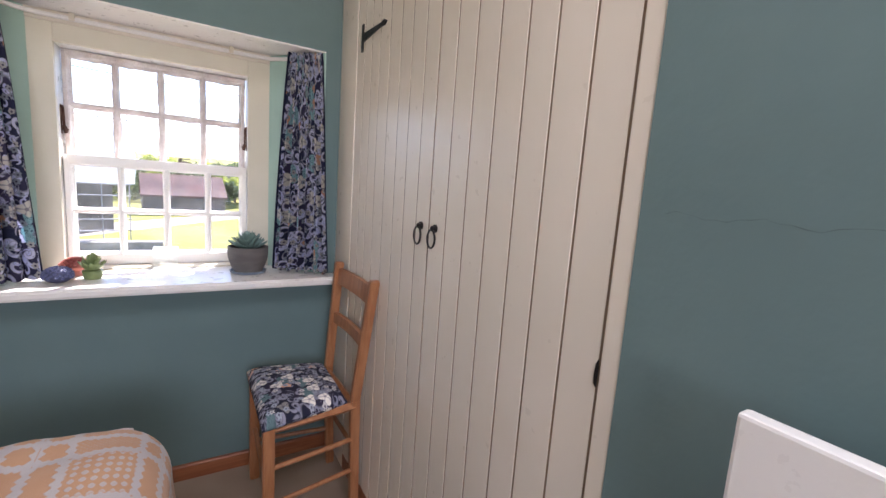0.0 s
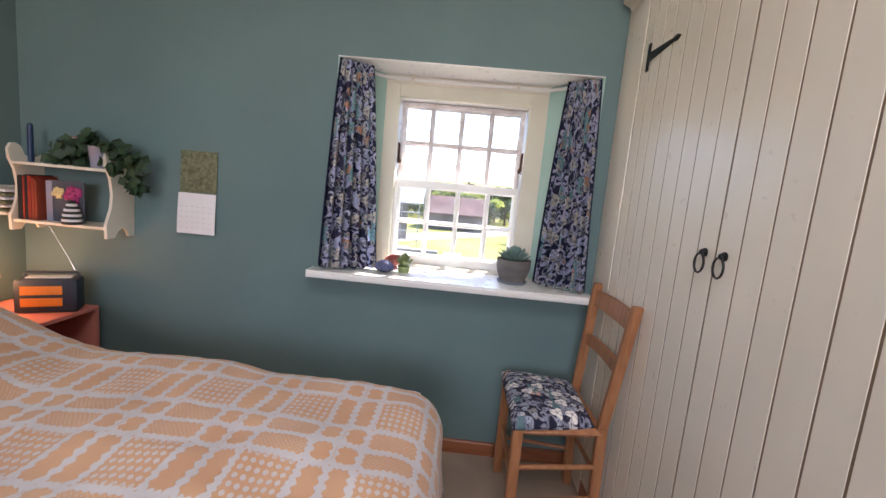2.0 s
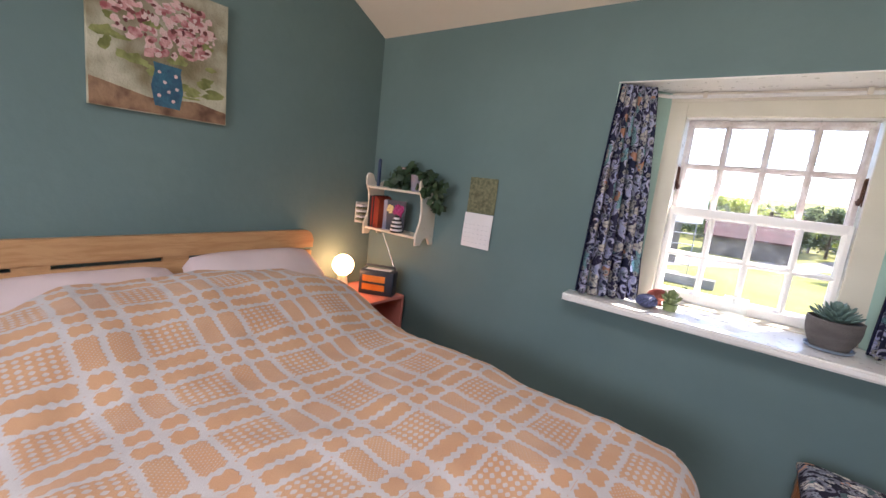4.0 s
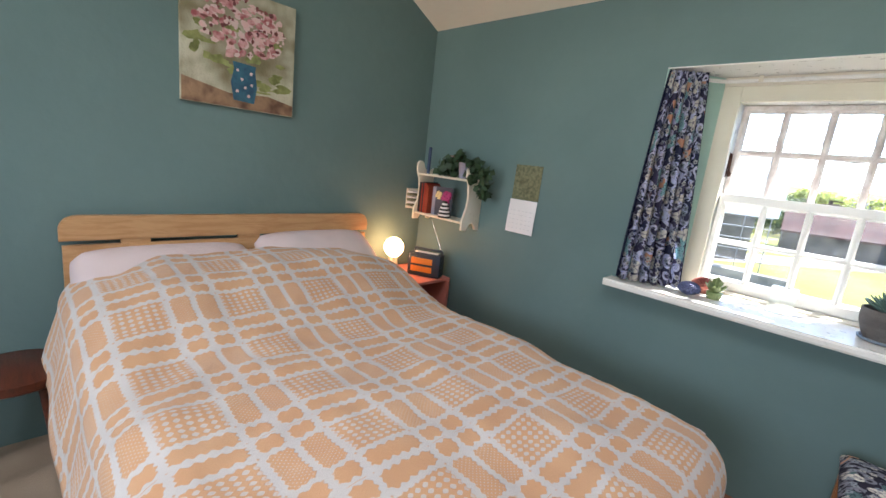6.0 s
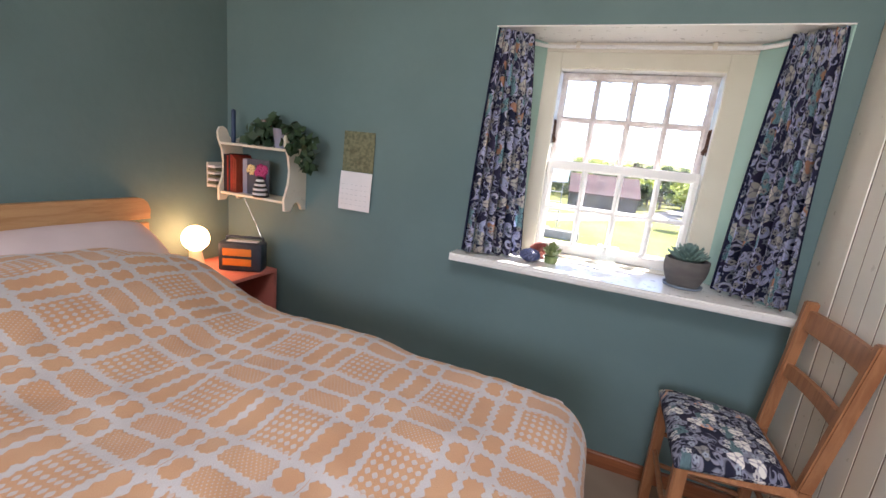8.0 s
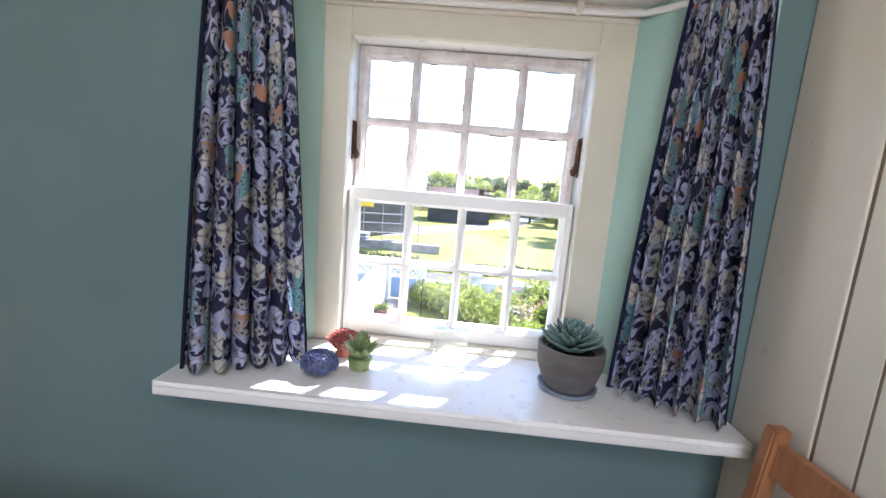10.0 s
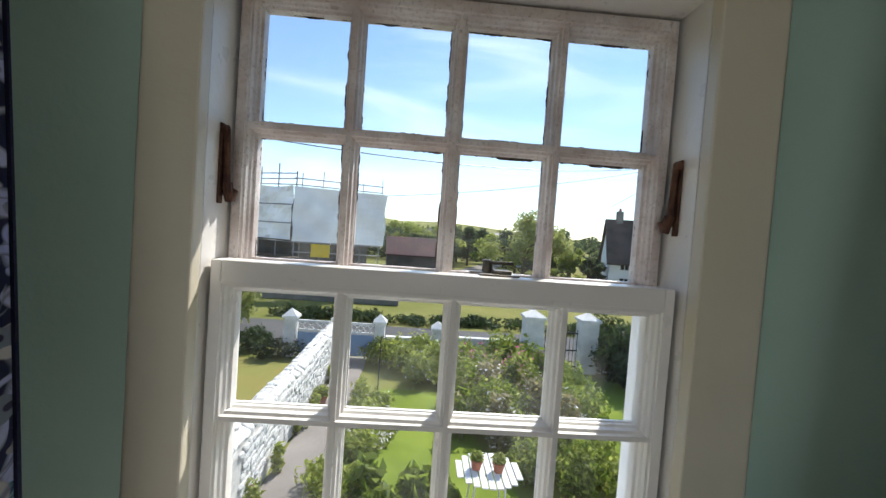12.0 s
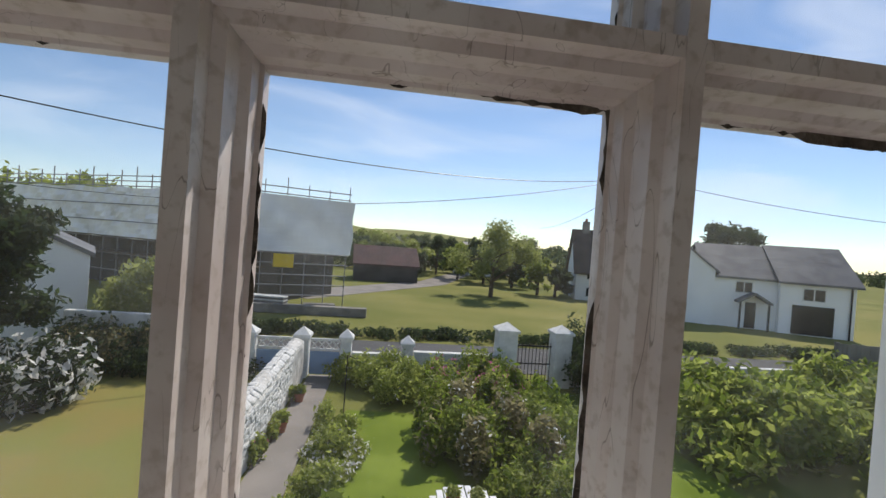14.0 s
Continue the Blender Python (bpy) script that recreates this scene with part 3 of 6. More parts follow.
# dark perished putty and mould at the edges of the upper panes
M_GRIME = surface("mouldy_putty", (0.055, 0.043, 0.034), 0.9, (0.16, 0.13, 0.10), 90.0, 300.0, 0.4, 0.6, 300.0)
rg = random.Random(12)
cols, rows_ = [0.2545, 0.399, 0.549, 0.699, 0.851], [1.2365, 1.436, 1.618]
for a, c in zip(cols, cols[1:]):
    for d, e in zip(rows_, rows_[1:]):
        bm = B()
        for (p, q, inward, most) in (((a + 0.0122, e - 0.0122), (c - 0.0122, e - 0.0122), (0, -1), 0.0036), ((a + 0.0122, d + 0.0122), (a + 0.0122, e - 0.0122), (1, 0), 0.0018), ((c - 0.0122, d + 0.0122), (c - 0.0122, e - 0.0122), (-1, 0), 0.0026), ((a + 0.0122, d + 0.0122), (c - 0.0122, d + 0.0122), (0, 1), 0.0013)):
            n = 46
            last = None
            w = 0.001
            for k in range(n + 1):
                s_ = k / n
                w = max(-0.0012, min(most, w + rg.uniform(-0.0014, 0.0013)))
                x_, z_ = p[0] + (q[0] - p[0]) * s_, p[1] + (q[1] - p[1]) * s_
                cur = (bm.verts.new((x_ - inward[0] * 0.003, 0.3462, z_ - inward[1] * 0.003)), bm.verts.new((x_ + inward[0] * w, 0.3478, z_ + inward[1] * w)))
                if last:
                    bm.faces.new((last[0], last[1], cur[1], cur[0]))
                last = cur
        part("putty", bm, M_GRIME, upper, "blackened perished putty")

# ---- assumed window in the unseen back wall, added to hold the fill lamp ----
win2 = thing("assumed_window", "assumed white casement window in the back wall, unseen, added for the fill lamp", "window", (0.1, YB - 0.14, 1.0), kind="structure")
for nm, x0, x1, z0, z1 in (("frame_post", -0.899, -0.85, 0.001, 1.199), ("frame_post", 0.85, 0.899, 0.001, 1.199), ("mullion", -0.03, 0.03, 0.05, 1.15), ("frame_head", -0.85, 0.85, 1.15, 1.199), ("window_sill", -0.85, 0.85, 0.001, 0.05)):
    part(nm, box(B(), x0, x1, -0.03, 0.03, z0, z1, 0.003), M_WHITE, win2)
for x0, x1 in ((-0.85, -0.03), (0.03, 0.85)):
    mesh_part("pane", [(x0, 0, 0.05), (x1, 0, 0.05), (x1, 0, 1.15), (x0, 0, 1.15)], [(0, 1, 2, 3)], M_GLASS, win2)

# ---- curtains ----


def curtain(name, tops, feet, z_top, z_foot, folds, seed, label):
    """Pleated cloth between a gathered head and a wider hem, with a navy edging."""
    rng = random.Random(seed)
    nu, nv = 150, 46
    ph = [rng.uniform(-0.5, 0.5) for _ in range(folds + 2)]
    am = [rng.uniform(0.6, 1.25) for _ in range(folds + 2)]
    bm = B()
    uvl = bm.loops.layers.uv.new("UVMap")
    grid, wide = [], 0.60
    for j in range(nv + 1):
        g = j / nv
        row = []
        ease = g ** 0.8
        a = Vector(tops[0]).lerp(Vector(feet[0]), ease)
        c = Vector(tops[1]).lerp(Vector(feet[1]), ease)
        run = c - a
        side = Vector((-run.y, run.x)).normalized()
        amp = 0.010 + 0.020 * min(1.0, g * 1.6)
        if g < 0.05:
            amp = 0.010
        for i in range(nu + 1):
            s = i / nu
            k = s * folds
            n = int(k)
            w = am[n] * (1 - (k - n)) + am[n + 1] * (k - n)
            p0 = ph[n] * (1 - (k - n)) + ph[n + 1] * (k - n)
            fold = math.sin(2 * math.pi * k + p0 + 0.35 * math.sin(3.1 * g + n))
            lean = math.cos(2 * math.pi * k + p0) * 0.35
            p = a + run * (s + lean * 0.35 / folds * w) + side * (amp * w * fold)
            z = z_top + (z_foot - z_top) * g + (0.006 * math.sin(2 * math.pi * k + 1) if j == nv else 0)
            row.append((bm.verts.new((p.x, p.y, z)), (s * wide, g * (z_top - z_foot))))
        grid.append(row)
    for j in range(nv):
        for i in range(nu):
            q = (grid[j][i], grid[j][i + 1], grid[j + 1][i + 1], grid[j + 1][i])
            f = bm.faces.new([v for v, _ in q])
            for lp, (_, uv) in zip(f.loops, q):
                lp[uvl].uv = uv
    edge = [(r[0][0].co.copy(), r[-1][0].co.copy()) for r in grid]
    root = thing(name, label, "curtain", (0, 0, 0), "pair of curtains")
    cloth = part("cloth", bm, M_CURTAIN, root, smooth="all")
    sol = cloth.modifiers.new("thickness", "SOLIDIFY")
    sol.thickness, sol.offset = 0.003, 0
    for which in (0, 1):
        hem = B()
        for p, q in zip(edge, edge[1:]):
            rod(hem, p[which], q[which], 0.0045, 0.0045, 6)
        part("edging", hem, M_NAVY, root, "navy binding along the edge")
    return root


M_NAVY = surface("navy_binding", (0.010, 0.012, 0.035), 0.85, None, 10.0, 200.0, 0.15, 0.3, 300.0, spec=0.2)
curtain("curtain", ((0.012, -0.004), (0.128, 0.085)), ((-0.022, -0.062), (0.203, 0.066)), 1.728, 0.826, 6, 3, "gathered floral curtain on navy ground, drawn open, by the calendar")
curtain("curtain", ((1.118, -0.004), (1.008, 0.080)), ((1.150, -0.060), (0.960, 0.080)), 1.728, 0.822, 6, 8, "gathered floral curtain on navy ground, drawn open, beside the cupboard")
track = thing("curtain_track", "white plastic curtain track bent round the window recess", "curtain track", (0, 0, 0))
bm = B()
pts = [(0.012, 0.0), (0.095, 0.118), (0.125, 0.160), (0.165, 0.196), (0.22, 0.208), (0.90, 0.208), (0.955, 0.196), (0.995, 0.160), (1.02, 0.125), (1.118, 0.0)]
for p, q in zip(pts, pts[1:]):
    rod(bm, (*p, 1.715), (*q, 1.715), 0.008, 0.008, 8)
part("rail", bm, M_WHITE, track)
for x in (0.30, 0.80):
    bm = B()
    box(bm, x - 0.008, x + 0.008, 0.196, 0.224, 1.708, 1.735, 0.002)
    part("bracket", bm, M_CREAM, track)
bm = B()
prism(bm, [(0.2205, 1.700), (0.2255, 1.698), (0.2255, 1.7335), (0.216, 1.7335), (0.218, 1.706)], 0.172, 0.951, "x")
setting("trim", bm, M_CREAM, "cream batten above the window that carries the curtain track", "trim")

# ---- built-in cupboard ----
cup = thing("built_in_cupboard", "cream painted built-in cupboard with tongue-and-groove doors, closed", "cupboard", (XR, -0.83, FLOOR))
CP = Matrix.Translation((-XR, 0.83, -FLOOR))


def cup_part(name, bm, material, parent=None, label="", smooth=False):
    bm.transform(CP)
    return part(name, bm, material, parent or cup, label, smooth)


bm = B()
box(bm, XR - 0.002, XR + 0.035, -0.20, -0.002, FLOOR, 2.0, 0.004)
cup_part("end_stile", bm, M_CREAM)
cup_part("side_stile", box(B(), XR - 0.004, XR + 0.035, -1.4615, -1.4285, FLOOR, 2.4, 0.003), M_CREAM)
cup_part("top_rail", box(B(), XR + 0.004, XR + 0.035, -1.428, -0.2, 2.02, 2.32, 0.003), M_CREAM)
bm = B()
prism(bm, [(XR - 0.045, 2.03), (XR - 0.045, 2.012), (XR - 0.02, 2.0), (XR - 0.004, 1.985), (XR - 0.004, 2.03)], -1.44, -0.03, "y")
cup_part("cornice", bm, M_CREAM)
cup_part("plinth", box(B(), XR - 0.001, XR + 0.03, -1.44, -0.2, FLOOR, 0.05, 0.003), M_SKIRT, None, "reddish stained plinth")
cup_part("back", box(B(), XR + 0.45, XR + 0.47, -1.46, -0.01, FLOOR, 2.3), M_CREAM)
left_edges = [-0.205, -0.283, -0.357, -0.433, -0.518, -0.604, -0.682, -0.767, -0.844]
right_edges = [-0.846, -0.930, -1.012, -1.096, -1.183, -1.260, -1.343, -1.424]
for nm, seq, hy in (("door", left_edges, -0.804), ("door", right_edges, -0.883)):
    # leaf is a brown board behind the planks, darkening the grooves by colour
    leaf = cup_part(nm, box(B(), XR + 0.0012, XR + 0.0155, seq[-1] - (0.0030 if seq[-1] < -1 else -0.0008), seq[0] + (0.0045 if seq[0] > -0.5 else -0.0008), 0.0565, 2.0135), M_GROOVE, None, "cream boarded door")
    for z_ in (0.25, 1.0, 1.80):
        cup_part("batten", box(B(), XR + 0.016, XR + 0.034, seq[-1] + 0.02, seq[0] - 0.02, z_, z_ + 0.10, 0.002), M_CREAM, leaf)
    for a, c in zip(seq, seq[1:]):
        bm = B()
        w, gp = 0.0008, 0.0028
        prism(bm, [(XR + 0.0011, c + gp), (XR + 0.0005, c + gp), (XR, c + gp + w), (XR, a - gp - w), (XR + 0.0005, a - gp), (XR + 0.0011, a - gp)], 0.056, 2.014, "z")
        cup_part("plank", bm, M_CREAM, leaf)
    # ring pull
    bm = B()
    ball(bm, (XR - 0.008, hy, 1.112), 0.008, 1.0, 10)
    rod(bm, (XR, hy, 1.112), (XR - 0.004, hy, 1.112), 0.011, 0.011, 12)
    n = 20
    for k in range(n):
        a0, a1 = 2 * math.pi * k / n, 2 * math.pi * (k + 1) / n
        rod(bm, (XR - 0.012, hy + 0.020 * math.sin(a0), 1.085 + 0.024 * math.cos(a0)), (XR - 0.012, hy + 0.020 * math.sin(a1), 1.085 + 0.024 * math.cos(a1)), 0.0028, 0.0028, 6)
    cup_part("ring_pull", bm, M_IRON, leaf, "black iron ring pull", smooth=True)
bm = B()
prism(bm, [(-0.255, 1.69), (-0.272, 1.69), (-0.272, 1.785), (-0.255, 1.785)], XR - 0.005, XR - 0.0005, "x")
prism(bm, [(-0.272, 1.722), (-0.272, 1.752), (-0.44, 1.742), (-0.47, 1.745), (-0.488, 1.736), (-0.47, 1.726), (-0.44, 1.730)], XR - 0.005, XR - 0.0005, "x")
cup_part("hinge", bm, M_IRON, None, "black iron T hinge")
# black strip laid on the door edge in place of a dark open gap
bm = B()
prism(bm, [(-1.424, 0.925), (-1.4200, 0.930), (-1.4190, 0.946), (-1.4205, 0.962), (-1.424, 0.970)], XR - 0.004, XR - 0.0005, "x")
cup_part("gap_strip", bm, M_IRON, None, "black strip standing in for the dark gap at the door edge")

# ---- panel heater ----
heat = thing("panel_heater", "flat white wall-hung panel heater", "heater", (1.14, -2.0, 0.45))
bm = B()
box(bm, 1.113 - 1.14, 1.135 - 1.14, -2.35 + 2.0, -1.65 + 2.0, 0.0, 0.57, 0.004)
part("panel", bm, M_WHITE, heat)
for y in (-0.2, 0.2):
    part("bracket", box(B(), -0.005, 0.0535, y - 0.02, y + 0.02, 0.1, 0.45, 0.002), M_WHITE, heat)

# ---- chair ----
chair = thing("dining_chair", "small varnished beech chair with a floral padded seat", "chair", (0.99, -0.37, FLOOR))
CH = Matrix.Translation((-0.99, 0.37, -FLOOR))


def chair_part(name, bm, material, label="", smooth=False):
    bm.transform(CH)
    return part(name, bm, material, chair, label, smooth)


def bar(p, q, w, d, bevel=0.004):
    """A squared bar between two points, w wide along y and d deep along x at both ends."""
    bm = B()
    vs = []
    for c in (p, q):
        vs.append([bm.verts.new((c[0] + sx * d / 2, c[1] + sy * w / 2, c[2])) for sx, sy in ((-1, -1), (1, -1), (1, 1), (-1, 1))])
    a, c = vs
    bm.faces.new(a[::-1])
    bm.faces.new(c)
    for i in range(4):
        bm.faces.new((a[i], a[(i + 1) % 4], c[(i + 1) % 4], c[i]))
    bmesh.ops.bevel(bm, geom=bm.edges[:], offset=bevel, segments=2, affect="EDGES")
    return bm


BL, BR = (1.170, -0.165), (1.184, -0.520)
for (tx, ty), (sx_, sy_), (fx, fy) in ((BL, (1.143, -0.147), (1.163, -0.137)), (BR, (1.152, -0.462), (1.173, -0.432))):
    bm = bar((fx, fy, FLOOR), (sx_, sy_, 0.44), 0.030, 0.034)
    up = bar((sx_, sy_, 0.435), (tx, ty, 0.893), 0.028, 0.034)
    tmp = bpy.data.meshes.new("post")
    up.to_mesh(tmp)
    up.free()
    bm.from_mesh(tmp)
    bpy.data.meshes.remove(tmp)
    chair_part("back_post", bm, M_CHAIR, "", True)
for fx, fy in ((0.860, -0.110), (0.856, -0.505)):
    chair_part("front_leg", bar((fx, fy, FLOOR), (fx - 0.002, fy, 0.432), 0.034, 0.036), M_CHAIR, "", True)


def slat(z0, z1, back, th=0.016):
    bm = B()
    n = 8
    rows = []
    for k in range(n + 1):
        s = k / n
        y = BL[1] + (BR[1] + 0.03 * (0.87 - z1) / 0.2 - BL[1]) * s
        bow = 0.012 * math.sin(math.pi * s)
        rows.append([bm.verts.new((back(z) + bow + o + 0.008 * s, y, z)) for z, o in ((z0, -th / 2), (z0, th / 2), (z1, th / 2), (z1, -th / 2))])
    for a, c in zip(rows, rows[1:]):
        for i in range(4):
            bm.faces.new((a[i], a[(i + 1) % 4], c[(i + 1) % 4], c[i]))
    bm.faces.new(rows[0])
    bm.faces.new(rows[-1][::-1])
    return bm


def lean(z):
    return 1.143 + (z - 0.42) / 0.473 * 0.029


chair_part("top_slat", slat(0.803, 0.868, lean), M_CHAIR, "", True)
chair_part("middle_slat", slat(0.640, 0.683, lean), M_CHAIR, "", True)
for p, q, r in (((0.860, -0.110, 0.28), (1.150, -0.143, 0.28), 0.009), ((0.856, -0.505, 0.28), (1.160, -0.452, 0.28), 0.009), ((0.860, -0.110, 0.15), (1.155, -0.140, 0.15), 0.009),
                ((0.856, -0.505, 0.15), (1.165, -0.444, 0.15), 0.009), ((0.860, -0.110, 0.21), (0.856, -0.505, 0.21), 0.009), ((1.152, -0.142, 0.24), (1.162, -0.448, 0.24), 0.009)):
    chair_part("stretcher", rod(B(), p, q, r, r, 10), M_CHAIR, "", True)
for p, q in (((0.858, -0.112, 0.416), (1.140, -0.146, 0.416)), ((0.854, -0.503, 0.416), (1.15, -0.462, 0.416)), ((0.857, -0.112, 0.4162), (0.853, -0.503, 0.4162)), ((1.14, -0.146, 0.4164), (1.15, -0.462, 0.4164))):
    chair_part("seat_rail", rod(B(), p, q, 0.017, 0.017, 4), M_CHAIR)
# padded seat
bm = B()
uvl = bm.loops.layers.uv.new("UVMap")
n = 22
g = []
for i in range(n + 1):
    row = []
    for j in range(n + 1):
        s, t = i / n, j / n
        yl, yr = -0.088 - 0.050 * s, -0.530 + 0.065 * s
        x, y = 0.832 + 0.292 * s, yl + (yr - yl) * t
        e = (1 - abs(2 * s - 1) ** 6) * (1 - abs(2 * t - 1) ** 6)
        z = 0.440 + 0.034 * e ** 0.4 + 0.010 * math.sin(math.pi * s) * math.sin(math.pi * t)
        row.append((bm.verts.new((x, y, z)), (x, y)))
    g.append(row)
for i in range(n):
    for j in range(n):
        q = (g[i][j], g[i + 1][j], g[i + 1][j + 1], g[i][j + 1])
        f = bm.faces.new([v for v, _ in q])
        for lp, (_, uv) in zip(f.loops, q):
            lp[uvl].uv = uv
rim = [g[i][0] for i in range(n + 1)] + [g[n][j] for j in range(1, n + 1)] + [g[i][n] for i in range(n - 1, -1, -1)] + [g[0][j] for j in range(n - 1, 0, -1)]
low = [(bm.verts.new((v.co.x, v.co.y, 0.428)), uv) for v, uv in rim]
for k in range(len(rim)):
    q = (rim[k], rim[(k + 1) % len(rim)], low[(k + 1) % len(rim)], low[k])
    f = bm.faces.new([v for v, _ in q])
    for lp, (_, uv) in zip(f.loops, q):
        lp[uvl].uv = (uv[0], uv[1] + (0.02 if lp.vert.co.z < 0.43 else 0))
bm.faces.new([v for v, _ in low])
chair_part("seat", bm, M_PRINT, "padded seat in floral print on navy", smooth="all")

# ---- bed ----
bed = thing("double_bed", "oak double bed with a rounded slatted headboard", "bed", (-0.4, -1.165, FLOOR))
BD = Matrix.Translation((0.4, 1.165, -FLOOR))


def bed_part(name, bm, material, label="", smooth=False):
    bm.transform(BD)
    return part(name, bm, material, bed, label, smooth)


def rounded_board(y0, y1, z0, z1, x0, x1, r, corners=(1, 1)):
    bm = B()
    pts = [(y0, z0), (y1, z0)]
    for cy, a0, on in ((y1 - r, 0, corners[1]), (y0 + r, 90, corners[0])):
        for k in range(9):
            a = radians(a0 + 90 * k / 8)
            pts.append((cy + r * math.cos(a), z1 - r + r * math.sin(a)))
    prism(bm, pts, x0, x1, "x")
    bmesh.ops.bevel(bm, geom=[e for e in bm.edges if abs(e.verts[0].co.x - e.verts[1].co.x) < 1e-6], offset=0.005, segments=2, affect="EDGES")
    return bm


bed_part("headboard", rounded_board(-1.858, -0.470, 0.795, 0.893, -1.415, -1.385, 0.055), M_OAK, "", True)
bed_part("lower_headboard", box(B(), -1.412, -1.388, -1.85, -0.478, 0.52, 0.778, 0.003), M_OAK)
for y in (-1.62, -1.165, -0.71):
    bed_part("spacer", box(B(), -1.41, -1.39, y - 0.05, y + 0.05, 0.775, 0.80), M_OAK)
for y0, y1 in ((-1.84, -1.80), (-0.53, -0.49)):
    bed_part("side_rail", box(B(), -1.385, 0.55, y0, y1, 0.17, 0.32, 0.004), M_OAK)
bed_part("foot_rail", box(B(), 0.51, 0.55, -1.80, -0.53, 0.17, 0.32, 0.004), M_OAK)
for x, y in ((-1.38, -1.82), (-1.38, -0.51), (0.52, -1.82), (0.52, -0.51)):
    bed_part("leg", box(B(), x - 0.03, x + 0.03, y - 0.03, y + 0.03, FLOOR, 0.30, 0.003), M_OAK)
mat_ = tagged(part("mattress", box(B(), -1.37, 0.52, -1.83, -0.50, 0.322, 0.525, 0.03), M_PILLOW, smooth=True), "white sprung mattress under the bedding", "mattress")

COVER_TOP = 0.575
CORE = (-1.27, 0.465, -1.745, -0.60)
CR = 0.135


def bed_height(x, y):
    s = min(1.0, max(0.0, (-0.55 - x) / 0.55))
    s = s * s * (3 - 2 * s)
    mid = 1 - 0.45 * max(0.0, abs(y + 1.165) - 0.40) / 0.30
    h = COVER_TOP + 0.165 * s * mid
    h += 0.018 * noise.noise((x * 3.1, y * 3.1, 0.4)) + 0.011 * noise.noise((x * 7.0, y * 6.0, 2.0)) + 0.006 * noise.noise((x * 17.0, y * 13.0, 5.0))
    h -= 0.03 * max(0.0, x) / 0.5
    return h


def cover_sheet():
    bm = B()
    uvl = bm.loops.layers.uv.new("UVMap")
    nu, nv = 120, 130
    hang = 0.42
    us = [CORE[0] - 0.03 + k / nu * (CORE[1] + hang - CORE[0] + 0.03) for k in range(nu + 1)]
    vs = [CORE[2] - hang + k / nv * (CORE[3] - CORE[2] + 2 * hang) for k in range(nv + 1)]
    grid = []
    for u in us:
        row = []
        for v in vs:
            cx, cy = min(max(u, CORE[0] - 0.03), CORE[1]), min(max(v, CORE[2]), CORE[3])
            dx, dy = u - cx, v - cy
            L = math.hypot(dx, dy)
            nx, ny = (dx / L, dy / L) if L > 1e-9 else (0, 0)
            if L < CR * math.pi / 2:
                out, drop = CR * math.sin(L / CR), CR * (1 - math.cos(L / CR))
            else:
                rest = L - CR * math.pi / 2
                ripple = 0.006 * math.sin(u * 15 + v * 2) + 0.008 * math.sin(v * 23) * (1 if abs(nx) > 0.5 else 0)
                out, drop = CR + (0.26 if ny < -0.5 else 0.10) * rest + ripple * min(1, rest / 0.12), CR + rest
            x, y = cx + nx * out, cy + ny * out
            z = max(bed_height(cx, cy) - drop, FLOOR + 0.03)
            row.append((bm.verts.new((x, y, z)), (u, v)))
        grid.append(row)
    for i in range(nu):
        for j in range(nv):
            q = (grid[i][j], grid[i + 1][j], grid[i + 1][j + 1], grid[i][j + 1])
            f = bm.faces.new([a for a, _ in q])
            for lp, (_, uv) in zip(f.loops, q):
                lp[uvl].uv = uv
    return bm


cover = tagged(part("coverlet", cover_sheet(), M_COVER, smooth="all"), "peach and pale grey woven wool coverlet spread over the bed", "bed cover")
sol = cover.modifiers.new("thickness", "SOLIDIFY")
sol.thickness, sol.offset = 0.008, -1


def pillow(c, w, d, h, turn, tilt, label):
    bm = B()
    n = 18
    tops, lows = [], []
    for i in range(n + 1):
        a, b_ = [], []
        for j in range(n + 1):
            s, t = 2 * i / n - 1, 2 * j / n - 1
            e = max(0.0, (1 - s ** 4)) * max(0.0, (1 - t ** 4))
            z = h / 2 * e ** 0.45
            px, py = s * d / 2 * (1 - 0.05 * t * t), t * w / 2 * (1 - 0.04 * s * s)
            z += 0.006 * noise.noise((px * 9, py * 9, 1.0)) * e
            a.append(bm.verts.new((px, py, z + 0.002)))
            b_.append(bm.verts.new((px, py, -z)))
        tops.append(a)
        lows.append(b_)
    for g_, flip in ((tops, False), (lows, True)):
        for i in range(n):
            for j in range(n):
                q = (g_[i][j], g_[i + 1][j], g_[i + 1][j + 1], g_[i][j + 1])
                bm.faces.new(q[::-1] if flip else q)
    bmesh.ops.remove_doubles(bm, verts=bm.verts[:], dist=0.004)
    bm.transform(Matrix.Translation(c) @ pose(0, 0, 0, 0, tilt, turn))
    return tagged(part("pillow", bm, M_PILLOW, smooth="all"), label, "pillow", "pillows")


pillow((-1.275, -1.50, 0.655), 0.68, 0.34, 0.15, 0, 26, "pale pink pillow lying flat against the headboard")
pillow((-1.285, -0.82, 0.680), 0.66, 0.34, 0.16, 0, 32, "pale pink plump pillow propped on the headboard")

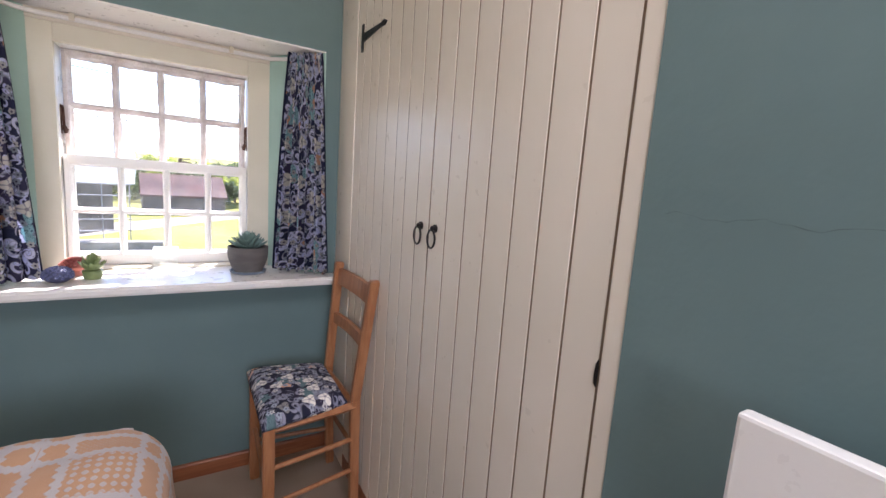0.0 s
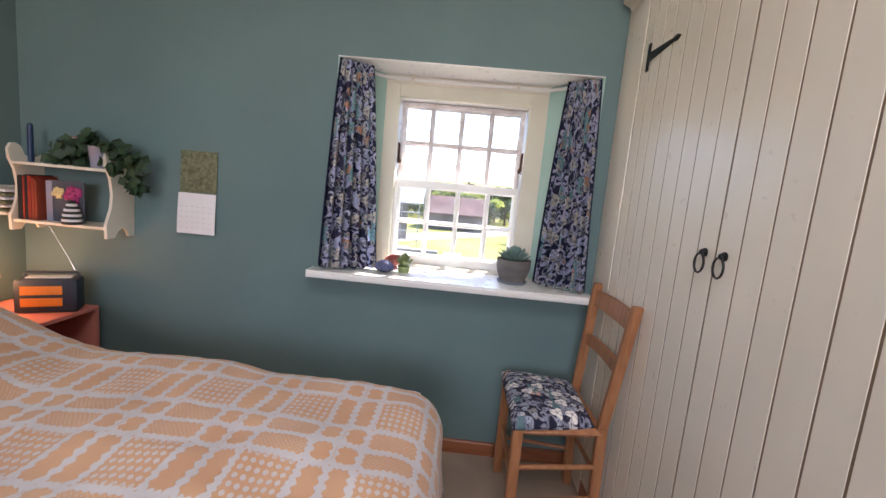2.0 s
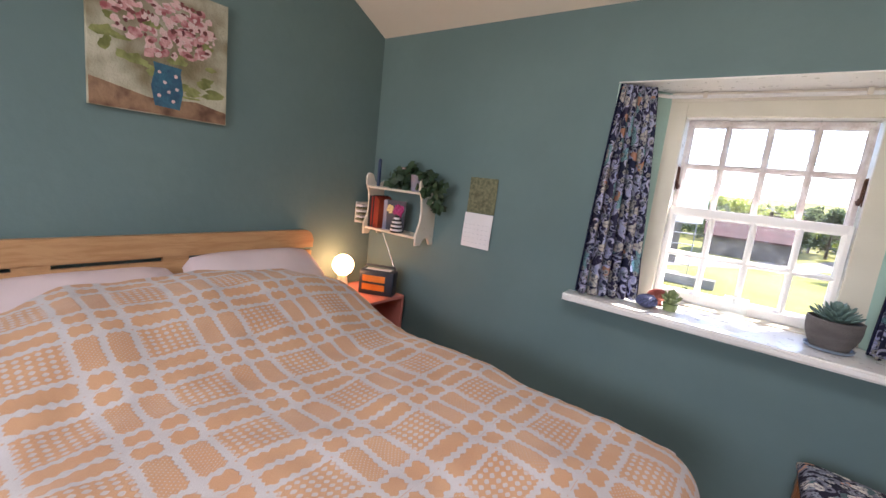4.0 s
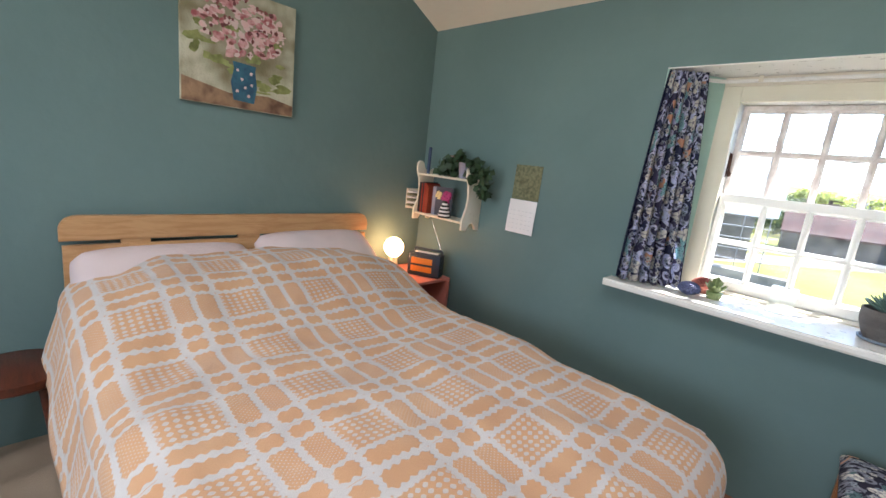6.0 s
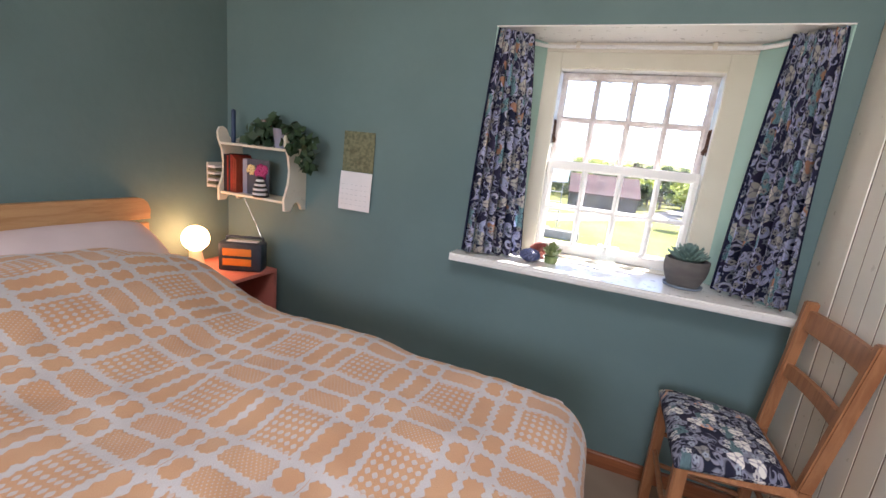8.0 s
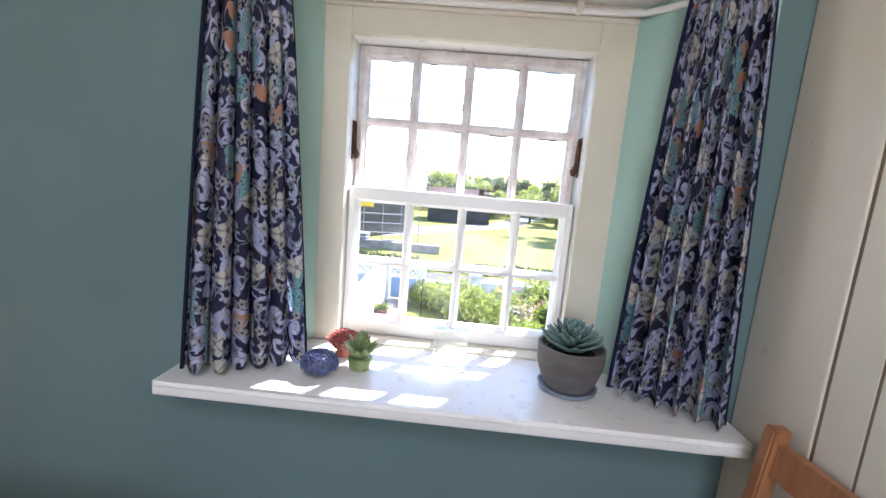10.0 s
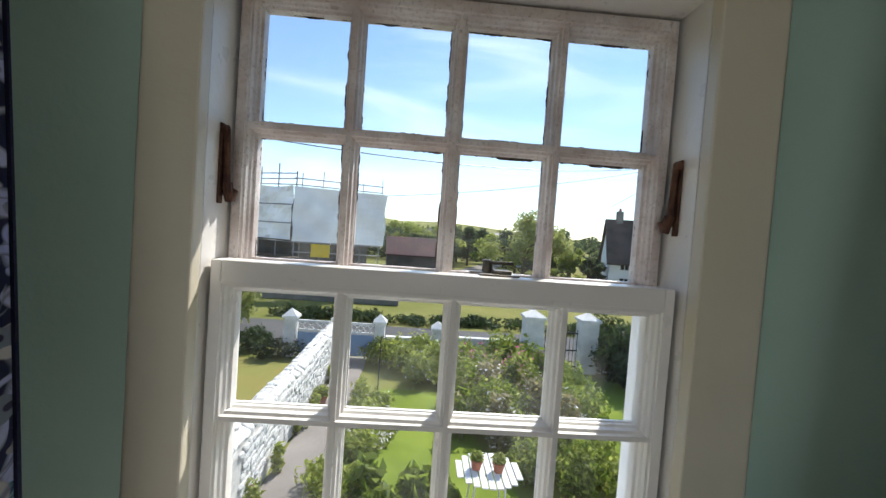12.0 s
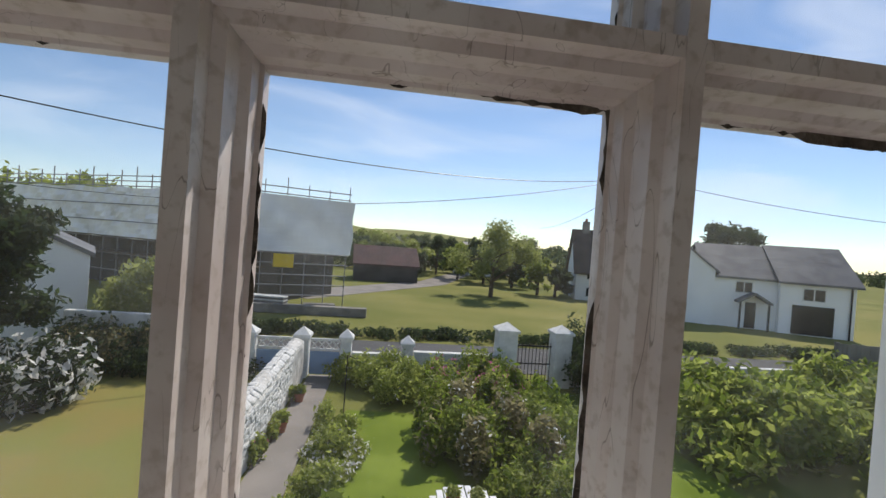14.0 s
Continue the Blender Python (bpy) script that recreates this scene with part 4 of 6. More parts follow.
# ---- bedside cabinet ----
night = thing("bedside_cabinet", "salmon pink open bedside cabinet with one shelf", "bedside cabinet", (-1.23, -0.25, FLOOR))
NX0, NX1, NY0, NY1, NT = -0.20, 0.19, -0.19, 0.20, 0.535 - FLOOR
part("top", box(B(), NX0, NX1, NY0, NY1, NT - 0.018, NT, 0.002), M_PINK, night)
part("side", box(B(), NX0, NX1, NY0, NY0 + 0.018, 0.0, NT - 0.0185, 0.002), M_PINK, night)
part("side", box(B(), NX0, NX1, NY1 - 0.018, NY1, 0.0, NT - 0.0185, 0.002), M_PINK, night)
part("back", box(B(), NX0, NX0 + 0.01, NY0 + 0.0185, NY1 - 0.0185, 0.0, NT - 0.0185), M_PINK, night)
for z in (0.03, 0.27):
    part("shelf", box(B(), NX0 + 0.0105, NX1 - 0.01, NY0 + 0.0185, NY1 - 0.0185, z, z + 0.016, 0.001), M_PINK, night)

# ---- globe lamp ----
M_GLOBE = lit("lit_globe", (1.0, 0.50, 0.20), 5.5)
lamp = thing("table_lamp", "small round glowing opal globe lamp on a pale base", "lamp", (-1.31, -0.31, 0.5352))
part("base", lathe(B(), [(0.045, 0.0), (0.046, 0.006), (0.036, 0.04), (0.028, 0.085), (0.028, 0.10)]), M_CREAM, lamp, smooth=50)
globe = part("shade", ball(B(), (0, 0, 0.158), 0.062, 1.0, 28), M_GLOBE, lamp, "glowing opal glass globe", smooth="all")

# ---- wall shelf ----
shelf = thing("wall_shelf", "cream painted wall shelf with scalloped sides and two boards", "shelf", (-1.125, 0, 0.87))
prof = [(0, 0.0), (-0.03, 0.0), (-0.045, 0.03), (-0.065, 0.045), (-0.09, 0.03), (-0.11, 0.0), (-0.15, 0.0), (-0.152, 0.06), (-0.125, 0.13), (-0.118, 0.19), (-0.128, 0.26), (-0.150, 0.31), (-0.152, 0.345), (-0.14, 0.368), (-0.12, 0.372), (-0.10, 0.36), (-0.085, 0.325), (-0.06, 0.31), (-0.03, 0.315), (0, 0.33)]
for x in (-0.22, 0.205):
    bm = B()
    prism(bm, [(y - 0.0015, z) for y, z in prof], x, x + 0.013, "x")
    part("side_panel", bm, M_CREAM, shelf)
for z in (0.035, 0.283):
    part("shelf_board", box(B(), -0.2065, 0.2045, -0.145, -0.002, z, z + 0.012, 0.001), M_CREAM, shelf)

# ---- picture over the bed ----
M_CANVAS = surface("painted_canvas", (0.36, 0.30, 0.16), 0.7, (0.60, 0.58, 0.46), 7.0, 30.0, 0.42, 0.5, 90.0)
M_BROWN = surface("brown_glaze", (0.14, 0.06, 0.035), 0.6, (0.36, 0.22, 0.13), 14.0, 50.0, 0.3, 0.4, 90.0)
M_ROSE = surface("rose_paint", (0.50, 0.12, 0.14), 0.6, (0.75, 0.45, 0.45), 30.0, 90.0, 0.3, 0.5, 120.0)
M_BLUSH = surface("blush_paint", (0.78, 0.62, 0.60), 0.6, (0.72, 0.45, 0.46), 30.0, 90.0, 0.15, 0.5, 120.0)
M_BLUE = surface("teal_blue_paint", (0.025, 0.10, 0.19), 0.5, (0.04, 0.16, 0.24), 18.0, 60.0, 0.3, 0.4, 90.0)
M_GREENP = surface("olive_paint", (0.20, 0.22, 0.06), 0.6, (0.35, 0.38, 0.14), 18.0, 60.0, 0.3, 0.4, 90.0)
M_PLUM = surface("dark_plum_paint", (0.16, 0.035, 0.045), 0.6, (0.26, 0.08, 0.07), 18.0, 60.0, 0.3, 0.4, 90.0)
art = thing("painting", "square unframed canvas painting of pink blossoms in a spotted blue jug", "painting", (XL, -1.2, 1.382))


def blob(bm, y, z, ry, rz, x, seg=12, rng=None, rough=0.18):
    ring = []
    for k in range(seg):
        a = 2 * math.pi * k / seg
        w = 1 + (rng.uniform(-rough, rough) if rng else 0)
        ring.append(bm.verts.new((x, y + ry * w * math.cos(a), z + rz * w * math.sin(a))))
    bm.faces.new(ring)


part("canvas", box(B(), 0.001, 0.022, -0.245, 0.245, 0.0, 0.50, 0.002), M_CANVAS, art)
rng = random.Random(5)
bm = B()
prism(bm, [(-0.243, 0.002), (0.243, 0.002), (0.243, 0.05), (0.12, 0.075), (-0.05, 0.06), (-0.243, 0.10)], 0.0222, 0.0228, "x")
part("painted_table", bm, M_BROWN, art)
bm = B()
prism(bm, [(-0.035, 0.035), (0.055, 0.03), (0.068, 0.10), (0.058, 0.175), (0.062, 0.195), (-0.04, 0.20), (-0.035, 0.17), (-0.048, 0.11)], 0.0229, 0.0236, "x")
part("painted_jug", bm, M_BLUE, art)
for y, z in ((-0.02, 0.075), (0.03, 0.06), (0.045, 0.11), (0.0, 0.13), (0.04, 0.16), (-0.02, 0.165), (0.015, 0.095)):
    bm = B()
    blob(bm, y, z, 0.007, 0.007, 0.0240, 8, rng)
    part("painted_spot", bm, M_BLUSH, art)
bm = B()
for _ in range(26):
    blob(bm, rng.uniform(-0.2, 0.21), rng.uniform(0.07, 0.34), rng.uniform(0.012, 0.04), rng.uniform(0.006, 0.02), 0.0231 + 0.00002 * _, 9, rng, 0.4)
part("painted_leaves", bm, M_GREENP, art)
for mname, m_, n, off in (("painted_petals", M_BLUSH, 85, 0.0244), ("painted_blossoms", M_ROSE, 60, 0.0249), ("painted_shadows", M_PLUM, 46, 0.0254), ("painted_highlights", M_BLUSH, 30, 0.0258)):
    bm = B()
    for k in range(n):
        a, r = rng.uniform(0, 2 * math.pi), math.sqrt(rng.random())
        blob(bm, 0.0 + 0.19 * r * math.cos(a), 0.345 + 0.125 * r * math.sin(a), rng.uniform(0.008, 0.024) * (0.55 if off > 0.025 else 1), rng.uniform(0.007, 0.018) * (0.6 if off > 0.025 else 1), off + 0.000006 * k, 9, rng, 0.35)
    tagged(part(mname, bm, m_, art), kind="stuff")

# ---- calendar ----
M_PAPER = surface("calendar_paper", (0.78, 0.75, 0.76), 0.8, None, 8.0, 60.0, 0.03, 0.1, 80.0)
M_OLIVE = surface("olive_printed_paper", (0.16, 0.16, 0.085), 0.7, (0.22, 0.22, 0.125), 60.0, 260.0, 0.35, 0.1, 80.0)
M_INK = surface("grey_ink", (0.56, 0.55, 0.57), 0.8, None, 8.0, 60.0, 0.05, 0.0)
cal = thing("wall_calendar", "hanging calendar, olive printed picture above a white month page", "calendar", (-0.602, -0.003, 0.915))
bm = B()
prism(bm, [(-0.087, 0.178), (0.083, 0.180), (0.085, 0.366), (-0.083, 0.366)], -0.004, -0.001, "y")
part("picture_page", bm, M_OLIVE, cal, "olive page with a fine print")
bm = B()
n = 8
prevs = None
for k in range(n + 1):
    z = 0.177 - 0.183 * k / n
    y = -0.004 - 0.012 * math.sin(math.pi * 0.5 * k / n)
    cur = (bm.verts.new((-0.093 + 0.001 * k / n, y, z)), bm.verts.new((0.082 + 0.002 * k / n, y, z)))
    if prevs:
        bm.faces.new((prevs[0], prevs[1], cur[1], cur[0]))
    prevs = cur
pg = part("month_page", bm, M_PAPER, cal, "white month page")
pg.modifiers.new("thickness", "SOLIDIFY").thickness = 0.0012
bm = B()
for r in range(5):
    for c in range(6):
        box(bm, -0.078 + 0.026 * c, -0.064 + 0.026 * c, -0.0185, -0.0182, 0.02 + 0.024 * r, 0.022 + 0.024 * r)
tagged(part("print", bm, M_INK, cal), "faint grey printed dates", kind="stuff")

# ---- on and above the wall shelf ----
M_RED = surface("red_book_cloth", (0.30, 0.032, 0.018), 0.6, None, 10.0, 60.0, 0.15, 0.15, 90.0)
M_BLACK = surface("black_board", (0.02, 0.02, 0.022), 0.5, None, 10.0, 60.0, 0.2, 0.1, 90.0)
M_ORANGE = surface("orange_board", (0.75, 0.24, 0.03), 0.5, None, 10.0, 60.0, 0.1, 0.1, 90.0)
M_SALMON = surface("salmon_board", (0.30, 0.05, 0.022), 0.6, None, 10.0, 60.0, 0.15, 0.1, 90.0)
M_LILAC = surface("lilac_grey_glaze", (0.30, 0.29, 0.38), 0.5, None, 10.0, 40.0, 0.1, 0.1, 60.0)
M_YELLOW = surface("yellow_petal", (0.75, 0.60, 0.30), 0.7, None, 20.0, 60.0, 0.1, 0.1, 60.0)
M_MAGENTA = surface("magenta_petal", (0.40, 0.04, 0.16), 0.7, None, 20.0, 60.0, 0.2, 0.1, 60.0)
M_LEAF = surface("dark_leaf", (0.022, 0.052, 0.022), 0.6, (0.04, 0.08, 0.032), 12.0, 60.0, 0.25, 0.15, 60.0)
M_NAVYCER = surface("navy_candle", (0.012, 0.03, 0.09), 0.4, None, 10.0, 60.0, 0.1, 0.05, 60.0)
LOW, HIGH = 0.87 + 0.0472, 0.87 + 0.2952
x = -1.325
for w, h, d, mm, nm in ((0.020, 0.19, 0.12, M_BLACK, "dark"), (0.011, 0.185, 0.115, M_RED, "red"), (0.009, 0.195, 0.12, M_BLACK, "black"), (0.016, 0.19, 0.12, M_RED, "red"), (0.012, 0.18, 0.115, M_SALMON, "salmon"), (0.010, 0.17, 0.11, M_SALMON, "salmon")):
    bk = thing("book", nm + " bound paperback standing on the lower board", "book", (x, -0.13, LOW), "books on the wall shelf")
    part("cover", box(B(), 0, w, 0, 0.002, 0, h, 0.0005), mm, bk)
    part("pages", box(B(), 0.002, w - 0.002, 0.0025, d, 0.002, h - 0.003), M_PAPER, bk)
    part("side_board", box(B(), w - 0.0018, w, 0.0025, d, 0, h), mm, bk)
    x += w + 0.0015
card = thing("picture_card", "grey card with yellow and magenta flowers leaning on the shelf", "card", (-1.133, -0.100, LOW))
part("sheet", box(B(), -0.08, 0.08, 0, 0.003, 0, 0.18), surface("slate_card", (0.085, 0.085, 0.11), 0.7, None, 10.0, 60.0, 0.15, 0.1, 90.0), card)
part("pale_edge", box(B(), -0.09, -0.062, -0.004, -0.001, 0, 0.175), M_LILAC, card)
for mm, cx, cz, r in ((M_YELLOW, -0.035, 0.125, 0.03), (M_MAGENTA, 0.035, 0.12, 0.045)):
    bm = B()
    rg = random.Random(int(cx * 1000))
    for k in range(34):
        a, q = rg.uniform(0, 6.3), r * math.sqrt(rg.random()) * 0.85
        ball(bm, (cx + q * math.cos(a), -0.003, cz + q * math.sin(a)), r * rg.uniform(0.16, 0.26), 0.9, 8)
    part("flower_print", bm, mm, card, smooth="all")
vase = thing("striped_vase", "small black and white striped beehive vase", "vase", (-1.080, -0.132, LOW))
zz, k = 0.0, 0
for k in range(9):
    r0 = 0.036 * math.cos(0.16 * k) ** 0.7
    r1 = 0.036 * math.cos(0.16 * (k + 1)) ** 0.7 if k < 8 else 0.012
    part("band", lathe(B(), [(r0 * 0.97, 0.011 * k), (r0 * 1.02, 0.011 * k + 0.0055), (r1, 0.011 * (k + 1))], seg=20), M_PAPER if k % 2 else M_BLACK, vase, smooth="all")
candle = thing("candle", "tall navy blue dinner candle standing on the upper board", "candle", (-1.300, -0.09, HIGH))
part("stick", lathe(B(), [(0.011, 0), (0.0105, 0.16), (0.004, 0.166)], seg=14), M_NAVYCER, candle, smooth=40)
post_c = thing("postcard", "small dark pink and white picture leaning on the wall", "card", (-1.15, -0.03, HIGH))
part("sheet", box(B(), -0.04, 0.04, 0, 0.004, 0, 0.13), M_BROWN, post_c)
bm = B()
rg = random.Random(2)
for k in range(16):
    c = (rg.uniform(-0.032, 0.032), rg.uniform(0.015, 0.12))
    ball(bm, (c[0], -0.0015, c[1]), rg.uniform(0.004, 0.010), 1.0, 6)
part("blossom_print", bm, M_BLUSH, post_c)


def leaf_quad(verts, faces, c, n, up, w, l):
    """A pointed leaf of four triangles at c, lying along up with face normal n."""
    side = n.cross(up).normalized()
    k = len(verts)
    verts += [tuple(c - up * l / 2), tuple(c + side * w / 2 + n * w * 0.12), tuple(c + up * l / 2), tuple(c - side * w / 2 + n * w * 0.12), tuple(c)]
    faces += [(k, k + 1, k + 4), (k + 1, k + 2, k + 4), (k + 2, k + 3, k + 4), (k + 3, k, k + 4)]


plant = thing("trailing_plant", "leafy dark green trailing houseplant in a lilac grey pot", "houseplant", (-0.985, -0.085, HIGH))
part("pot", lathe(B(), [(0.035, 0), (0.038, 0.004), (0.046, 0.09), (0.048, 0.092), (0.043, 0.092), (0.041, 0.08)], seg=24), M_LILAC, plant, smooth=40)
rg = random.Random(11)
vs, fs = [], []
stems = B()
spots = [((0.10, -0.04, 0.06), 0.07, 42), ((-0.115, -0.02, 0.06), 0.075, 46), ((-0.06, 0.0, 0.12), 0.05, 20), ((0.165, -0.05, 0.02), 0.075, 46), ((0.185, -0.05, -0.05), 0.05, 22), ((-0.18, -0.02, 0.025), 0.045, 18)]
for (cx, cy, cz), rad, n in spots:
    rod(stems, (0, 0, 0.085), (cx, cy, max(cz, 0.02)), 0.002, 0.0015, 5)
    for k in range(n):
        d = Vector((rg.gauss(0, 1), rg.gauss(0, 1), rg.gauss(0, 1))).normalized() * rad * rg.random() ** 0.4
        c = Vector((cx, cy, cz)) + Vector((d.x, d.y * 0.7, d.z))
        c.y = min(c.y, 0.065)
        if c.x < 0.06:
            c.z = max(c.z, 0.012)
        nrm = Vector((rg.uniform(-0.6, 0.8), rg.uniform(-1.2, 0.1), rg.uniform(-0.1, 1.0))).normalized()
        upv = nrm.orthogonal().normalized()
        upv = (Matrix.Rotation(rg.uniform(0, 6.3), 3, nrm) @ upv).normalized()
        leaf_quad(vs, fs, c, nrm, upv, rg.uniform(0.034, 0.050), rg.uniform(0.042, 0.060))
part("stems", stems, M_LEAF, plant)
mesh_part("leaves", vs, fs, M_LEAF, plant, "glossy dark green leaves", True)
rack = thing("letter_rack", "small pale rack stuffed with folded papers by the shelf", "letter rack", (-1.39, -0.10, 0.93))
part("case", box(B(), -0.03, 0.03, -0.05, 0.045, 0.0, 0.012, 0.002), M_CREAM, rack)
part("case_back", box(B(), -0.045, -0.035, -0.04, 0.098, -0.005, 0.125, 0.002), M_CREAM, rack)
for k in range(6):
    part("paper", box(B(), -0.03 + 0.002 * (k % 3), 0.03 - 0.003 * (k % 2), -0.048, 0.03, 0.014 + 0.017 * k, 0.014 + 0.017 * k + 0.011, 0.002), M_PAPER if k % 2 else M_OLIVE, rack)

# ---- radio ----
radio = thing("portable_radio", "dark blue leathercloth portable radio with an orange grille and raised aerial", "radio", (-1.155, -0.165, 0.5352), turn=28)
M_LEATHER = surface("navy_leathercloth", (0.018, 0.03, 0.05), 0.5, None, 20.0, 200.0, 0.2, 0.4, 300.0)
part("case", box(B(), -0.105, 0.105, -0.05, 0.05, 0.0, 0.145, 0.012), M_LEATHER, radio, smooth=True)
part("grille", box(B(), -0.082, 0.055, -0.0535, -0.0505, 0.080, 0.118, 0.001), M_ORANGE, radio, "orange grille cloth")
part("dial", box(B(), -0.082, 0.055, -0.0535, -0.0505, 0.030, 0.066, 0.001), M_ORANGE, radio, "amber dial plate")
part("control_plate", box(B(), -0.075, 0.075, -0.02, 0.02, 0.1455, 0.149, 0.001), M_PAPER, radio)
bm = B()
for sx in (-0.09, 0.09):
    rod(bm, (sx, 0.028, 0.14), (sx, 0.028, 0.162), 0.006, 0.006, 8)
rod(bm, (-0.09, 0.028, 0.162), (0.09, 0.028, 0.162), 0.007, 0.007, 8)
part("handle", bm, M_LEATHER, radio, smooth=True)
M_STEEL = surface("bright_steel", (0.34, 0.31, 0.27), 0.25, None, 20.0, 80.0, 0.05, 0.0, 60.0, metal=1.0)
bm = B()
rod(bm, (0.085, 0.04, 0.145), (0.06, 0.048, 0.20), 0.0045, 0.004, 8)
rod(bm, (0.06, 0.048, 0.20), (-0.03, 0.075, 0.38), 0.0016, 0.0010, 8)
part("aerial", bm, M_STEEL, radio, "telescopic steel aerial", smooth=True)

# ---- on the window board ----
ST = 0.8112
M_POT = surface("grey_ribbed_stoneware", (0.17, 0.155, 0.15), 0.85, (0.22, 0.20, 0.19), 8.0, 90.0, 0.18, 0.9, 130.0, stretch=(1, 1, 2.2))
M_SUCC = surface("blue_green_succulent", (0.13, 0.22, 0.20), 0.5, (0.19, 0.29, 0.26), 20.0, 70.0, 0.15, 0.1, 60.0)
M_SUCC2 = surface("lime_succulent", (0.19, 0.26, 0.09), 0.5, (0.30, 0.36, 0.16), 25.0, 70.0, 0.15, 0.1, 60.0)
M_CORAL = surface("coral_succulent", (0.42, 0.11, 0.09), 0.6, (0.55, 0.20, 0.16), 25.0, 70.0, 0.2, 0.2, 60.0)
M_SOIL = surface("dark_soil", (0.045, 0.03, 0.022), 0.95, None, 30.0, 120.0, 0.3, 1.0, 150.0)
M_SAUCER = surface("blue_grey_glaze", (0.20, 0.24, 0.30), 0.4, None, 10.0, 60.0, 0.1, 0.05, 60.0)


def fleshy_leaf(bm, base, out, up, length, width, thick):
    """A plump pointed leaf from base along out, curling towards up."""
    side = out.cross(up).normalized()
    rings = []
    for s, w in ((0.0, 0.35), (0.25, 0.72), (0.55, 1.0), (0.8, 0.78), (0.94, 0.34), (1.0, 0.03)):
        c = base + out * length * s + up * length * 0.22 * s * s
        rings.append([bm.verts.new(c + side * (width / 2 * w * math.cos(a)) + up * (thick * (0.35 + 0.65 * w) * math.sin(a) * (0.5 if math.sin(a) > 0 else 1.0))) for a in [2 * math.pi * k / 8 for k in range(8)]])
    for a, b_ in zip(rings, rings[1:]):
        for k in range(8):
            bm.faces.new((a[k], a[(k + 1) % 8], b_[(k + 1) % 8], b_[k]))
    bm.faces.new(rings[-1])
    bm.faces.new(rings[0][::-1])


def rosette(c, radius, rings, seed, mat, parent, width=0.5, rise=0.25):
    rg = random.Random(seed)
    turn = 0.0
    for tier, n in enumerate(rings):
        f = tier / max(1, len(rings) - 1)
        for i in range(n):
            turn += 2.39996
            tilt = radians(rise * 40 + 54 * f + rg.uniform(-5, 5))
            out = Vector((math.cos(turn) * math.cos(tilt), math.sin(turn) * math.cos(tilt), math.sin(tilt)))
            upv = Vector((-math.cos(turn) * math.sin(tilt), -math.sin(turn) * math.sin(tilt), math.cos(tilt)))
            ln = radius * (1 - 0.60 * f) * rg.uniform(0.9, 1.08)
            bm = B()
            fleshy_leaf(bm, Vector(c) + Vector((0, 0, 0.045 * f)), out, upv, ln, ln * width, ln * 0.07)
            part("leaf", bm, mat, parent, smooth="all")


pot = thing("potted_succulent", "large blue-green echeveria rosette in a ribbed grey pot on a saucer", "houseplant", (0.853, 0.075, ST))
pot.scale = (0.93, 0.93, 0.93)
part("saucer", lathe(B(), [(0.058, 0.0), (0.072, 0.004), (0.076, 0.014), (0.071, 0.014), (0.066, 0.006), (0.0, 0.006)], seg=36), M_SAUCER, pot, "blue grey glazed saucer", smooth=40)
prof_pot = [(0.056, 0.007)]
for k in range(26):
    z = 0.009 + 0.0042 * k
    prof_pot += [(0.057 + 0.026 * math.sin(min(1.0, k / 20) * 1.5708) + (0.0014 if k % 2 else 0), z)]
prof_pot += [(0.084, 0.121), (0.078, 0.121), (0.075, 0.10)]
part("pot", lathe(B(), prof_pot, seg=44), M_POT, pot, "ribbed grey stoneware pot", smooth=40)
part("soil", lathe(B(), [(0.0755, 0.096), (0.05, 0.104), (0.0, 0.106)], seg=24), M_SOIL, pot)
rosette((0, 0, 0.108), 0.088, (15, 14, 13, 11, 9, 7, 5), 4, M_SUCC, pot, 0.36)
lime = thing("small_succulent", "small lime green pointed succulent standing on the window board", "houseplant", (0.345, 0.068, ST))
part("base", lathe(B(), [(0.024, 0), (0.026, 0.004), (0.030, 0.03), (0.02, 0.032)], seg=18), M_SUCC2, lime, smooth=40)
rosette((0, 0, 0.026), 0.060, (10, 9, 7, 5), 9, M_SUCC2, lime, 0.40, 0.7)
cor = thing("coral_succulent", "coral red ruffled ceramic flower on the window board", "ornament", (0.285, 0.135, ST))
part("base", lathe(B(), [(0.022, 0), (0.018, 0.012), (0.018, 0.03)], seg=14), M_CORAL, cor, smooth=40)
bm = B()
rg = random.Random(6)
for k in range(60):
    a, r = k * 2.39996, 0.040 * math.sqrt(k / 60)
    h = 0.066 - 0.022 * (r / 0.040) ** 2
    c = Vector((r * math.cos(a), r * math.sin(a), h))
    lathe(bm, [(0.0035, 0.0), (0.0075, 0.010), (0.0068, 0.0105), (0.003, 0.003)], c - Vector((0, 0, 0.008)), 8)
ball(bm, (0, 0, 0.036), 0.034, 0.6, 16)
part("petals", bm, M_CORAL, cor, smooth=50)
blu = thing("honeycomb_ornament", "dark blue ceramic ball pitted like a honeycomb", "ornament", (0.262, 0.015, ST))
M_COBALT = surface("dark_blue_glaze", (0.035, 0.045, 0.11), 0.35, (0.05, 0.06, 0.14), 25.0, 80.0, 0.2, 0.05, 60.0)
M_PALEBLUE = surface("pale_blue_glaze", (0.11, 0.13, 0.26), 0.4, None, 25.0, 80.0, 0.1, 0.05, 60.0)
part("body", ball(B(), (0, 0, 0.028), 0.040, 0.68, 24), M_COBALT, blu, smooth="all")
bm = B()
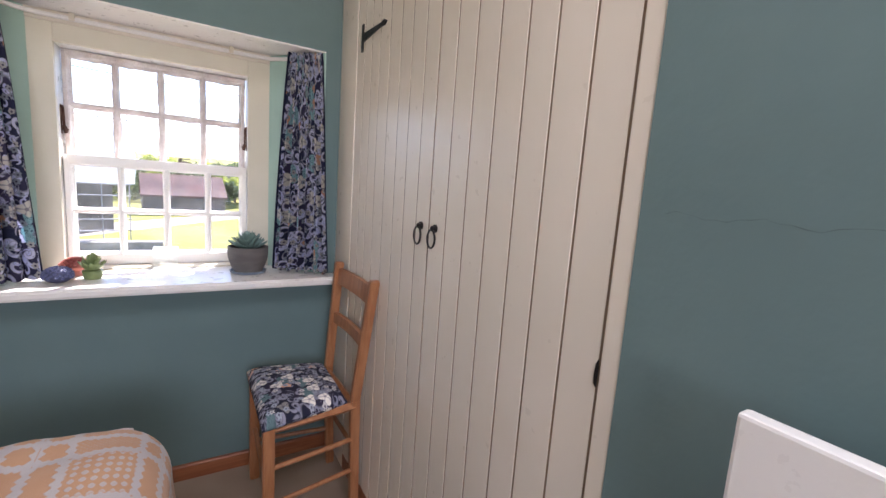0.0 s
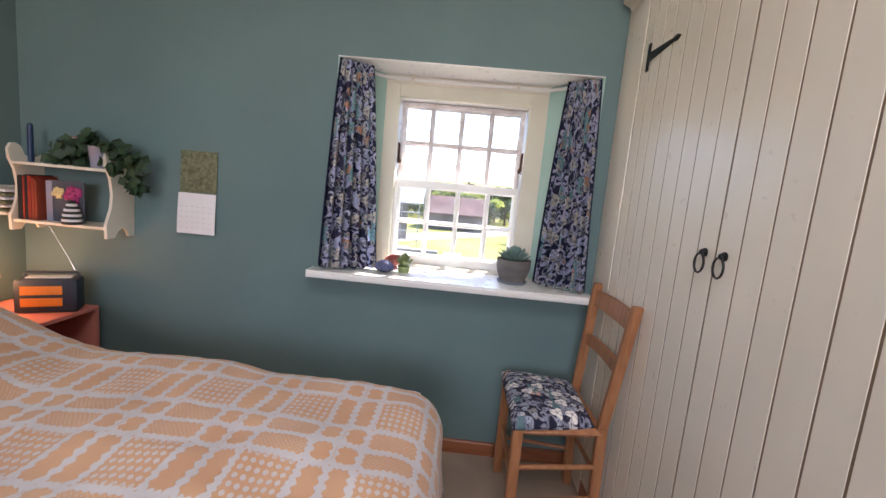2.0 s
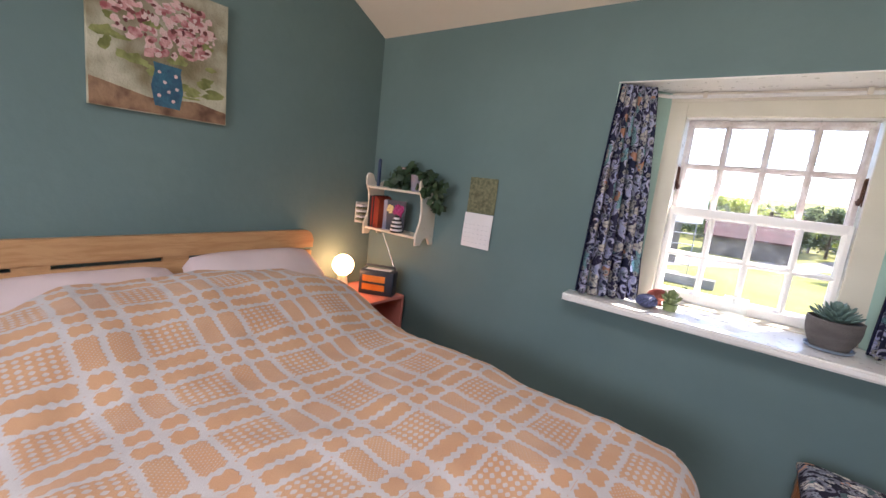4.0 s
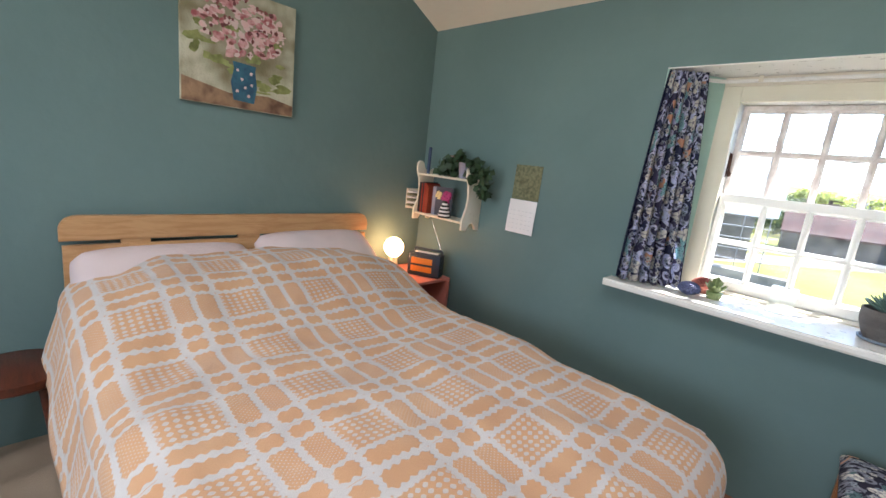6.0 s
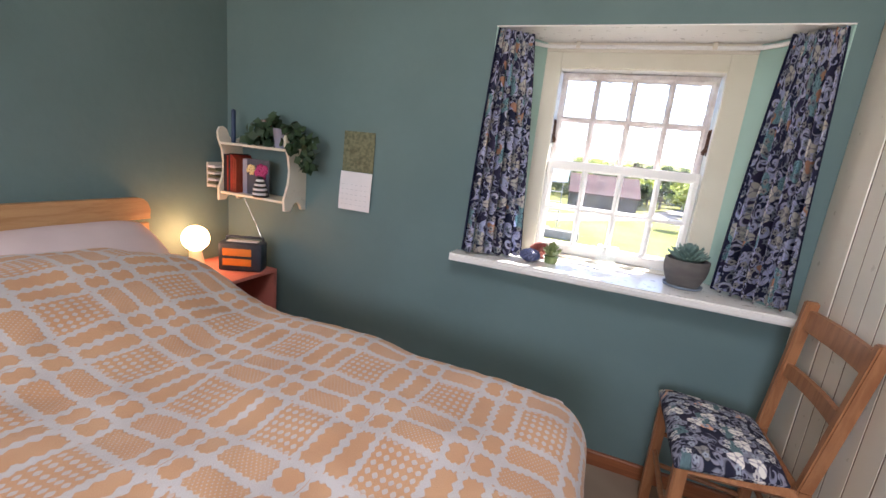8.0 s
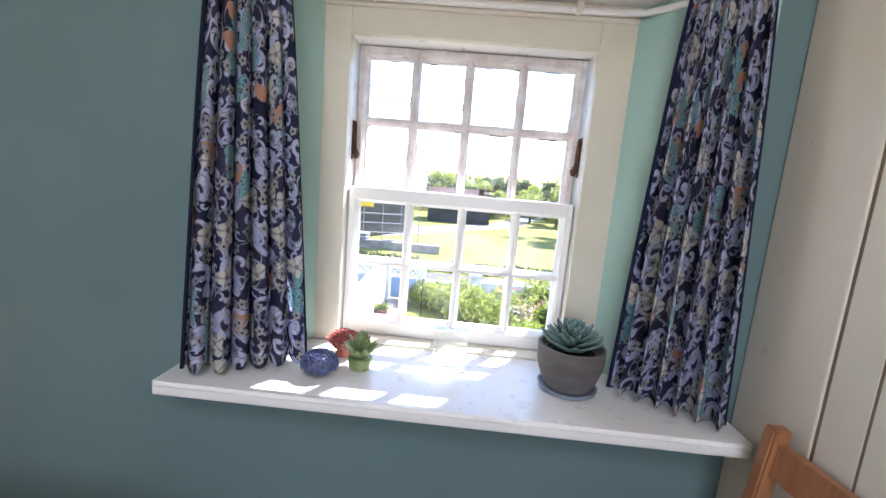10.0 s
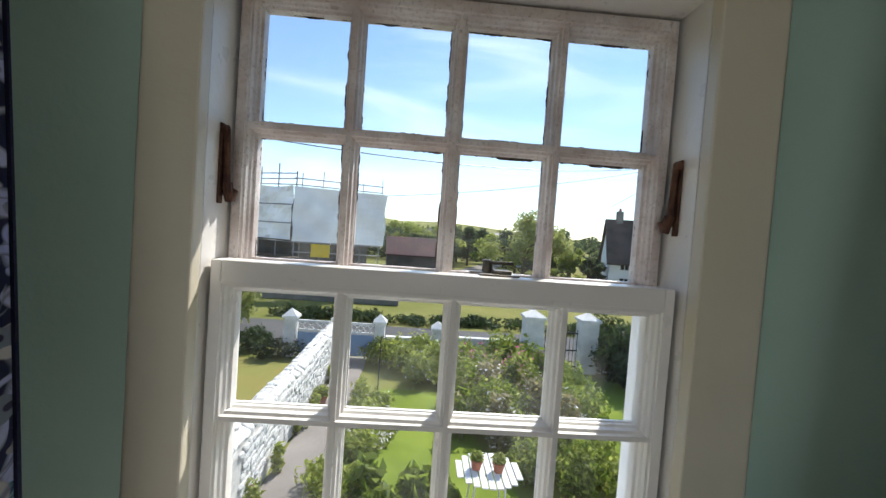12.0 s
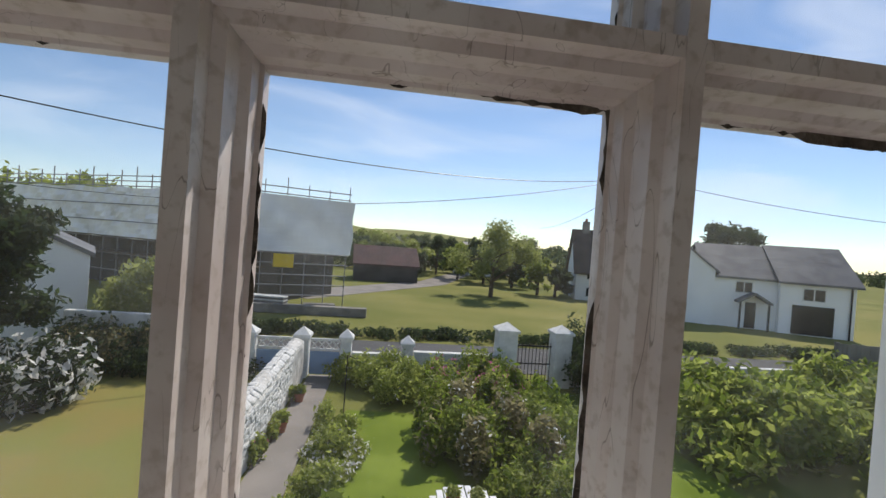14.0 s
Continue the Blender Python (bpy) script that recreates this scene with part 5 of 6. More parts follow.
for k in range(70):
    f = (k + 0.5) / 70
    ph, th = math.acos(1 - 1.25 * f), k * 2.39996
    nrm = Vector((math.sin(ph) * math.cos(th), math.sin(ph) * math.sin(th), math.cos(ph)))
    c = Vector((0.040 * nrm.x, 0.040 * nrm.y, 0.028 + 0.0272 * nrm.z))
    q = nrm.to_track_quat("Z", "Y").to_matrix().to_4x4()
    ring = B()
    lathe(ring, [(0.0048, 0.0), (0.0058, 0.0035), (0.0046, 0.0035), (0.0036, 0.0)], (0, 0, 0), 6)
    ring.transform(Matrix.Translation(c) @ q)
    tmp = bpy.data.meshes.new("t")
    ring.to_mesh(tmp)
    ring.free()
    bm.from_mesh(tmp)
    bpy.data.meshes.remove(tmp)
part("cell_rims", bm, M_PALEBLUE, blu, "raised paler blue cell rims")
slab = thing("glass_block", "clear glass paperweight block standing on the window board", "ornament", (0.563, 0.118, ST))
M_CRYSTAL, nt_, b_ = node_mat("clear_glass")
b_.inputs["Transmission Weight"].default_value, b_.inputs["Roughness"].default_value, b_.inputs["IOR"].default_value = 1.0, 0.03, 1.48
put(nt_, b_.inputs["Base Color"], (0.93, 0.98, 0.97))
relief(nt_, b_, noise_at(nt_, coords(nt_, "Object", (3, 3, 60)), 5.0, 2.0), 0.15)
part("block", box(B(), -0.042, 0.042, -0.018, 0.018, 0.0, 0.105, 0.003), M_CRYSTAL, slab)

# ---- window fittings ----
M_RUST = surface("rusted_iron", (0.085, 0.03, 0.02), 0.75, (0.18, 0.085, 0.05), 30.0, 140.0, 0.35, 0.5, 160.0, metal=0.3)
for xx, sgn in ((0.2385, 1), (0.8672, -1)):
    lt = part("side_latch", box(B(), xx, xx + sgn * 0.003, 0.282, 0.293, 1.322, 1.428, 0.001), M_RUST, win, "rusted brown iron sash stop")
    bm = B()
    rod(bm, (xx + sgn * 0.003, 0.2875, 1.420), (xx + sgn * 0.009, 0.2875, 1.420), 0.006, 0.006, 10)
    rod(bm, (xx + sgn * 0.007, 0.2885, 1.420), (xx + sgn * 0.008, 0.292, 1.345), 0.0042, 0.0046, 8)
    rod(bm, (xx + sgn * 0.008, 0.292, 1.350), (xx + sgn * 0.011, 0.297, 1.326), 0.0075, 0.0060, 8)
    rod(bm, (xx + sgn * 0.011, 0.297, 1.330), (xx + sgn * 0.017, 0.300, 1.342), 0.0055, 0.004, 8)
    part("lever", bm, M_RUST, lt)
M_CATCH = surface("tarnished_brass", (0.10, 0.09, 0.075), 0.4, (0.20, 0.18, 0.15), 40.0, 120.0, 0.25, 0.2, 150.0, metal=0.8)
cat = part("sash_catch", box(B(), 0.596, 0.652, 0.288, 0.306, 1.2488, 1.2512, 0.0008), M_CATCH, win, "tarnished sash catch on the meeting rail")
part("keeper", box(B(), 0.586, 0.645, 0.322, 0.337, 1.2495, 1.2515, 0.0008), M_CATCH, cat)
bm = B()
rod(bm, (0.612, 0.328, 1.2516), (0.612, 0.328, 1.269), 0.008, 0.007, 14)
box(bm, 0.614, 0.650, 0.322, 0.326, 1.263, 1.268, 0.001)
box(bm, 0.618, 0.642, 0.295, 0.322, 1.2515, 1.2565, 0.001)
part("lever", bm, M_CATCH, cat, smooth=True)

# ---- floor things ----
stool = thing("bedside_stool", "dark reddish wooden stool beside the bed", "stool", (-1.28, -2.00, FLOOR))
M_DARKWOOD = wood("dark_stained_wood", (0.11, 0.028, 0.014), (0.065, 0.018, 0.010), (1, 9, 9), 0.35)
part("seat", lathe(B(), [(0.14, 0.345), (0.155, 0.355), (0.155, 0.385), (0.14, 0.393), (0.0, 0.395)], seg=28), M_DARKWOOD, stool, smooth=40)
for a in (45, 135, 225, 315):
    ca, sa = math.cos(radians(a)), math.sin(radians(a))
    part("leg", rod(B(), (0.13 * ca, 0.13 * sa, 0), (0.09 * ca, 0.09 * sa, 0.365), 0.014, 0.018, 10), M_DARKWOOD, stool, smooth=True)
carton = thing("cardboard_box", "pale pinkish cardboard box on the floor by the wall", "box", (-0.39, -0.115, FLOOR))
M_CARD = surface("pinkish_card", (0.50, 0.36, 0.33), 0.85, None, 6.0, 50.0, 0.1, 0.15, 70.0)
part("body", box(B(), -0.14, 0.14, -0.08, 0.09, 0.0, 0.235, 0.003), M_CARD, carton)
part("lid", box(B(), -0.144, 0.144, -0.084, 0.094, 0.2, 0.262, 0.003), M_CARD, carton)

# ---- outside ----
GZ = -2.6
M_GRASS = surface("meadow_grass", (0.17, 0.19, 0.045), 0.95, (0.25, 0.23, 0.075), 0.12, 3.0, 0.2, 0.6, 30.0, spec=0.1)
M_LAWN = surface("mown_garden_lawn", (0.14, 0.20, 0.020), 0.95, (0.20, 0.26, 0.040), 0.8, 9.0, 0.2, 0.6, 60.0, spec=0.1)
M_DRY = surface("dry_lawn", (0.30, 0.25, 0.08), 0.95, (0.20, 0.21, 0.06), 0.7, 9.0, 0.2, 0.6, 60.0, spec=0.1)
M_CONC = surface("concrete_path", (0.22, 0.20, 0.18), 0.9, None, 0.8, 12.0, 0.2, 0.4, 40.0)
M_ROAD = surface("asphalt", (0.07, 0.07, 0.07), 0.9, None, 0.4, 12.0, 0.2, 0.4, 60.0)
M_LIME = surface("limewashed_stone", (0.66, 0.66, 0.63), 0.9, (0.78, 0.78, 0.75), 3.0, 14.0, 0.16, 1.2, 14.0, per_object=0.12)
M_JOINT = surface("limewash_in_the_joints", (0.50, 0.49, 0.45), 0.95, (0.66, 0.65, 0.61), 4.0, 14.0, 0.25, 1.2, 18.0)
M_RENDER = surface("white_house_render", (0.84, 0.84, 0.83), 0.85, None, 0.4, 6.0, 0.06, 0.3, 20.0)
M_SLATE = surface("slate", (0.11, 0.115, 0.125), 0.6, (0.17, 0.17, 0.17), 0.8, 6.0, 0.25, 0.4, 12.0)
M_THATCH = surface("old_thatch", (0.075, 0.055, 0.042), 0.95, (0.12, 0.09, 0.07), 0.7, 20.0, 0.25, 0.8, 40.0)
M_DARK = surface("dark_window", (0.02, 0.022, 0.026), 0.15, None, 2.0, 10.0, 0.2, 0.0)
M_SHEET = surface("white_scaffold_sheeting", (0.74, 0.75, 0.78), 0.4, (0.88, 0.89, 0.90), 0.5, 2.2, 0.16, 1.0, 1.6)
M_TUBE = surface("galvanised_tube", (0.20, 0.21, 0.23), 0.5, None, 4.0, 20.0, 0.15, 0.1, 40.0, metal=0.6)
M_BARK = surface("bark", (0.10, 0.075, 0.05), 0.95, None, 4.0, 30.0, 0.25, 0.9, 40.0)
M_BARN = surface("rusty_red_roof", (0.045, 0.012, 0.014), 0.85, (0.07, 0.022, 0.024), 0.5, 5.0, 0.25, 0.4, 15.0)
M_BLUEGATE = surface("pale_blue_gate_paint", (0.22, 0.33, 0.50), 0.5, None, 2.0, 20.0, 0.08, 0.1, 40.0)
M_TERRA = surface("terracotta", (0.30, 0.11, 0.06), 0.85, None, 6.0, 40.0, 0.15, 0.3, 60.0)
# near-black stone: the walls' shade is put into the colour
M_SHADE = surface("shade_toned_stone", (0.045, 0.045, 0.042), 0.9, (0.08, 0.075, 0.07), 0.6, 4.0, 0.3, 0.6, 6.0)
M_STONE = surface("grey_stone", (0.20, 0.19, 0.17), 0.9, (0.27, 0.25, 0.22), 1.5, 9.0, 0.25, 0.8, 12.0)


def foliage(name, dark, light, rough=0.55):
    m, nt, b = node_mat(name)
    geo = nt.nodes.new("ShaderNodeNewGeometry")
    c = blend(nt, geo.outputs["Random Per Island"], dark, light)
    c = blend(nt, calc(nt, "MULTIPLY", noise_at(nt, coords(nt, "Object"), 1.3, 2.0), 0.5), c, shade(dark, 0.7))
    put(nt, b.inputs["Base Color"], c)
    b.inputs["Roughness"].default_value = rough
    b.inputs["Specular IOR Level"].default_value = 0.3
    see_through(nt, b, c, 0.65)
    return m


F_GREEN = foliage("green_leaves", (0.17, 0.22, 0.035), (0.50, 0.55, 0.15))
F_DARK = foliage("dark_green_leaves", (0.032, 0.055, 0.020), (0.08, 0.11, 0.04))
F_BRIGHT = foliage("bright_green_leaves", (0.13, 0.20, 0.02), (0.30, 0.36, 0.06))
F_FRESH = foliage("fresh_tree_leaves", (0.25, 0.29, 0.08), (0.45, 0.48, 0.18))
F_FAR = foliage("far_wood_leaves", (0.06, 0.085, 0.04), (0.11, 0.14, 0.07), 0.8)
F_WHITE = foliage("white_blossom", (0.72, 0.72, 0.69), (0.90, 0.89, 0.86))
F_PINK = foliage("pink_blossom", (0.45, 0.10, 0.22), (0.65, 0.25, 0.40))
F_RUST = foliage("dry_brown_stems", (0.20, 0.18, 0.08), (0.40, 0.36, 0.19))


def leaf_cloud(blobs, count, leaf, seed, ground=None, hollow=0.55, squeeze=None):
    """Small pointed leaves scattered in lumpy ellipsoids: blobs of (centre, radii)."""
    rs = np.random.RandomState(seed)
    vol = np.array([np.prod(r) ** 0.67 for _, r in blobs])
    pick = rs.choice(len(blobs), count, p=vol / vol.sum())
    cen, rad = np.array([c for c, _ in blobs], float)[pick], np.array([r for _, r in blobs], float)[pick]
    d = rs.normal(size=(count, 3))
    d /= np.linalg.norm(d, axis=1)[:, None]
    lump = 0.82 + 0.18 * np.sin(d[:, 0] * 5 + pick) * np.cos(d[:, 2] * 6 + pick * 2) + 0.12 * np.sin(d[:, 1] * 9 + pick * 3)
    p = cen + d * rad * (lump * (hollow + (1 - hollow) * rs.rand(count)))[:, None]
    if ground is not None:
        p[:, 2] = np.maximum(p[:, 2], ground + 0.02 * rs.rand(count))
    nrm = d * 0.7 + rs.normal(size=(count, 3)) * 0.6
    nrm /= np.linalg.norm(nrm, axis=1)[:, None]
    a = np.cross(nrm, rs.normal(size=(count, 3)))
    a /= np.linalg.norm(a, axis=1)[:, None]
    b = np.cross(nrm, a)
    size = leaf * (0.6 + 0.8 * rs.rand(count))[:, None]
    quad = np.stack([p - a * size, p + b * size * 0.42, p + a * size, p - b * size * 0.42], 1)
    verts = quad.reshape(-1, 3)
    faces = np.arange(count * 4).reshape(-1, 4)
    return verts.tolist(), faces.tolist()


def bush(name, label, blobs, count, leaf, mat, seed, blossom=None, stuff=False):
    c0 = np.mean([c for c, _ in blobs], axis=0)
    root = thing(name, label, "shrub" if not stuff else "planting", (float(c0[0]), float(c0[1]), GZ), kind="stuff" if stuff else "")
    local = [((c[0] - c0[0], c[1] - c0[1], c[2] - GZ), r) for c, r in blobs]
    v, f = leaf_cloud(local, count, leaf, seed, 0.0)
    mesh_part("leaves", v, f, mat, root)
    stems = B()
    for c, r in local[:12]:
        rod(stems, (c[0] * 0.9, c[1] * 0.9, 0), (c[0], c[1], max(0.05, c[2])), 0.03, 0.012, 6)
    part("stems", stems, M_BARK, root)
    if blossom:
        bm_, n, s = blossom
        v, f = leaf_cloud([(c, (r[0] * 1.05, r[1] * 1.05, r[2] * 1.05)) for c, r in local], n, s, seed + 1, 0.1, 0.93)
        mesh_part("blossom", v, f, bm_, root, "small open flowers")
    return root


def spread(x0, x1, y0, y1, n, r, h, seed):
    rg = random.Random(seed)
    out = []
    for _ in range(n):
        k = rg.uniform(0.7, 1.3)
        hh = h * rg.uniform(0.6, 1.2)
        out.append(((rg.uniform(x0, x1), rg.uniform(y0, y1), GZ + hh * 0.5), (r * k, r * k, hh * 0.6)))
    return out


def tree(name, label, base, height, crown, count, leaf, mat, seed, trunk=0.16, start=0.3):
    root = thing(name, label, "tree", base)
    rg = random.Random(seed)
    bm = B()
    rod(bm, (0, 0, 0), (0.05, 0.02, height * 0.55), trunk, trunk * 0.5, 9)
    blobs = []
    for k in range(13):
        a = rg.uniform(0, 6.3)
        h0 = height * rg.uniform(start * 0.8, 0.55)
        r = crown * rg.uniform(0.3, 0.8)
        tip = (r * math.cos(a), r * math.sin(a), height * rg.uniform(start + 0.12, 0.9))
        rod(bm, (0.03, 0.01, h0), tip, trunk * 0.35, trunk * 0.08, 6)
        q = crown * rg.uniform(0.26, 0.42)
        blobs.append((tip, (q, q, q * rg.uniform(0.6, 0.9))))
    blobs.append(((0, 0, height * 0.8), (crown * 0.4, crown * 0.4, height * 0.2)))
    part("trunk", bm, M_BARK, root, smooth=True)
    v, f = leaf_cloud(blobs, count, leaf, seed, None, 0.25)
    mesh_part("crown", v, f, mat, root)
    return root


# ground, road, lawns
bm = B()
bmesh.ops.create_grid(bm, x_segments=60, y_segments=60, size=450, matrix=Matrix.Translation((0, 416, 0)))
for v in bm.verts:
    far = max(0.0, v.co.y - 70) / 330
    v.co.z = GZ + 9.0 * far ** 1.2 * (0.8 + 0.35 * math.sin(v.co.x * 0.011 + 1.2)) if v.co.y > 70 else GZ
    if v.co.y > 55 and v.co.x < -50:
        v.co.z += 9.0 * min(1.0, (-50 - v.co.x) / 40) * min(1.0, (v.co.y - 55) / 30)
setting("ground", bm, M_GRASS, "sunlit village green and fields rolling to the horizon", "ground", smooth="all")
for nm, pts, h, mat, lab in (
    ("garden_lawn", [(-0.75, 5.2), (2.4, 5.2), (1.5, 8.6), (1.2, 9.9), (-0.3, 10.0), (-0.7, 8.0)], 0.012, M_LAWN, "bright mown garden lawn"),
    ("side_lawn", [(4.3, 5.2), (7.0, 5.2), (6.3, 11.6), (4.5, 11.6)], 0.012, M_LAWN, "narrow green lawn by the hedge"),
    ("neighbour_lawn", [(-6.6, 1.5), (-2.1, 1.5), (-2.1, 11.8), (-6.2, 11.8)], 0.012, M_DRY, "sun-dried yellowish lawn behind the wall"),
    ("pavement", [(-1.62, 0.6), (-0.85, 0.6), (-0.9, 8.5), (-0.95, 12.4), (-1.6, 12.4)], 0.025, M_CONC, "narrow concrete garden path to the gate"),
    ("terrace", [(-1.6, 0.6), (4.2, 0.6), (4.2, 5.0), (-0.84, 5.0), (-0.84, 0.62)], 0.018, M_STONE, "paved terrace under the house"),
    ("road", [(-60, 13.3), (60, 13.3), (60, 16.8), (-60, 16.8)], 0.02, M_ROAD, "grey lane between the gardens and the green"),
    ("lane", [(-30, 45), (-4.5, 27), (-3.5, 28.5), (6.0, 42), (12, 60), (9, 60), (3.5, 44), (-6, 31), (-28, 47)], 0.02, M_CONC, "pale lane beyond the green"),
):
    bm = B()
    prism(bm, [(x_, y_) for x_, y_ in pts], GZ - 0.05, GZ + h)
    setting(nm, bm, mat, lab, nm.split("_")[-1])

# white outer reveal and outer wall face
bm = B()
box(bm, 0.0605, 0.066, 0.404, OUT + 0.012, 0.52, 1.74)
box(bm, 0.9585, 0.9645, 0.422, OUT + 0.012, 0.52, 1.74)
prism(bm, [(0.314, 0.775), (0.325, 0.775), (OUT + 0.05, 0.53), (OUT + 0.05, 0.50), (0.314, 0.50)], 0.0665, 0.958, "x")
setting("outer_reveal", bm, M_RENDER, "white rendered outer window reveal", "wall")
bm = B()
box(bm, -5.4, 0.0605, OUT + 0.001, OUT + 0.02, GZ, 3.0)
box(bm, 0.9645, 4.2, OUT + 0.001, OUT + 0.02, GZ, 3.0)
box(bm, 0.0605, 0.9645, OUT + 0.001, OUT + 0.02, 1.74, 3.0)
box(bm, 0.0605, 0.9645, OUT + 0.001, OUT + 0.02, GZ, 0.499)
setting("outer_wall", bm, M_RENDER, "white rendered cottage front", "wall")
bm = B()
box(bm, XL - 0.3, 2.4, YB - 0.3, 0.7, 3.2, 3.3)
setting("roof", bm, M_SLATE, "slate roof over the room", "roof")

# limewashed garden wall with a rounded rough top
bm = B()
rs = random.Random(3)
n = 46
rows = []
for k in range(n + 1):
    y = 0.75 + (11.9 - 0.75) * k / n
    cx = -1.78 - 0.012 * (y - 1) + 0.02 * math.sin(y * 1.7)
    top_z = -1.48 + 0.03 * math.sin(y * 2.3) + rs.uniform(-0.025, 0.025)
    prof_w = [(-0.2, GZ), (-0.19, top_z - 0.16), (-0.15, top_z - 0.05), (-0.05, top_z), (0.06, top_z - 0.01), (0.15, top_z - 0.06), (0.19, top_z - 0.17), (0.2, GZ)]
    rows.append([bm.verts.new((cx + x_ + rs.uniform(-0.018, 0.018), y, z_ + rs.uniform(-0.015, 0.015) * (z_ > GZ))) for x_, z_ in prof_w])
for a, c in zip(rows, rows[1:]):
    for i in range(len(a) - 1):
        bm.faces.new((a[i], a[i + 1], c[i + 1], c[i]))
bm.faces.new(rows[0])
bm.faces.new(rows[-1][::-1])
garden_wall = tagged(part("garden_wall", bm, M_JOINT), "rough limewashed stone garden wall with a rounded top", "wall", kind="structure")


def pillar(x_, y_, w, h, cap=0.28):
    root = thing("gate_pillar", "white painted pillar with a pyramid cap", "pillar", (x_, y_, GZ), "front wall pillars")
    part("shaft", box(B(), -w / 2, w / 2, -w / 2, w / 2, 0, h - cap, 0.01), M_LIME, root)
    bm = B()
    e = w / 2 + 0.05
    vs_ = [bm.verts.new(p) for p in ((-e, -e, h - cap), (e, -e, h - cap), (e, e, h - cap), (-e, e, h - cap), (-e, -e, h - cap + 0.07), (e, -e, h - cap + 0.07), (e, e, h - cap + 0.07), (-e, e, h - cap + 0.07), (0, 0, h))]
    bm.faces.new(vs_[3::-1])
    for i in range(4):
        bm.faces.new((vs_[i], vs_[(i + 1) % 4], vs_[4 + (i + 1) % 4], vs_[4 + i]))
        bm.faces.new((vs_[4 + i], vs_[4 + (i + 1) % 4], vs_[8]))
    part("cap", bm, M_LIME, root)


for x_, w, h in ((-3.25, 0.34, 1.42), (-1.82, 0.36, 1.42), (-0.62, 0.30, 1.40), (1.12, 0.30, 1.30), (4.02, 0.56, 1.85), (5.72, 0.52, 1.85)):
    pillar(x_, 12.3, w, h)
for a, c, h in ((-0.44, 0.94, 0.75), (1.30, 3.71, 0.85), (6.0, 14.0, 0.8)):
    tagged(part("front_wall", box(B(), a, c, 12.2, 12.4, GZ, GZ + h, 0.02), M_LIME), "low white painted front garden wall", "wall", kind="structure")
tagged(part("side_wall", box(B(), -8.4, -5.4, 12.9, 13.1, GZ, -1.2, 0.03), M_LIME), "patchy limewashed wall at the end of the neighbouring garden", "wall", kind="structure")
for a, c in ((-3.05, -2.04), (-1.60, -0.80)):
    gt = thing("garden_gate", "pale blue wooden gate with a white lattice top", "gate", ((a + c) / 2, 12.3, GZ), "blue garden gates")
    hw = (c - a) / 2
    part("panel", box(B(), -hw, hw, -0.02, 0.02, 0.08, 0.72, 0.005), M_BLUEGATE, gt)
    for z_ in (0.74, 1.02):
        part("rail", box(B(), -hw, hw, -0.03, 0.03, z_, z_ + 0.07, 0.005), M_LIME, gt)
    for k in range(4):
        x0_, x1_ = -hw + 2 * hw * k / 4, -hw + 2 * hw * (k + 1) / 4
        bm = B()
        rod(bm, (x0_, 0, 0.80), (x1_, 0, 1.03), 0.018, 0.018, 5)
        rod(bm, (x0_, 0.001, 1.03), (x1_, 0.001, 0.80), 0.018, 0.018, 5)
        part("lattice", bm, M_LIME, gt)
iron = thing("iron_gate", "black wrought iron garden gate", "gate", (4.87, 12.3, GZ))
for z_ in (0.12, 0.62, 1.15):
    part("rail", box(B(), -0.57, 0.57, -0.015, 0.015, z_, z_ + 0.04), M_IRON, iron)
for k in range(11):
    part("upright", rod(B(), (-0.55 + 0.11 * k, 0, 0.05), (-0.55 + 0.11 * k, 0, 1.28), 0.011, 0.011, 6), M_IRON, iron)

# planting
bush("flower_border", "mixed green border flecked with white flowers by the path", spread(-0.75, -0.2, 4.0, 9.5, 12, 0.35, 0.5, 21) + spread(-0.6, 1.2, 10.0, 12.0, 12, 0.55, 0.9, 22), 17000, 0.05, F_GREEN, 31, (F_WHITE, 220, 0.04), True)
bush("shrub_border", "dense central border of shrubs and tall perennials", spread(1.5, 4.2, 7.6, 12.0, 34, 0.48, 0.95, 23) + spread(2.2, 4.0, 5.6, 7.6, 14, 0.36, 0.75, 29), 26000, 0.052, F_GREEN, 32, (F_BRIGHT, 6500, 0.06), True)
bush("brown_perennials", "clump of dry brownish stems in the border", spread(2.0, 3.4, 7.0, 9.4, 9, 0.4, 1.0, 24), 4200, 0.075, F_RUST, 33, (F_WHITE, 500, 0.04), True)
bush("bright_shrub", "yellow-green shrub in the border", spread(3.4, 4.4, 8.6, 11.4, 7, 0.45, 1.0, 25), 4200, 0.065, F_BRIGHT, 34)
bush("bright_tuft", "lime green grassy tuft on the lawn edge", spread(-0.1, 1.1, 4.6, 5.6, 7, 0.3, 0.6, 26), 3600, 0.11, F_BRIGHT, 35)
bush("hedge", "broad dark green hedge beside the garden", spread(7.0, 16.5, 6.0, 11.6, 60, 1.0, 1.35, 27), 30000, 0.13, F_GREEN, 36, (F_BRIGHT, 7000, 0.11), True)
bush("gate_shrub", "dark leafy shrub beside the iron gate", spread(6.1, 7.6, 10.6, 12.6, 9, 0.7, 1.75, 28), 7000, 0.075, F_DARK, 37)
bush("white_flower_shrub", "rambling shrub covered in white flowers by the far wall", spread(-8.8, -5.7, 7.2, 10.8, 20, 0.75, 1.25, 41), 11000, 0.085, F_DARK, 42, (F_WHITE, 2600, 0.10))
bush("path_plants", "low plants and pots along the wall foot", spread(-1.62, -1.5, 4.0, 11.5, 10, 0.16, 0.45, 43), 2200, 0.05, F_GREEN, 44, (F_PINK, 60, 0.03), True)
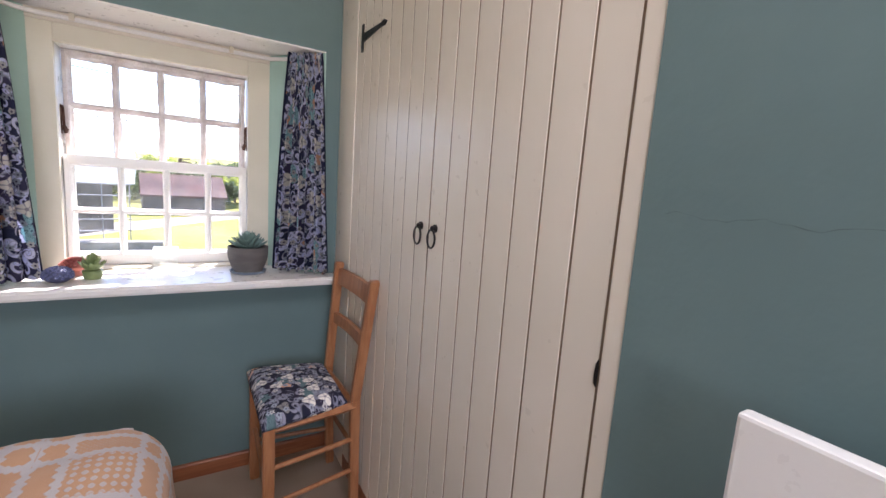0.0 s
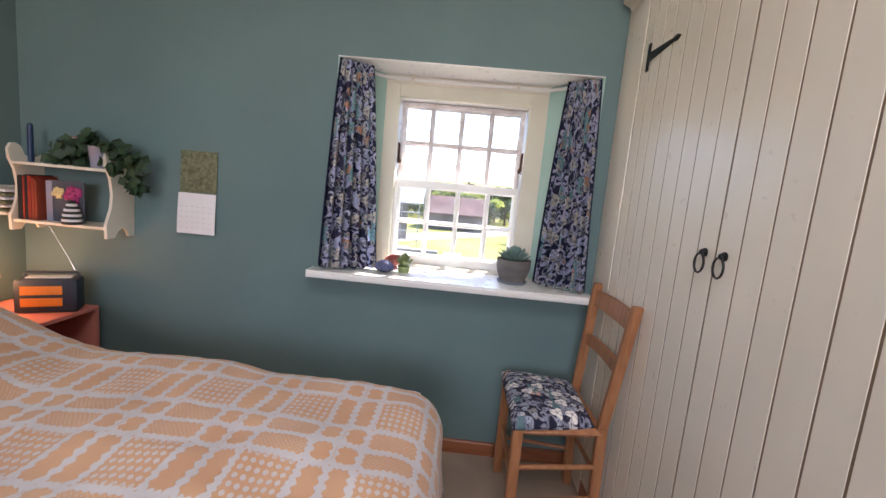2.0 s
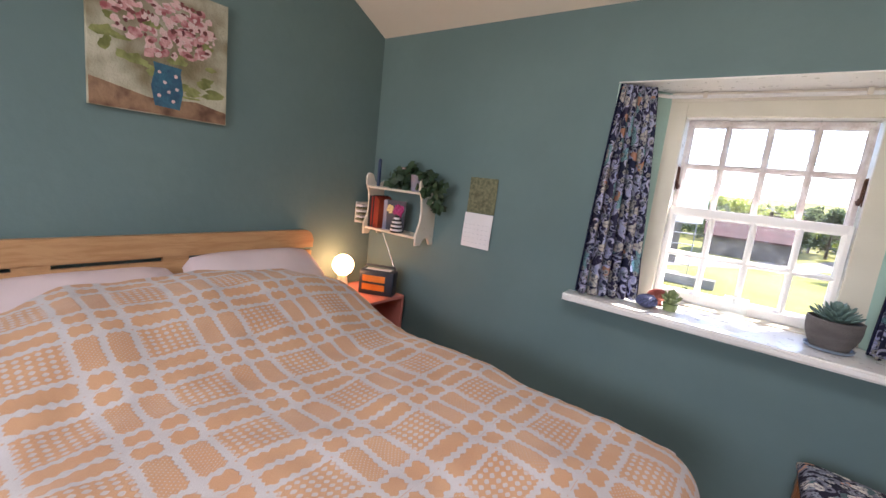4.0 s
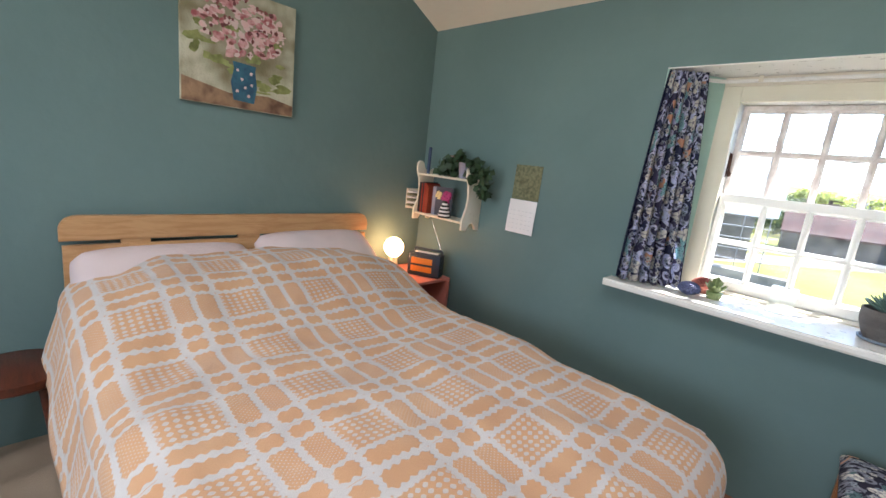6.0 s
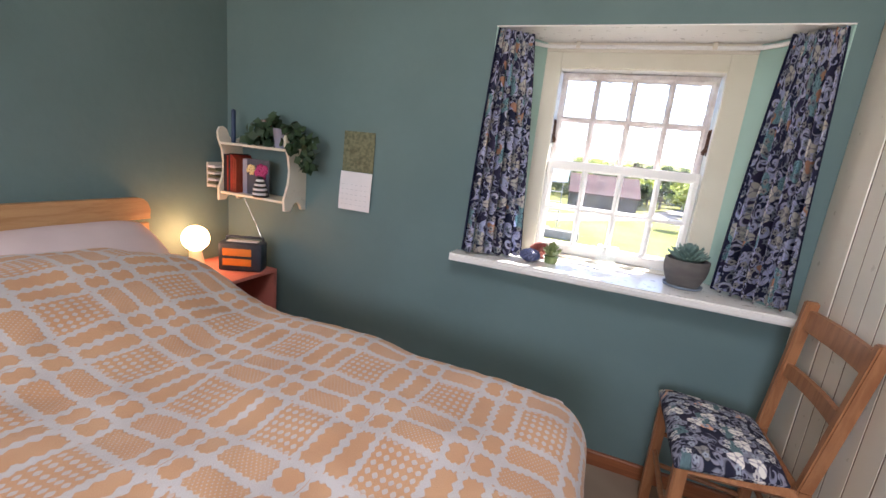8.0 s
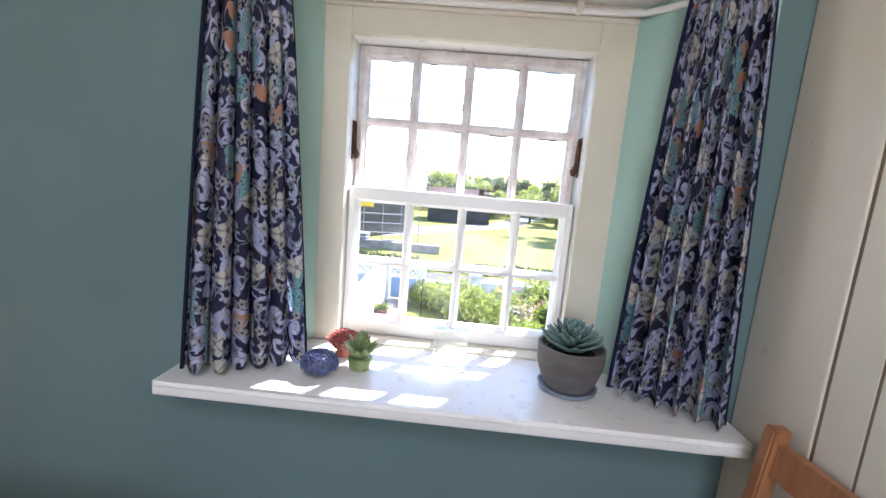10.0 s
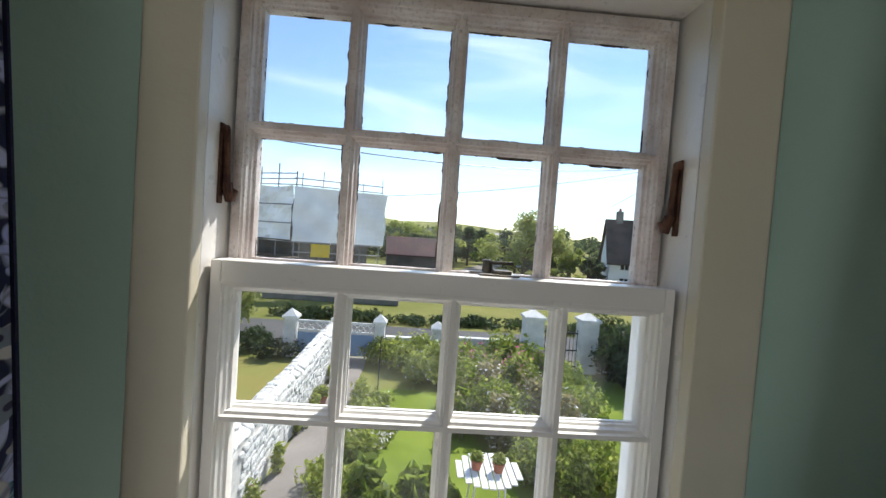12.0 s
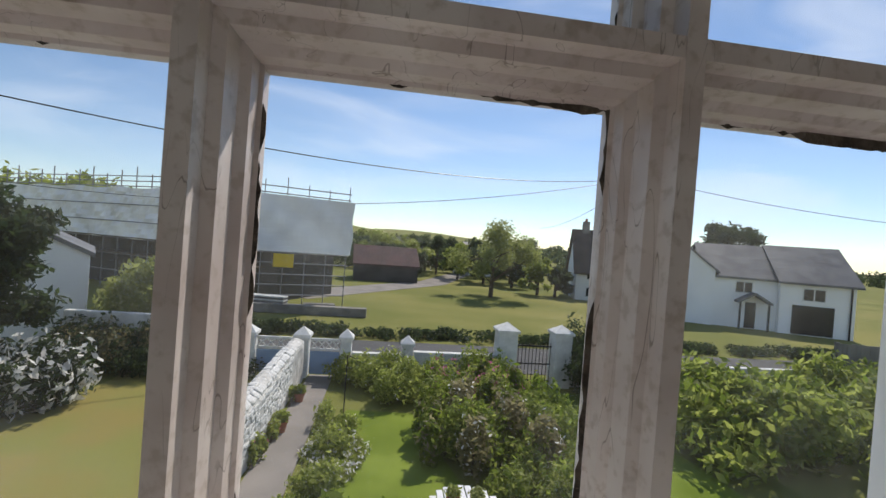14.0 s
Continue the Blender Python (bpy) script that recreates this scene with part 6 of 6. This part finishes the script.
bush("wall_creeper", "olive brown creeper over the far garden wall", spread(-8.4, -5.6, 12.1, 12.8, 12, 0.55, 1.1, 98), 6000, 0.07, F_RUST, 99, (F_DARK, 4000, 0.08))
bush("wall_bush", "rounded green bush behind the garden wall", [((-6.7, 14.2, GZ + 1.9), (1.35, 1.3, 1.3)), ((-5.9, 14.4, GZ + 1.3), (1.0, 0.9, 1.0)), ((-7.6, 14.4, GZ + 1.4), (1.1, 0.9, 1.1)), ((-6.6, 14.3, GZ + 0.8), (1.5, 1.1, 0.9))], 9000, 0.10, F_FRESH, 45)
bush("garden_shrubs", "low dark shrubs along the neighbouring fence", spread(-6.5, -3.0, 11.6, 12.8, 10, 0.6, 0.8, 46), 6000, 0.06, F_DARK, 47, None, True)
bush("green_hedge", "clipped dark hedge along the edge of the green", spread(-7, 24, 17.2, 18.2, 150, 0.5, 0.45, 48), 20000, 0.08, F_DARK, 49, None, True)
tree("dark_tree", "dark dense garden tree", (-8.6, 10.6, GZ), 4.9, 1.9, 14000, 0.10, F_DARK, 51, 0.2, 0.12)
tree("green_tree", "young spreading tree standing alone on the green", (8.8, 34.0, GZ), 6.1, 3.9, 9500, 0.13, F_FRESH, 52, 0.2, 0.22)
rg = random.Random(77)
for k, (x_, y_, h_, r_) in enumerate(((3.0, 52, 4.6, 2.6), (6.5, 56, 5.2, 3.0), (12.5, 55, 5.0, 3.0), (16.5, 47, 4.2, 2.4), (0.5, 50, 4.0, 2.4), (20, 60, 6, 3.4), (-1.5, 58, 5.5, 3.0), (26, 44, 8.0, 3.2), (31, 46, 7.6, 3.0), (14.2, 38.0, 3.2, 1.9), (15.6, 37.2, 3.0, 1.7), (44, 45, 7.0, 3.4), (8.5, 50, 6, 3), (10.8, 46, 5.4, 3), (13.5, 44, 4.8, 2.8), (15, 50, 6.8, 3.2), (5.5, 62, 7.5, 4), (18, 58, 7.5, 4), (0, 64, 7, 4), (34, 60, 8, 4), (2.5, 46, 4.2, 2.2))):
    tree("village_tree", "leafy green tree among the village houses", (x_, y_, GZ), h_ * (0.75 if k > 11 else 1.0), r_ * (0.9 if k > 11 else 1.0), 2600, 0.22, F_FAR if k % 3 else F_GREEN, 60 + k, 0.16, 0.12)
blobs = []
for k in range(150):
    x_ = rg.uniform(-150, 260)
    y_ = rg.uniform(120, 240)
    h_ = rg.uniform(2.5, 5.0)
    blobs.append(((x_, y_, GZ + 9.0 * ((y_ - 70) / 330) ** 1.2 + h_ * 0.3), (rg.uniform(4, 11), 4, h_)))
wood_root = thing("distant_woods", "band of distant dark green woods on the skyline", "woods", (0, 180, GZ), kind="stuff")
v, f = leaf_cloud([((c[0], c[1] - 180, c[2] - GZ), r) for c, r in blobs], 26000, 0.9, 91)
mesh_part("canopy", v, f, F_FAR, wood_root)
blobs = [((rg.uniform(-105, -50), rg.uniform(72, 100), rg.uniform(2, 7)), (7, 6, 4.5)) for _ in range(40)]
hill_root = thing("hillside_woods", "wooded green hill behind the scaffolded building", "woods", (-75, 85, GZ), kind="stuff")
v, f = leaf_cloud([((c[0] + 75, c[1] - 85, c[2] - GZ), r) for c, r in blobs], 12000, 0.7, 92)
mesh_part("canopy", v, f, F_GREEN, hill_root)

rg = random.Random(501)
blobs = []
for k in range(95):
    x_ = rg.uniform(-14, 75)
    y_ = rg.uniform(58, 95)
    h_ = rg.uniform(1.6, 3.4)
    blobs.append(((x_, y_, GZ + h_ * 0.8), (rg.uniform(1.6, 3.6), 2.2, h_)))
belt = thing("tree_belt", "belt of dark green village trees beyond the green", "woods", (30, 75, GZ), kind="stuff")
v, f = leaf_cloud([((c[0] - 30, c[1] - 75, c[2] - GZ), r) for c, r in blobs], 30000, 0.34, 93)
mesh_part("canopy", v, f, F_FAR, belt)
tree("pine_tree", "dark spreading pine behind the white house", (33.0, 37.5, GZ), 8.6, 3.2, 6000, 0.2, F_DARK, 95, 0.25, 0.5)
bush("tall_grasses", "tall yellow-green grasses rising from the border", spread(2.8, 4.0, 8.0, 11.0, 9, 0.25, 1.1, 101) + spread(1.2, 1.7, 7.2, 9.2, 6, 0.2, 0.8, 102), 5200, 0.09, F_BRIGHT, 103, (F_RUST, 1200, 0.06), True)
bush("red_valerian", "loose pink flowering perennials in the border", spread(1.6, 3.6, 9.5, 11.8, 9, 0.35, 1.05, 104), 2600, 0.05, F_GREEN, 105, (F_PINK, 380, 0.05), True)
bush("daisies", "low drift of white daisies beside the path", spread(-0.72, 0.1, 7.2, 8.6, 12, 0.28, 0.14, 96), 2600, 0.05, F_GREEN, 97, (F_WHITE, 420, 0.04), True)
bush("terrace_planting", "pots and low plants at the foot of the house", spread(-1.5, -0.4, 2.2, 4.2, 9, 0.25, 0.5, 55) + spread(2.3, 4.0, 3.6, 5.0, 9, 0.35, 0.6, 56), 5200, 0.05, F_GREEN, 57, (F_PINK, 240, 0.045), True)

# garden things
M_TABLE = surface("white_metal_table", (0.62, 0.62, 0.62), 0.45, None, 5.0, 40.0, 0.06, 0.1, 60.0)
tab = thing("garden_table", "round white slatted garden table", "table", (1.62, 5.35, GZ))
for k in range(9):
    x_ = -0.40 + 0.1 * k
    hw = math.sqrt(max(0.01, 0.45 ** 2 - x_ ** 2))
    part("slat", box(B(), x_ - 0.042, x_ + 0.042, -hw, hw, 0.70, 0.72, 0.004), M_TABLE, tab)
for a in (45, 135, 225, 315):
    part("leg", rod(B(), (0.34 * math.cos(radians(a)), 0.34 * math.sin(radians(a)), 0), (0.28 * math.cos(radians(a)), 0.28 * math.sin(radians(a)), 0.70), 0.014, 0.014, 8), M_TABLE, tab)
for x_, y_, z_, r_, m_, nm in ((1.45, 5.35, GZ + 0.7202, 0.09, F_GREEN, "green"), (1.75, 5.30, GZ + 0.7202, 0.09, F_FRESH, "green"), (3.25, 5.0, GZ + 0.02, 0.17, F_PINK, "pink"), (-1.48, 8.8, GZ + 0.027, 0.15, F_GREEN, "green"), (-1.46, 10.4, GZ + 0.027, 0.14, F_BRIGHT, "bright")):
    pp = thing("flower_pot", "terracotta pot with " + nm + " plants in the garden", "plant pot", (x_, y_, z_), "garden pots")
    part("pot", lathe(B(), [(r_ * 0.65, 0), (r_ * 0.9, r_ * 1.2), (r_, r_ * 1.2), (r_, r_ * 1.5), (r_ * 0.9, r_ * 1.5), (r_ * 0.85, r_ * 1.3), (0, r_ * 1.3)], seg=18), M_TERRA, pp, smooth=40)
    v, f = leaf_cloud([((0, 0, r_ * 2.0), (r_ * 1.3, r_ * 1.3, r_ * 0.9))], 420, r_ * 0.3, int(100 * r_ + 10 * abs(x_)), r_ * 1.3)
    mesh_part("plant", v, f, m_, pp)
post_ = thing("feeder_pole", "thin dark iron pole standing on the lawn edge", "pole", (-0.30, 9.2, GZ))
part("stem", rod(B(), (0, 0, 0), (0, 0, 1.5), 0.012, 0.012, 8), M_IRON, post_)
part("crook", rod(B(), (0, 0, 1.49), (0.22, 0, 1.42), 0.009, 0.009, 6), M_IRON, post_)


def house_window(parent, x_, z_, w, h, y_=-0.03):
    fr = part("window", box(B(), x_ - w / 2, x_ + w / 2, y_ - 0.02, y_ + 0.03, z_, z_ + h, 0.005), M_LIME, parent)
    for k in range(2):
        a = x_ - w / 2 + 0.05 + k * (w / 2 - 0.015)
        part("pane", box(B(), a, a + w / 2 - 0.085, y_ - 0.026, y_ - 0.018, z_ + 0.05, z_ + h - 0.05), M_DARK, fr)


def gabled(parent, w, d, eave, ridge, roof_mat, along="x", over=0.25, wall_mat=None):
    wall_mat = wall_mat or M_RENDER
    bm = B()
    if along == "x":
        prism(bm, [(0, 0), (d, 0), (d, eave), (d / 2, ridge), (0, eave)], 0, w, "x")
    else:
        prism(bm, [(0, 0), (w, 0), (w, eave), (w / 2, ridge), (0, eave)], 0, d, "y")
    part("wall", bm, wall_mat, parent)
    bm = B()
    t = 0.14
    s = (ridge - eave) / ((d if along == "x" else w) / 2)
    span = d if along == "x" else w
    prof_r = [(-over, eave - over * s), (-over, eave - over * s + t), (span / 2, ridge + t), (span + over, eave - over * s + t), (span + over, eave - over * s), (span / 2, ridge + 0.004)]
    prism(bm, prof_r, -over * 0.6, (w if along == "x" else d) + over * 0.6, "x" if along == "x" else "y")
    part("roof", bm, roof_mat, parent)


def chimney(parent, x_, y_, z0, z1, w=0.6):
    c = part("chimney", box(B(), x_ - w / 2, x_ + w / 2, y_ - w / 2, y_ + w / 2, z0, z1, 0.02), M_STONE, parent)
    part("pot", lathe(B(), [(0.13, z1), (0.11, z1 + 0.3)], (x_, y_, 0), 10), M_TERRA, c)


# white house with a garage, facing the green
hs = thing("village_house", "white rendered house with slate roof, porch and dark garage door", "house", (21.8, 26.6, GZ), turn=-25)
gabled(hs, 8.2, 5.0, 3.45, 5.5, M_SLATE)
gab = part("wing", box(B(), 4.3, 8.25, -0.35, 0.0, 0, 3.3), M_RENDER, hs)
part("wing_roof", prism(B(), [(-0.65, 3.2), (-0.65, 3.34), (2.5, 5.75), (2.5, 5.6)], 4.1, 8.5, "x"), M_SLATE, hs)
house_window(hs, 2.4, 2.35, 1.0, 0.75)
house_window(hs, 6.1, 2.2, 1.2, 0.8, -0.38)
part("garage_door", box(B(), 5.0, 7.2, -0.40, -0.34, 0.05, 1.9, 0.01), M_DARK, hs, "dark blue garage door")
part("front_door", box(B(), 2.55, 3.15, -0.05, 0.02, 0.05, 1.75, 0.01), M_DARK, hs)
part("porch_roof", prism(B(), [(1.9, 1.85), (2.85, 2.45), (3.8, 1.85), (3.8, 1.72), (2.85, 2.3), (1.9, 1.72)], -0.9, 0.0, "y"), M_SLATE, hs)
for x_ in (2.05, 3.65):
    part("porch_post", box(B(), x_ - 0.05, x_ + 0.05, -0.75, -0.65, 0.0, 1.8), M_DARK, hs)
part("drainpipe", rod(B(), (8.0, -0.42, 0), (8.0, -0.42, 3.25), 0.05, 0.05, 8), M_DARK, hs)

# white gable-end house
gh = thing("gable_house", "white rendered house with its gable end to the green", "house", (17.9, 28.4, GZ), turn=-29)
gabled(gh, 4.9, 7.0, 3.7, 5.75, M_SLATE, "y")
for x_, z_ in ((2.6, 2.6), (2.6, 0.8)):
    house_window(gh, x_, z_, 1.1 if z_ > 1 else 1.5, 0.85)
chimney(gh, 2.45, 5.6, 5.4, 6.7)
# thatched cottage
ct = thing("thatched_cottage", "low white cottage with a steep dark thatched roof", "cottage", (17.2, 36.5, GZ), turn=-16)
gabled(ct, 9.0, 5.5, 2.9, 6.4, M_THATCH, over=0.45)
for x_ in (1.3, 3.2, 5.2):
    house_window(ct, x_, 1.9, 0.75, 0.75)
    house_window(ct, x_, 0.35, 0.75, 0.85)
part("door", box(B(), 3.9, 4.6, -0.05, 0.02, 0.0, 1.7), M_BLUEGATE, ct)
chimney(ct, 1.0, 2.75, 6.0, 7.3)
chimney(ct, 8.0, 2.75, 6.0, 7.4)
# small far houses
for x_, y_, w, t in ((11.5, 58, 6, 20), (15, 64, 7, -10), (-1.0, 62, 6, 0), (40, 60, 8, -20)):
    fh = thing("far_house", "small pale house with slate roof among far trees", "house", (x_, y_, GZ), "far village houses", turn=t)
    gabled(fh, w, 5, 2.6, 4.6, M_SLATE)
    house_window(fh, w * 0.3, 1.3, 0.8, 0.8)
    house_window(fh, w * 0.7, 1.3, 0.8, 0.8)
# white gable shed
sh = thing("garden_shed", "white rendered outbuilding with a gable end", "outbuilding", (-10.6, 12.6, GZ), turn=33)
gabled(sh, 2.5, 4.0, 2.85, 3.5, M_SLATE, "y", 0.12)
# red-roofed barn
bn = thing("barn", "low stone barn with a rusty red roof", "barn", (-3.0, 41, GZ), turn=6)
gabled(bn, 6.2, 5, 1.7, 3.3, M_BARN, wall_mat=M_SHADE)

# scaffolded building wrapped in sheeting
SA, SB = Vector((-30.0, 34.5)), Vector((-6.6, 22.6))
run = (SB - SA)
length = run.length
sc = thing("scaffolded_building", "building wrapped in white scaffold sheeting under repair", "building", (SA.x, SA.y, GZ), turn=math.degrees(math.atan2(run.y, run.x)))
# core darkened by colour, in place of shade behind the scaffold
part("core", box(B(), 0.5, length - 0.6, 1.2, 8.0, 0, 5.4), M_SHADE, sc, "stone walls coloured near-black for the shade below the sheeting")
bm = B()
rs = random.Random(8)
n = 90
prev_ = None
for k in range(n + 1):
    x_ = length * k / n
    col_ = []
    for j in range(11):
        z_ = 3.0 + 2.95 * j / 10
        col_.append(bm.verts.new((x_, -0.05 + 0.09 * math.sin(x_ * 2.4 + j * 0.7) * math.sin(j * 0.9 + x_ * 0.6) + rs.uniform(-0.05, 0.05), z_ + 0.05 * math.sin(x_ * 1.7))))
    if prev_:
        for j in range(10):
            bm.faces.new((prev_[j], col_[j], col_[j + 1], prev_[j + 1]))
    prev_ = col_
prev_ = None
for k in range(20):
    y_ = -0.05 + 3.6 * k / 19
    col_ = [bm.verts.new((length + 0.05 + 0.98 * (y_ + 0.05) + 0.05 * math.sin(y_ * 3 + j), y_, 3.0 + 2.95 * j / 10)) for j in range(11)]
    if prev_:
        for j in range(10):
            bm.faces.new((prev_[j], col_[j], col_[j + 1], prev_[j + 1]))
    prev_ = col_
part("sheeting", bm, M_SHEET, sc, "rippled white plastic sheeting")
for k in range(21):
    x_ = length * k / 20
    part("standard", rod(B(), (x_, 0.16, 0), (x_, 0.16, 7.0 + 0.25 * math.sin(k * 2.1)), 0.035, 0.035, 6), M_TUBE, sc)
for z_ in (1.0, 2.0, 2.95, 3.95, 4.95, 6.05, 6.35, 6.65):
    part("ledger", rod(B(), (-0.4, -0.19 if 3 < z_ < 6 else 0.10, z_), (length + 0.1, -0.19 if 3 < z_ < 6 else 0.10, z_), 0.03, 0.03, 6), M_TUBE, sc)
for k in range(5):
    o = 0.25 + 3.1 * k / 4
    part("standard", rod(B(), (length - 0.05 + o, o + 0.12, 0), (length - 0.05 + o, o + 0.12, 6.7 + 0.2 * math.sin(k * 1.7)), 0.024, 0.024, 6), M_TUBE, sc)
for z_ in (0.7, 1.25, 1.8, 2.4, 2.95, 6.05, 6.4):
    part("ledger", rod(B(), (length - 0.08, 0.08, z_), (length + 3.35, 3.55, z_), 0.03, 0.03, 6), M_TUBE, sc)
for z_ in (2.05, 3.0):
    part("boards", box(B(), 0, length, -0.15, 0.9, z_, z_ + 0.05), M_BARK, sc)
part("notice", prism(B(), [(length + 0.87, 0.56), (length + 1.57, 1.26), (length + 1.60, 1.23), (length + 0.90, 0.53)], 2.2, 2.9), surface("yellow_notice", (0.60, 0.42, 0.02), 0.6, None, 4.0, 20.0, 0.08, 0.0), sc, "yellow notice board")
rub = thing("rubble_wall", "dark stone yard wall and stacked materials", "wall", (-4.2, 21.5, GZ))
for a, c, h in ((-5.5, 3.6, 0.45),):
    part("stack", box(B(), a, c, -0.3 + h, 0.2 + h, 0, h, 0.04), M_STONE, rub)

for x_, y_, w, h, t, nm in ((-7.6, 22.6, 2.6, 0.5, -14, "pale"), (-5.6, 22.3, 1.9, 0.85, -10, "weathered"), (-3.2, 23.4, 1.6, 0.4, 12, "pale")):
    st = thing("timber_stack", nm + " scaffold boards stacked beside the yard wall", "timber stack", (x_, y_, GZ), "stacked boards", turn=t)
    for k in range(int(h / 0.09)):
        part("board", box(B(), -w / 2 + 0.05 * math.sin(5 * k + w), w / 2, -0.28, 0.28, 0.09 * k, 0.09 * k + 0.06, 0.004), M_STONE if k % 2 else M_LIME, st)
fence = thing("board_fence", "weathered grey close-boarded fence beyond the hedge", "fence", (15.4, 12.4, GZ), turn=-8)
for k in range(24):
    part("board", box(B(), 0.15 * k, 0.15 * k + 0.14, -0.012, 0.012, 0.05, 1.72 + 0.012 * math.sin(k * 2.7), 0.003), M_STONE, fence)
for k in range(3):
    part("post", box(B(), 1.7 * k, 1.7 * k + 0.1, 0.06, 0.16, 0, 1.75, 0.005), M_STONE, fence)
for z_ in (0.4, 1.4):
    part("rail", box(B(), 0, 3.6, 0.0125, 0.06, z_, z_ + 0.08, 0.003), M_STONE, fence)

# pole and wires
pole = thing("telegraph_pole", "tall dark wooden telegraph pole with wires", "pole", (16.6, 26.4, GZ))
part("shaft", rod(B(), (0, 0, 0), (0, 0, 9.7), 0.13, 0.09, 10), M_BARK, pole)


def wire(a, c, sag):
    bm = B()
    a, c = Vector(a), Vector(c)
    last = None
    for k in range(31):
        s = k / 30
        p = a.lerp(c, s) - Vector((0, 0, sag * 4 * s * (1 - s)))
        if last is not None:
            rod(bm, last, p, 0.018, 0.018, 5)
        last = p
    tagged(part("overhead_wire", bm, M_IRON), "thin black overhead wire", "wire", "overhead wires")


TOP = (16.6, 26.4, GZ + 9.5)
wire(TOP, (-9.5, 10.5, 4.05), 1.0)
wire(TOP, (-26.0, 24.0, 3.4), 2.0)
wire(TOP, (40.0, 20.0, 4.6), 0.7)
wire(TOP, (22.0, 60.0, 5.0), 0.8)
bench = thing("park_bench", "weathered wooden bench on the green", "bench", (17.2, 23.6, GZ), turn=-30)
for k in range(3):
    part("seat_slat", box(B(), -0.75, 0.75, -0.22 + 0.15 * k, -0.10 + 0.15 * k, 0.42, 0.46), M_BARK, bench)
    part("back_slat", box(B(), -0.75, 0.75, 0.24, 0.28, 0.52 + 0.13 * k, 0.61 + 0.13 * k), M_BARK, bench)
for x_ in (-0.65, 0.65):
    part("leg", box(B(), x_ - 0.04, x_ + 0.04, -0.2, -0.12, 0, 0.42), M_BARK, bench)
    part("leg", box(B(), x_ - 0.04, x_ + 0.04, 0.2, 0.28, 0, 0.9), M_BARK, bench)

# ---- rubble stones of the garden wall ----
rs = random.Random(19)
stone_meshes = []
for k in range(7):
    bm = B()
    box(bm, -0.5, 0.5, -0.5, 0.5, -0.5, 0.5)
    bmesh.ops.bevel(bm, geom=bm.edges[:], offset=0.2, segments=1, affect="EDGES")
    for v in bm.verts:
        v.co += Vector((rs.uniform(-0.08, 0.08), rs.uniform(-0.08, 0.08), rs.uniform(-0.08, 0.08)))
    stone_meshes.append(mesh_from("stone", bm, M_LIME, "all"))


def wall_stone(x_, y_, z_, w, d, h, lean):
    ob = new("stone", stone_meshes[rs.randrange(7)])
    ob.parent = garden_wall
    ob.matrix_basis = Matrix.Translation((x_, y_, z_)) @ Matrix.Rotation(lean, 4, "Y") @ Matrix.Rotation(rs.uniform(-0.12, 0.12), 4, "X") @ Matrix.Diagonal((d, w, h, 1))


for row in range(7):
    y = 5.0 + rs.uniform(0, 0.2)
    while y < 10.6:
        w = rs.uniform(0.10, 0.25)
        cx = -1.78 - 0.012 * (y - 1) + 0.02 * math.sin(y * 1.7)
        wall_stone(cx + 0.180 + rs.uniform(-0.01, 0.01), y + w / 2, GZ + 0.22 + 0.115 * row + rs.uniform(-0.025, 0.025), w, 0.06, rs.uniform(0.08, 0.14), 0.0)
        y += w
for off, lean in ((0.1, 0.55), (-0.06, -0.1)):
    y = 3.4
    while y < 11.8:
        w = rs.uniform(0.12, 0.30)
        cx = -1.78 - 0.012 * (y - 1) + 0.02 * math.sin(y * 1.7)
        wall_stone(cx + off, y + w / 2, -1.505 - 0.25 * max(0, off) + rs.uniform(-0.015, 0.015), w, 0.17, 0.08, lean)
        y += w
